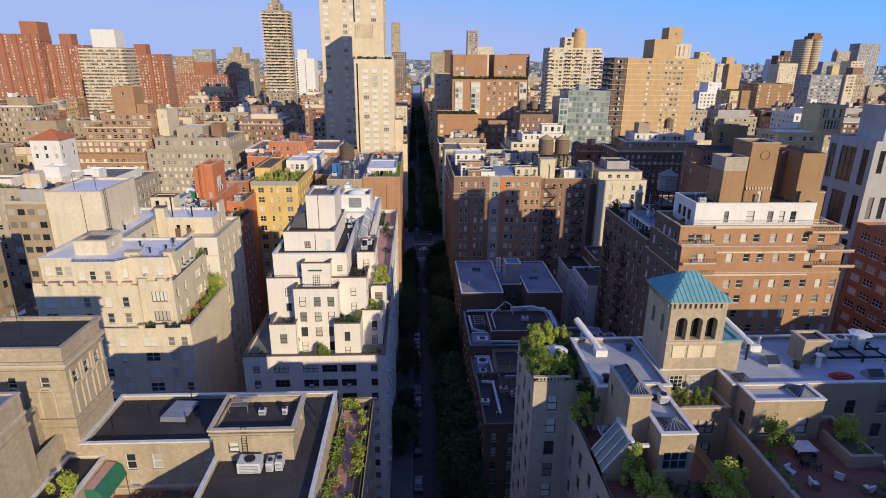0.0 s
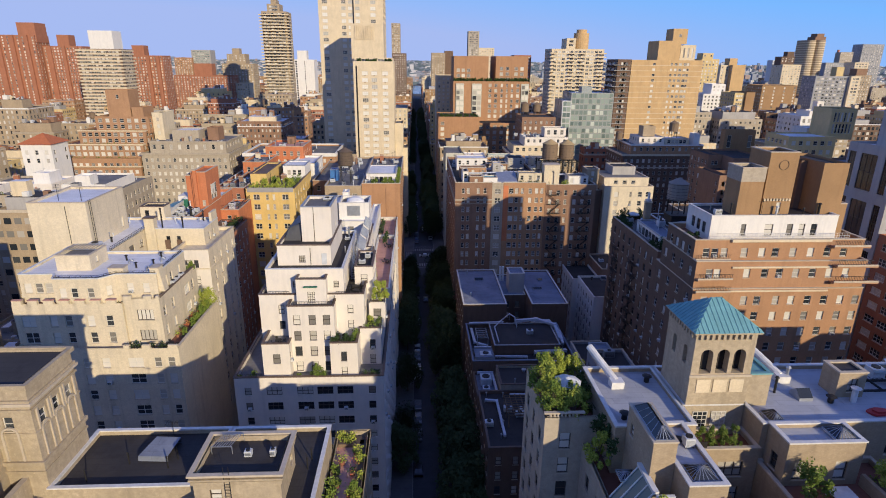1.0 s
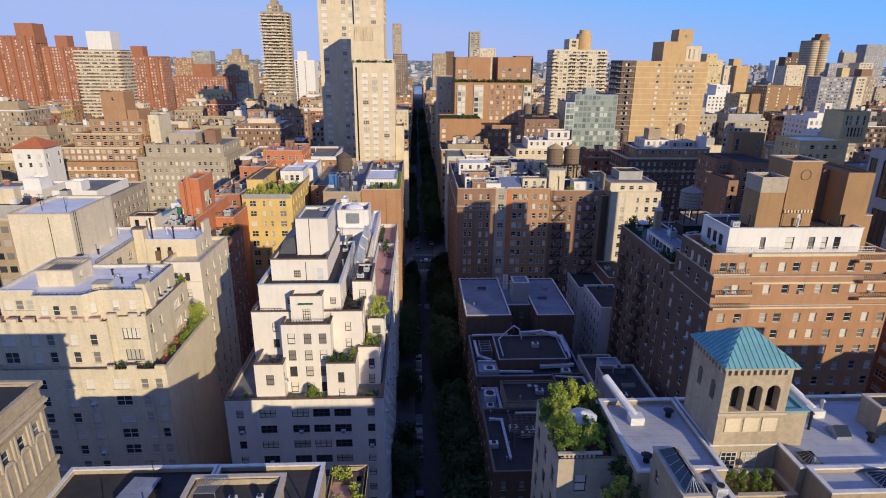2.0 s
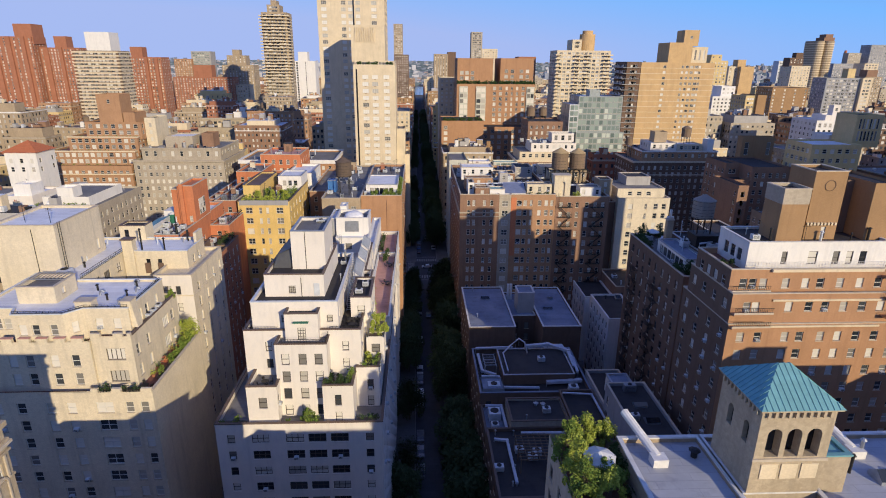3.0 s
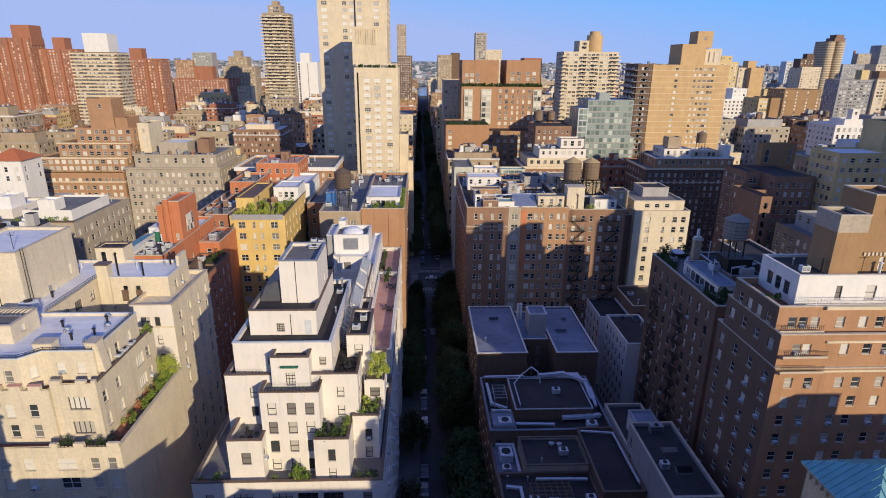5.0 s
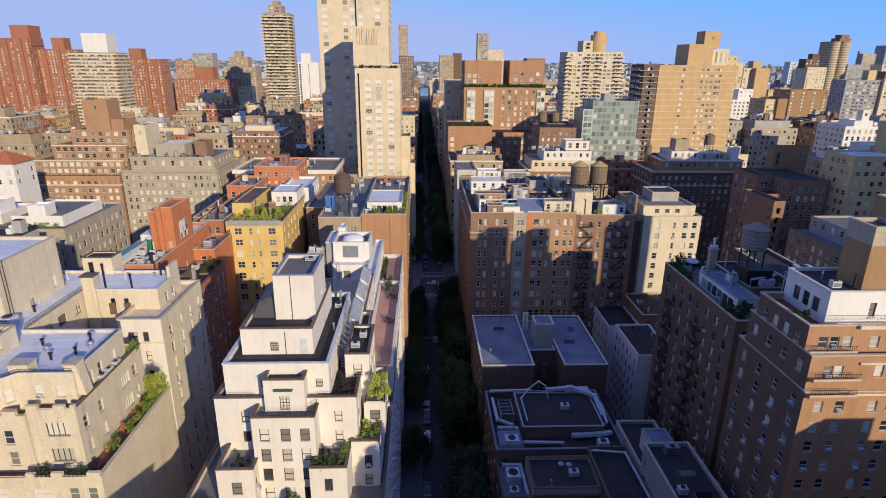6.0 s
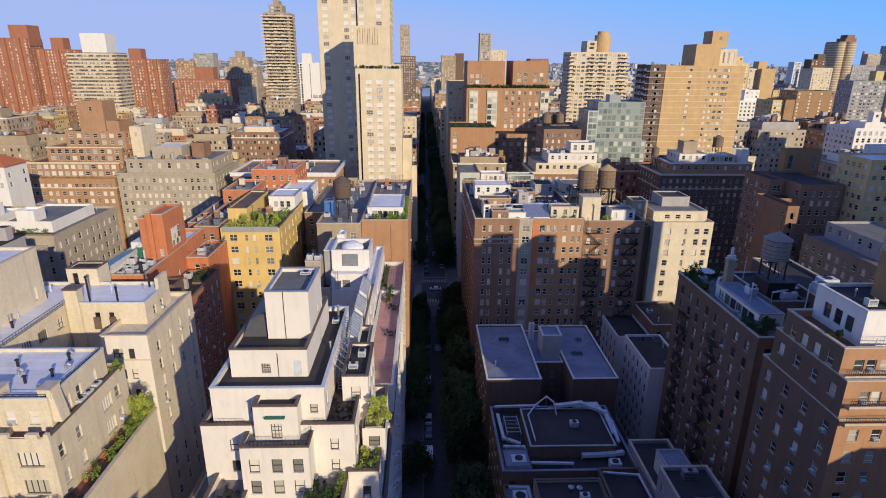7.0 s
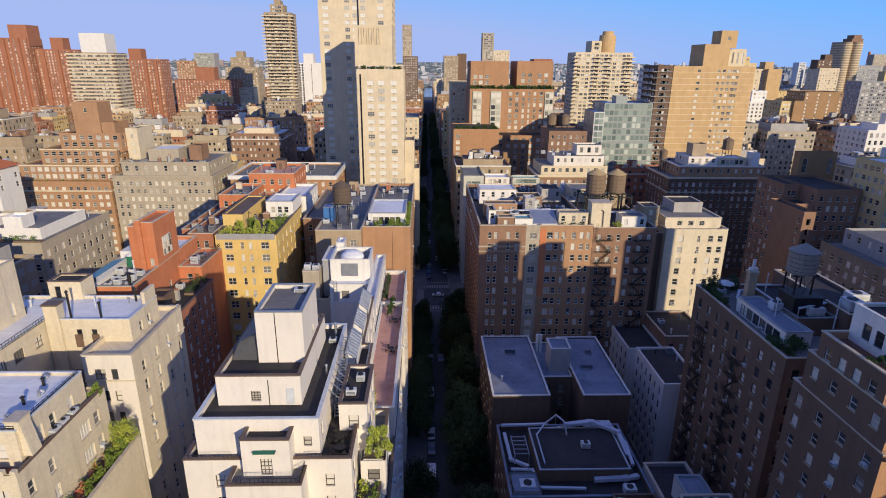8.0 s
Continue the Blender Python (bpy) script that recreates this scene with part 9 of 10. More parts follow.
    tower("yellow brick house with tall window slots", [(134.4, 152, 206.8, 221, 0.1, 61.9, IVORY, SILVER, dict(f=dict(W, n=6, pitch=3.2), l=dict(W, n=5, pitch=3.2))), (153.2, 163, 213.6, 224, 60, 71.3, IVORY, TAR, dict(f=dict(W, w=0.8, h=3.4, n=6, rows=2, pitch=4.2, head=1.4))), (153.9, 163, 226.2, 236, 0.1, 62.8, WHITEWALL, SILVER, {})])

    # middle distance, left
    D = dict(W, w=1.2, h=1.7, pitch=3.1, head=2.2)
    tower("grey stone apartment house with an arched attic", [(-123.5, -84.8, 269, 300, 0.1, 45.6, GREYSTONE, GREYROOF, dict(f=dict(D, n=15, glass=PALEGLASS), r=dict(D, n=8))), (-120.5, -86.5, 271.6, 298, 45, 50.6, GREYSTONE, GREYROOF, dict(f=dict(D, n=9, rows=1, w=1.3, h=2.2, head=1.4, low=0.3), r=dict(D, n=6, rows=1, head=1.4, low=0.3))), (-112, -100, 277, 290, 50, 55, GREYSTONE, SILVER, {}), (-97, -92, 280, 288, 50, 56, BROWN, TAR, {})], extras=lambda t: (t.band(-123.5, -84.8, 269, 300, 44.9, 45.7, GREYSTONE, 0.5), t.band(-120.5, -86.5, 271.6, 298, 50.0, 50.7, GREYSTONE, 0.35)))
    tower("long brick house with a white cornice", [(-78.0, -37.0, 269.5, 300, 0.1, 45.4, ORANGE, GREYROOF, dict(f=dict(D, n=14, pitch=3.3), r=dict(D, n=8)))], extras=lambda t: t.band(-78.0, -37.0, 269.5, 300, 44.3, 45.9, WHITEWALL, 0.7))
    tower("low brown brick house behind a grey one", [(-114, -86, 208, 241, 0.1, 21.5, BROWN, BROWNROOF, dict(f=dict(D, n=9), r=dict(D, n=14)))])
    tower("white tower with an orange tiled roof", [(-148.3, -137.2, 228, 239, 0.1, 55.2, WHITEWALL, TAR, dict(f=dict(D, n=3, rows=2), r=dict(D, n=2, rows=2)))])
    m = Mesh()
    for q in ([(-149.1, 227.2), (-136.4, 227.2)], [(-136.4, 227.2), (-136.4, 239.8)], [(-136.4, 239.8), (-149.1, 239.8)], [(-149.1, 239.8), (-149.1, 227.2)]):
        m.face([(*q[0], 55.25), (*q[1], 55.25), (-142.7, 233.5, 58.9)], REDTILE)
    solid("hipped_roof", m, "orange clay tile hipped roof", "roof")
    T = dict(D, w=1.8, rows=2, head=0.9, pitch=2.7, low=0.2)
    tower("broad stepped brown brick house with terraces", [(-172, -124.8, 269.5, 302, 0.1, 43.2, RUSSET, TERRACOTTA, dict(f=dict(D, n=17, w=1.5, glass=PALEGLASS), r=dict(D, n=9))), (-160, -123.6, 272, 300, 43, 49.2, RUSSET, TERRACOTTA, dict(f=dict(T, n=13, glass=PALEGLASS), r=dict(T, n=8))), (-152.5, -122.8, 274.5, 299, 48, 55.0, RUSSET, TERRACOTTA, dict(f=dict(T, n=10), r=dict(T, n=7))), (-145.5, -121.8, 277, 297, 53.5, 61.0, RUSSET, TAR, dict(f=dict(T, n=7), r=dict(T, n=5))), (-140.5, -130.5, 280, 290, 60, 72.6, RUSSET, TAR, dict(f=dict(D, n=1, rows=1))), (-129.5, -124.5, 279, 290, 60, 65.0, RUSSET, TAR, {}), (-121.7, -117.0, 281, 294, 44.0, 62.5, CREAM, TAR, dict(f=dict(D, n=1, rows=3)))], extras=lambda t: (t.band(-172, -124.8, 269.5, 302, 39.2, 39.7, PALE, 0.5), t.band(-160, -123.6, 272, 300, 48.7, 49.3, PALE, 0.3), t.band(-152.5, -122.8, 274.5, 299, 54.6, 55.1, PALE, 0.25)))
    for x0, x1, y, z in ((-171, -126.5, 270.6, 42.6), (-159.5, -125.0, 273.2, 48.6), (-151.5, -124.5, 275.7, 54.4)):
        hedge("terrace_shrubs", x0, x1, y, y + 0.9, z, 1.0, "patchy green shrubs along a brick terrace", LEAF, 3, 0.2, "plant", False)
    tower("wide grey stone house with white penthouses", [(-138.5, -91.5, 176, 206, 0.1, 47.6, GREYSTONE, GREYROOF, dict(f=dict(D, n=17), r=dict(D, n=10))), (-133.5, -125, 180, 186, 46.8, 49.7, LIMEWHITE, GREYROOF, dict(f=dict(D, n=3, rows=1, head=0.9), r=dict(D, n=3, rows=1, head=0.9))), (-121, -111.5, 183, 196, 46.8, 49.6, LIMEWHITE, SILVER, dict(f=dict(D, n=4, rows=1, head=0.8), r=dict(D, n=4, rows=1, head=0.8))), (-118.5, -113.5, 186, 192, 48.8, 52.4, WHITEWALL, SILVER, {}), (-107.5, -94.5, 181, 200, 46.8, 49.8, WHITEWALL, GREYROOF, dict(f=dict(D, n=5, rows=1, head=0.9), r=dict(D, n=7, rows=1, head=0.9))), (-104, -99.5, 182.5, 187, 48.8, 52.2, WHITEWALL, SILVER, dict(f=dict(D, n=1, rows=1, head=1.0)))])
    for x0, x1, y, z in ((-137.5, -122.5, 177.5, 47.0), (-110, -93, 178.0, 47.0), (-110.7, -108.5, 188.0, 47.0)):
        hedge("roof_garden_shrubs", x0, x1, y, y + 1.2, z, 1.4, "green and yellow shrubs on a stone roof terrace", LEAF, 12, 0.2)
    clutter(-136, -93.5, 176.5, 179.5, 46.8, 6, 51, ("vent", "unit", "chimney"))
    clutter(-136, -93.5, 199, 205, 46.8, 8, 54)
    clutter(-119, -88, 272.5, 277, 50.0, 9, 52)
    clutter(-77, -38, 271, 299, 44.7, 18, 53)
    # middle distance, right
    tower("brown house with white trimmed attic", [(99.5, 140.6, 275.5, 300, 0.1, 44.6, UMBER, GREYROOF, dict(f=dict(D, n=14, pitch=3.0), l=dict(D, n=7))), (104, 139.5, 277.5, 298, 43.8, 48.9, RUSSET, GREYROOF, dict(f=dict(D, n=11, rows=1, head=1.2, low=0.3), l=dict(D, n=6, rows=1, head=1.2, low=0.3))), (108.5, 121, 280, 293, 48, 52.4, LIMEWHITE, SILVER, dict(f=dict(D, n=4, rows=1, head=0.8, low=0.2), l=dict(D, n=4, rows=1, head=0.8, low=0.2))), (122, 134, 281.5, 292, 48, 51.6, PALE, SILVER, dict(f=dict(D, n=5, rows=1, head=0.8, w=1.6, low=0.2))), (135, 138, 279, 284, 48, 54.2, WHITEWALL, SILVER, {}), (112, 118, 285, 291, 52, 57, BUFF, TAR, {})], extras=lambda t: (t.band(99.5, 140.6, 275.5, 300, 43.9, 44.7, PALE, 0.4), t.band(99.5, 140.6, 275.5, 300, 38.0, 38.5, COPING, 0.25), t.band(104, 139.5, 277.5, 298, 48.5, 49.1, WHITEWALL, 0.3)))
    clutter(105, 139, 293.5, 297.5, 48.2, 8, 61)
    solid("water_tank", small_tank(128.0, 287.0, 51.4, 2.2, 4.0, 3.0), "round wooden rooftop water tank on legs", "water tank", group="rooftop water tanks")
    solid("water_tank", small_tank(101.9, 290.0, 43.95, 1.6, 3.4, 6.0), "round wooden rooftop water tank on legs", "water tank", group="rooftop water tanks")
    tower("dark brown brick house with a lower corner bay", [(119.5, 133.6, 214.4, 238, 0.1, 52.8, BROWN, TAR, dict(f=dict(D, n=5), l=dict(D, n=3))), (114.2, 119.4, 222.5, 238, 0.1, 52.8, BROWN, TAR, dict(f=dict(D, n=2), l=dict(D, n=5))), (113.45, 119.4, 214.6, 222.4, 0.1, 48.2, BROWN, TAR, {}), (109.8, 113.4, 204.4, 222.4, 0.1, 48.2, BROWN, TAR, dict(f=dict(D, n=2), l=dict(D, n=2))), (128, 141, 238.5, 242, 0.1, 60.6, TAWNY, TAR, dict(f=dict(D, w=1.6, h=5.0, n=2, rows=1)))])
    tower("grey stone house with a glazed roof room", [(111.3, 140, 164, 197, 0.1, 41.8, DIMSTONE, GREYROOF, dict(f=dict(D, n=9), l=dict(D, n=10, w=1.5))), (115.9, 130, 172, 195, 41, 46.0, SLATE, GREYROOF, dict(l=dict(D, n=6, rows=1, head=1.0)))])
    tower("low dark brick house on the side street", [(93.5, 111, 128, 200, 0.1, 26, UMBER, GREYROOF, dict(l=dict(D, n=18)))])
    tower("white stuccoed houses along the street", [(14, 22, 269.5, 292, 0.1, 46, BAYWHITE, GREYROOF, dict(f=dict(D, n=3, w=1.8, glass=FACADEGLASS), l=dict(D, n=6, w=2.2, glass=FACADEGLASS))), (22.1, 46.5, 271, 292, 0.1, 41.5, GREYSTONE, GREYROOF, dict(f=dict(D, n=8))), (23, 33, 274, 282, 41, 44.6, LIMEWHITE, SILVER, dict(f=dict(D, n=4, rows=1, head=0.8, low=0.2))), (34.5, 45.5, 275, 281, 41, 44.2, BAYWHITE, COPPER, dict(f=dict(D, n=5, rows=1, head=0.6, w=1.8, low=0.2, glass=FACADEGLASS)))])
    clutter(23, 46, 283, 291, 40.9, 12, 62)
    tower("brick and white house with roof penthouse", [(47, 79, 288, 312, 0.1, 43, BROWN, GREYROOF, dict(f=dict(D, n=10, pitch=3.4, w=1.5), l=dict(D, n=7))), (49, 78, 290, 310, 42.4, 46.6, PALE, GREYROOF, dict(f=dict(D, n=9, rows=1, head=1.0, w=1.6, low=0.2))), (55, 77, 293, 308, 46, 50.4, LIMEWHITE, GREYROOF, dict(f=dict(D, n=7, rows=1, head=1.0, low=0.2))), (66, 77, 298, 306, 50, 54.5, LIMEWHITE, GREYROOF, dict(f=dict(D, n=3, rows=1, head=1.0, w=1.6, h=2.4, low=0.2)))], extras=lambda t: t.band(47, 79, 288, 312, 42.0, 43.1, PALE, 0.4))
    solid("water_tank", small_tank(63.0, 340.0, 56.4, 2.4, 4.4, 2.6), "round wooden rooftop water tank on legs", "water tank", group="rooftop water tanks")
    solid("water_tank", small_tank(70.5, 343.0, 56.4, 2.2, 4.0, 2.6), "round wooden rooftop water tank on legs", "water tank", group="rooftop water tanks")
    clutter(50, 64, 294, 307, 49.8, 7, 63)
    tower("brown brick house with dark windows", [(60, 79, 330, 352, 0.1, 57, BROWN, TAR, dict(f=dict(D, n=6), l=dict(D, n=6)))])


skyline()


# ---- filler houses on the grid of blocks ----
FAR_WALLS = [BUFF, BROWN, PALE, TAWNY, TAN, GREYSTONE, CREAM, REDBRICK, ORANGE, TAWNY, IVORY, TANBRICK, BUFF, RUSSET, REDBRICK, RUSSET]
# Right side's darker mix: browner brick, with its shade painted in too.
RIGHT_WALLS = [UMBER, BROWN, REDBRICK, UMBER, TAWNY, BUFF, GREYSTONE, TAN, BROWN, SLATE, ORANGE, PALE, IVORY, LIMEWHITE]
FAR_ROOFS = [SILVER, GREYROOF, TAR, GREYROOF, BROWNROOF, GREYROOF, BLUEROOF, TAR]


def plain_house(mesh, rng, x0, x1, y0, y1, z1, wall, roof, sides, wins, coarse=False):
    """Walls with a parapet, a roof, bulkheads and window panes set on the visible sides."""
    zr = z1 - 0.8
    mesh.box(x0, x1, y0, y0 + 0.35, -0.1, z1, wall, False)
    mesh.box(x0, x1, y1 - 0.35, y1, -0.1, z1, wall, False)
    mesh.box(x0, x0 + 0.35, y0 + 0.36, y1 - 0.36, -0.1, z1, wall, False)
    mesh.box(x1 - 0.35, x1, y0 + 0.36, y1 - 0.36, -0.1, z1, wall, False)
    mesh.box(x0 + 0.36, x1 - 0.36, y0 + 0.36, y1 - 0.36, zr - 0.3, zr, roof)
    trim = rng.choice((COPING, wall, WHITEWALL, GREYSTONE))
    zc = z1 - rng.choice((0.3, 0.9, 3.6))
    mesh.box(x0 - 0.2, x1 + 0.2, y0 - 0.35, y0 - 0.001, zc, zc + rng.uniform(0.35, 0.9), trim)
    if "r" in sides:
        mesh.box(x1 + 0.001, x1 + 0.35, y0, y1, zc, zc + 0.45, trim)
    if "l" in sides:
        mesh.box(x0 - 0.35, x0 - 0.001, y0, y1, zc, zc + 0.45, trim)
    if z1 > 34 and x1 - x0 > 12 and y1 - y0 > 12 and rng.random() < 0.7:
        k = rng.uniform(2.2, 0.32 * min(x1 - x0, y1 - y0))
        h = rng.uniform(2.6, 5.4)
        mesh.box(x0 + k, x1 - k, y0 + k, y1 - k, zr, zr + h, rng.choice((wall, wall, wall, GREYWALL, PALE, WHITEWALL)), False, roof)
        zr += h
        x0, x1, y0, y1, pent = x0 + k, x1 - k, y0 + k, y1 - k, (x0, x1, y0, y1)
    else:
        pent = None
    for i in range(rng.randint(2, 6)):
        w, d, h = rng.uniform(1.5, 4.5), rng.uniform(1.5, 4.5), rng.uniform(1.2, 4.2)
        cx, cy = rng.uniform(x0 + w / 2 + 0.5, max(x0 + w / 2 + 0.6, x1 - w / 2 - 0.5)), rng.uniform(y0 + d / 2 + 0.5, max(y0 + d / 2 + 0.6, y1 - d / 2 - 0.5))
        mesh.box(cx - w / 2, cx + w / 2, cy - d / 2, cy + d / 2, zr, zr + h, rng.choice((wall, WHITEWALL, GREYWALL, PALE, BROWN)), False, rng.choice((roof, SILVER, TAR)))
    for i in range(2 if coarse else rng.randint(8, 18)):
        w, h = rng.uniform(0.4, 1.4), rng.uniform(0.6, 1.6)
        cx, cy = rng.uniform(x0 + 1, x1 - 1), rng.uniform(y0 + 1, y1 - 1)
        mesh.box(cx - w / 2, cx + w / 2, cy - w / 2, cy + w / 2, zr, zr + h, rng.choice((PALEMETAL, METAL, IRON, WHITEPAINT, wall, BROWN)), False)
    if pent:
        x0, x1, y0, y1 = pent
    pitch, w, h = rng.uniform(2.95, 3.5), rng.choice((1.0, 1.15, 1.3, 1.8)), rng.uniform(1.5, 1.9)
    gap = rng.uniform(2.2, 3.2) * (1.5 if coarse else 1)
    s = wins.slot(GLASS)
    for side in sides:
        width = x1 - x0 if side == "f" else y1 - y0
        n = max(1, int((width - 1.2) / gap))
        for i in range(n):
            a = (i + 0.5) * width / n
            z = z1 - 1.7
            while z - h > (z1 * 0.25 if coarse else 1.5):
                if side == "f":
                    q = [(x0 + a - w / 2, y0 - 0.03, z - h), (x0 + a + w / 2, y0 - 0.03, z - h), (x0 + a + w / 2, y0 - 0.03, z), (x0 + a - w / 2, y0 - 0.03, z)]
                elif side == "r":
                    q = [(x1 + 0.03, y0 + a - w / 2, z - h), (x1 + 0.03, y0 + a + w / 2, z - h), (x1 + 0.03, y0 + a + w / 2, z), (x1 + 0.03, y0 + a - w / 2, z)]
                else:
                    q = [(x0 - 0.03, y0 + a + w / 2, z - h), (x0 - 0.03, y0 + a - w / 2, z - h), (x0 - 0.03, y0 + a - w / 2, z), (x0 - 0.03, y0 + a + w / 2, z)]
                k = len(wins.v)
                wins.v += q
                wins.f.append((k, k + 1, k + 2, k + 3))
                wins.m.append(s)
                z -= pitch


def free(x0, x1, y0, y1):
    return not any(x0 < b and x1 > a and y0 < d and y1 > c for a, b, c, d in USED)


def city():
    rng = random.Random(11)
    made = 0
    for row, ((_, ya), (yb, _)) in enumerate(zip(AVENUES[1:], AVENUES[2:])):
        for i in range(len(STREETS) - 1):
            xa, xb = STREETS[i][1], STREETS[i + 1][0]
            near_x = 0 if xa <= 0 <= xb else min(abs(xa), abs(xb))
            if near_x > 0.92 * yb + 60:
                continue
            far, farwin = Mesh(), Mesh()
            side = "r" if (xa + xb) / 2 < 0 else "l"
            for half in (0, 1):
                x0, x1 = (xa, xa + 29.5) if half == 0 else (xb - 29.5, xb)
                y = ya
                while y < yb - 6:
                    end = y < ya + 8 or y > yb - 40
                    w = min(rng.uniform(16, 30) if end else rng.uniform(8, 22), yb - y)
                    z = rng.uniform(34, 56) if end else rng.choice((rng.uniform(15, 22), rng.uniform(18, 34), rng.uniform(30, 50)))
                    if ya > 430:
                        z *= rng.uniform(0.75, 1.1)
                    if 90 < x0 < 160 and 262 < y < 296:
                        z = min(z, rng.uniform(20, 32))
                    if 95 < x0 < 130 and y < 190:
                        z = min(z, rng.uniform(18, 30))
                    back = rng.uniform(0, 9) if not end else 0
                    a, b = (x0, x1 - back) if half == 0 else (x0 + back, x1)
                    wall, roof = rng.choice(FAR_WALLS if side == "r" else RIGHT_WALLS), rng.choice(FAR_ROOFS)
                    tank = rng.random() < 0.3
                    if free(a, b, y, y + w):
                        if made < 290 and ya < 460:
                            made += 1
                            ob = thing("city_house", "flat-roofed " + wall.name.replace("_", " ") + " house in a city block", "building", ((a + b) / 2, y + w / 2, 0), "houses of the city blocks")
                            m, g2 = Mesh(), Mesh()
                            plain_house(m, rng, a, b, y + 0.02, y + w - 0.02, z, wall, roof, "f" + side, g2)
                            part("body", m, ob)
                            part("windows", g2, ob, kind="stuff")
                            if tank:
                                solid("water_tank", small_tank(rng.uniform(a + 3, b - 3), y + w / 2, z - 0.8), "round wooden rooftop water tank on legs", "water tank", group="rooftop water tanks")
                        else:
                            plain_house(far, rng, a, b, y + 0.02, y + w - 0.02, z, wall, roof, "f" + side, farwin, ya > 600)
                    y += w
            if far.f:
                solid("distant_houses", far, "distant city block of mixed brick houses", "buildings", kind="stuff")
                solid("distant_windows", farwin, "windows of a distant city block", "windows", kind="stuff")


city()


# ---- river, far shore and horizon ----
m = Mesh()
m.face([(-4000, 1450, 0.3), (4000, 1750, 0.3), (4000, 2150, 0.3), (-4000, 2050, 0.3)], RIVER)
solid("river", m, "broad grey-blue river beyond the city", "water", kind="structure")


def far_height(x, y):
    """The far land rises slowly to a low uneven ridge."""
    k = max(0.0, min(1.0, (y - 2250) / 2500))
    wave = 7.0 * math.sin(x / 610.0) + 5.0 * math.sin(x / 233.0 + 1.3) + 3.0 * math.sin(x / 97.0 + 0.4)
    return k * (74.0 + wave * k)


def far_shore():
    rng = random.Random(3)
    m = Mesh()
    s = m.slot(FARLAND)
    xs, ys = [-4700 + 188 * i for i in range(51)], [2240 + 132 * i for i in range(20)]
    m.v += [(x, y, 0.25 + far_height(x, y)) for y in ys for x in xs]
    for j in range(len(ys) - 1):
        for i in range(len(xs) - 1):
            k = j * len(xs) + i
            m.f.append((k, k + 1, k + len(xs) + 1, k + len(xs)))
            m.m.append(s)
    solid("far_hills", m, "hazy blue-grey land rising to a low far ridge", "backdrop", kind="structure")
    m = Mesh()
    for i in range(7500):
        y = 1500 + 3200 * rng.random() ** 0.8
        x = rng.uniform(-0.95, 0.95) * y
        if 1430 + x * 0.04 < y < 2130:
            y += 720
        w, d = rng.uniform(9, 24), rng.uniform(8, 16)
        h = rng.uniform(5, 12) if rng.random() < 0.93 else rng.uniform(16, 38)
        z = far_height(x, y)
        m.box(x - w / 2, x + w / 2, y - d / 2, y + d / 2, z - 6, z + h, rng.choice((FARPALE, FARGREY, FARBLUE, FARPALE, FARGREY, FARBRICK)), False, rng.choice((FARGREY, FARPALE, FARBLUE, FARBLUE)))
    solid("far_suburbs", m, "low houses of a far shore toward the horizon", "buildings", kind="stuff")
    t = Mesh()
    for i in range(2600):
        y = 2150 + 2550 * rng.random() ** 0.9
        x = rng.uniform(-0.95, 0.95) * y
        w = rng.uniform(15, 60)
        z = far_height(x, y)
        pts = [(x + w * math.cos(2 * math.pi * k / 7) * rng.uniform(0.6, 1.1), y + 0.5 * w * math.sin(2 * math.pi * k / 7) * rng.uniform(0.6, 1.1)) for k in range(7)]
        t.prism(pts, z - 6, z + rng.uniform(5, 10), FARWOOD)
    solid("far_woods", t, "dark far woods on the other shore", "trees", kind="stuff")


far_shore()


# ---- unseen houses added behind and beside the viewer to shade street and roofs ----
def behind():
    S = dict(pitch=3.1, w=1.2, h=1.7, head=2)
    for x0, x1, z1, wall in ((-66, -36, 52, BUFF), (-36, -5.6, 48, PALE), (13.1, 45, 55, BROWN), (45, 74, 50, BUFF), (92, 150, 54, BROWN), (-145, -85, 50, GREYSTONE)):
        b = Building("apartment_building", "apartment house across the avenue behind", ((x0 + x1) / 2, -90, 0), near=False)
        b.block(x0, x1, -110, -70.5, 0.1, z1, wall, GREYROOF, 0.8, COPING, b=dict(S, n=8))
        b.done()
    for x0, x1, y0, y1, z1, wall in ((92.6, 150, 0, 62, 52, BROWN), (-145, -85.5, 0, 62, 48, BUFF), (-66, -47, -30, 40, 45, BUFF), (-36, -21.2, -44, -6.5, 44, BUFF), (17.7, 65.9, -44, 26, 57.0, BUFF), (66, 87.9, -44, 26, 66.0, BUFF), (172.2, 188, 118, 150, 95, BUFF), (172.2, 214, 171, 196, 84, GREYSTONE)):
        b = Building("apartment_building", "apartment house beside the avenue", ((x0 + x1) / 2, y0, 0), near=False)
        b.block(x0, x1, y0, y1, 0.1, z1, wall, GREYROOF, 0.8, COPING, l=dict(S, n=8), r=dict(S, n=8), b=dict(S, n=6))
        b.done()


behind()


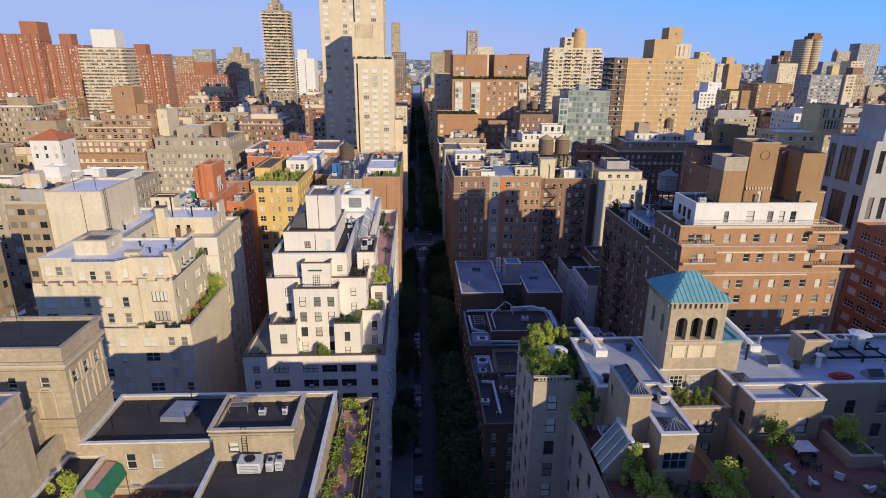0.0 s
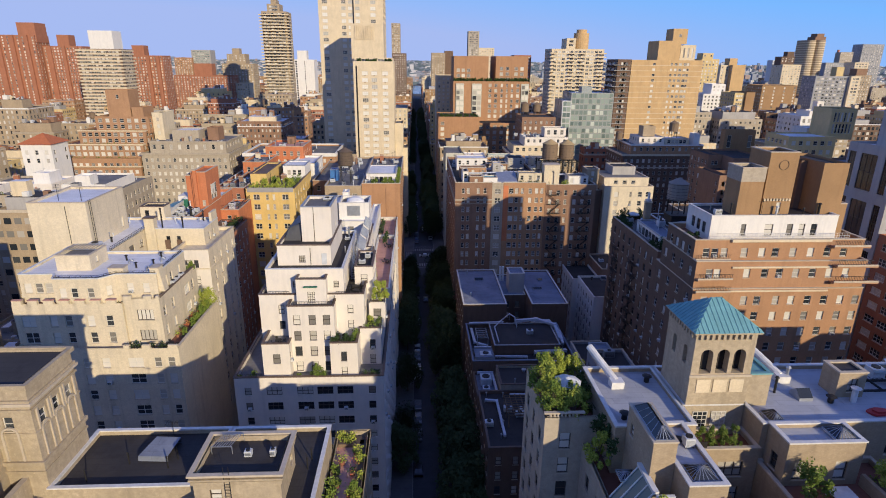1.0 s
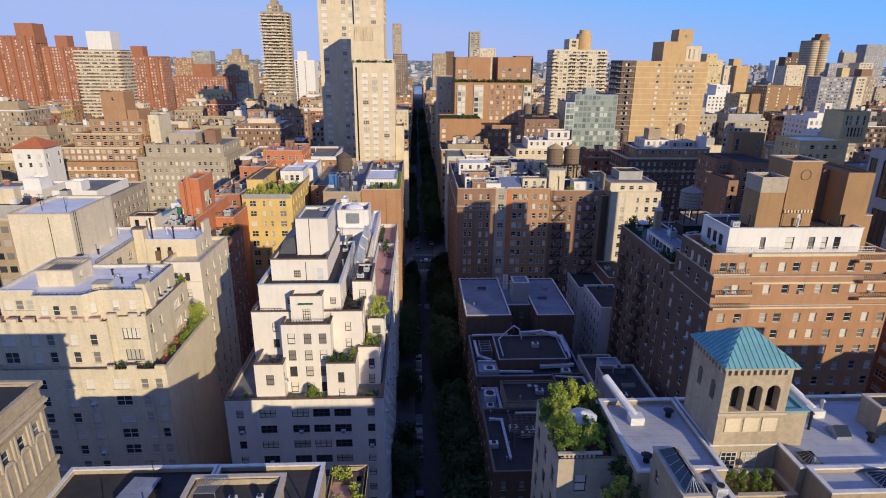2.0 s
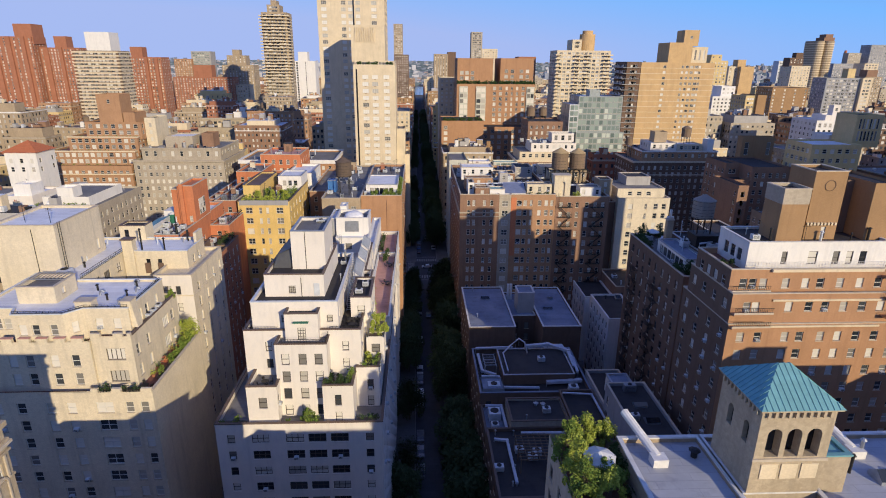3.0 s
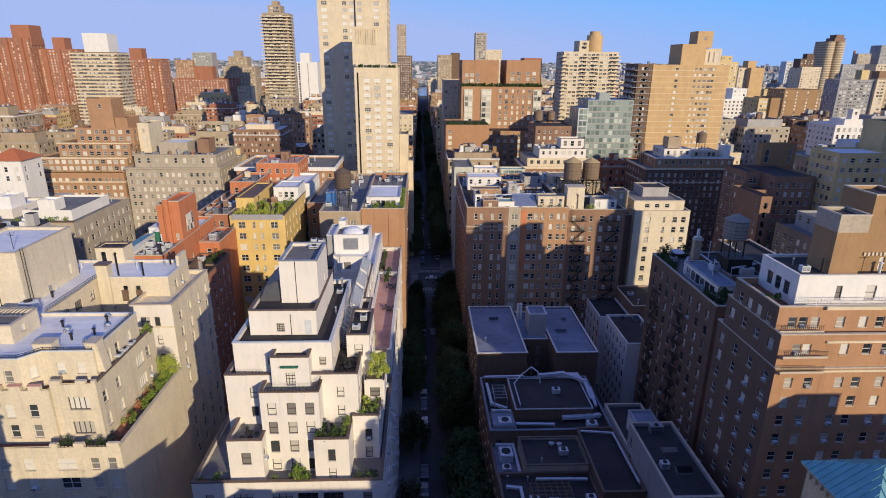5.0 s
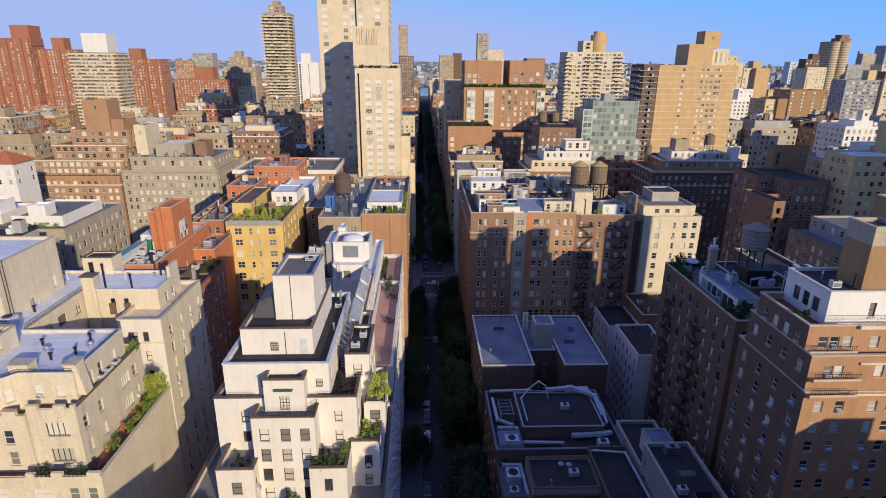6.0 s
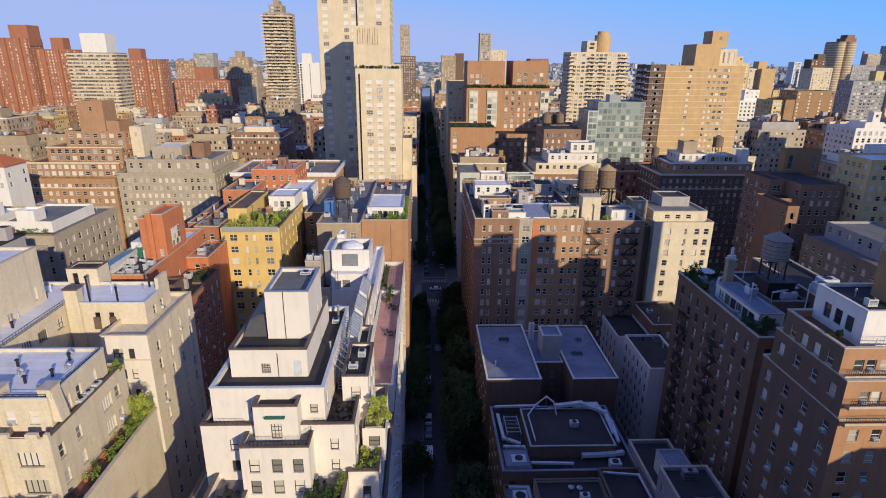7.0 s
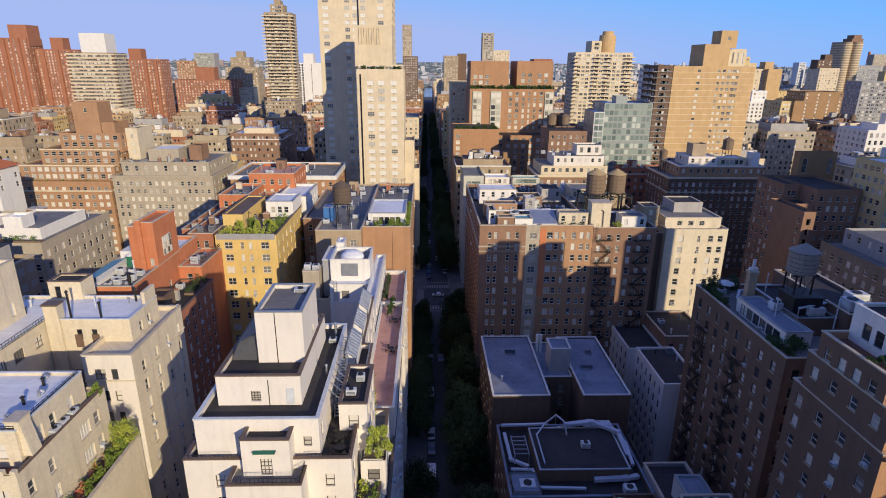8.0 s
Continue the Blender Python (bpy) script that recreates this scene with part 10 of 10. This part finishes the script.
# ---- street life: parked cars, a van, street trees, lamps ----
def car(x, y, paint, turn=0.0, van=False):
    ob = thing("van" if van else "car", "white delivery van parked at the kerb" if van else "parked " + paint.name.replace("car_paint_", "") + " car at the kerb", "vehicle", (x, y, 0.03), "parked vehicles")
    ob.rotation_euler[2] = turn
    L, W_, H = (6.4, 2.1, 2.6) if van else (4.6, 1.82, 1.45)
    if van:
        prof = [(-L / 2, 0.35), (L / 2 - 0.1, 0.35), (L / 2, 0.9), (L / 2 - 0.5, 1.25), (L / 2 - 1.2, 2.0), (L / 2 - 1.5, H), (-L / 2, H)]
    else:
        prof = [(-L / 2, 0.32), (L / 2, 0.32), (L / 2, 0.72), (L / 2 - 0.9, 0.92), (L / 2 - 1.7, 1.36), (-L / 2 + 1.2, H), (-L / 2 + 0.35, 0.98), (-L / 2, 0.85)]
    m = Mesh()
    n = len(prof)
    for s in (-1, 1):
        pts = [(s * W_ / 2 * (1 if z < 1.0 else 0.86), y2, z) for y2, z in prof]
        m.face(pts if s > 0 else pts[::-1], paint)
    for i in range(n):
        (ya, za), (yb, zb) = prof[i], prof[(i + 1) % n]
        wa, wb = W_ / 2 * (1 if za < 1.0 else 0.86), W_ / 2 * (1 if zb < 1.0 else 0.86)
        glassy = not van and min(za, zb) > 0.85 and abs(za - zb) > 0.3 or van and 1.2 < min(za, zb) < 2.2 and abs(za - zb) > 0.3
        m.face([(-wa, ya, za), (wa, ya, za), (wb, yb, zb), (-wb, yb, zb)], CARGLASS if glassy else paint)
    me = m.data("body")
    p = new("body", me)
    p.parent = ob
    for sx in (-1, 1):
        for sy in (-0.31, 0.31):
            w = Mesh()
            w.rod((sx * (W_ / 2 - 0.2), sy * L, 0.33), (sx * (W_ / 2 + 0.01), sy * L, 0.33), 0.33, TYRE, 10)
            p = new("wheel", w.data("wheel"))
            p.parent = ob
    return ob


def street_life():
    rng = random.Random(8)
    car(0.3, 151.5, CARPAINTS[0], 0, True)
    first = {}
    for x in (0.3, 7.3):
        y = 99.0
        while y < 400:
            if not (146 < y < 157 and x < 1) and not 238 < y < 275 and rng.random() < 0.5:
                c = rng.choice((0, 1, 2, 2, 1, 4))
                if c in first:
                    copy_thing(first[c], pose(x, y, 0.03, 0, 0, 180 if rng.random() < 0.3 else 0))
                else:
                    first[c] = car(x, y, CARPAINTS[c])
            y += rng.uniform(5.6, 7.0)
    for x, y, c, t in ((3.6, 205.0, 2, 0), (2.6, 62.5, 3, 0), (3.8, 256.0, 0, 90), (-9.0, 258.5, 2, 90), (4.2, 300, 0, 0)):
        first[c] = first.get(c) or car(x, y, CARPAINTS[c], radians(t))
        copy_thing(first[c], pose(x, y, 0.04, 0, 0, t))
    # large old street trees whose crowns meet over the road
    trees = []
    for k in range(5):
        trees.append(plant("street_tree", 9.6, 97.0 + 9 * k, 0.16, rng.uniform(11.0, 14.0), 5.2, 3400, LEAFSTREET, "dark green street tree in a pavement pit", size=0.5, trunk=0.32, group="street trees", seed=90 + k))
    y = 56.0
    while y < 980:
        if not (58 < y < 66 or 236 < y < 276 or 414 < y < 450 or 594 < y < 630 or 784 < y < 820) and not 92 < y < 140:
            copy_thing(rng.choice(trees), pose(rng.uniform(7.6, 10.0), y, 0.16, 0, 0, rng.uniform(0, 360)))
        if not (58 < y < 90 or 146 < y < 162 or 228 < y < 276 or 414 < y < 450 or 594 < y < 630 or 784 < y < 820) and rng.random() < (0.75 if y < 240 else 0.5):
            copy_thing(rng.choice(trees), pose(rng.uniform(-3.4, -2.4), y + 3, 0.16, 0, 0, rng.uniform(0, 360)) @ Matrix.Diagonal((0.72, 0.72, 0.85, 1)))
        y += rng.uniform(6.5, 8.5) if y < 420 else rng.uniform(9, 14)


street_life()
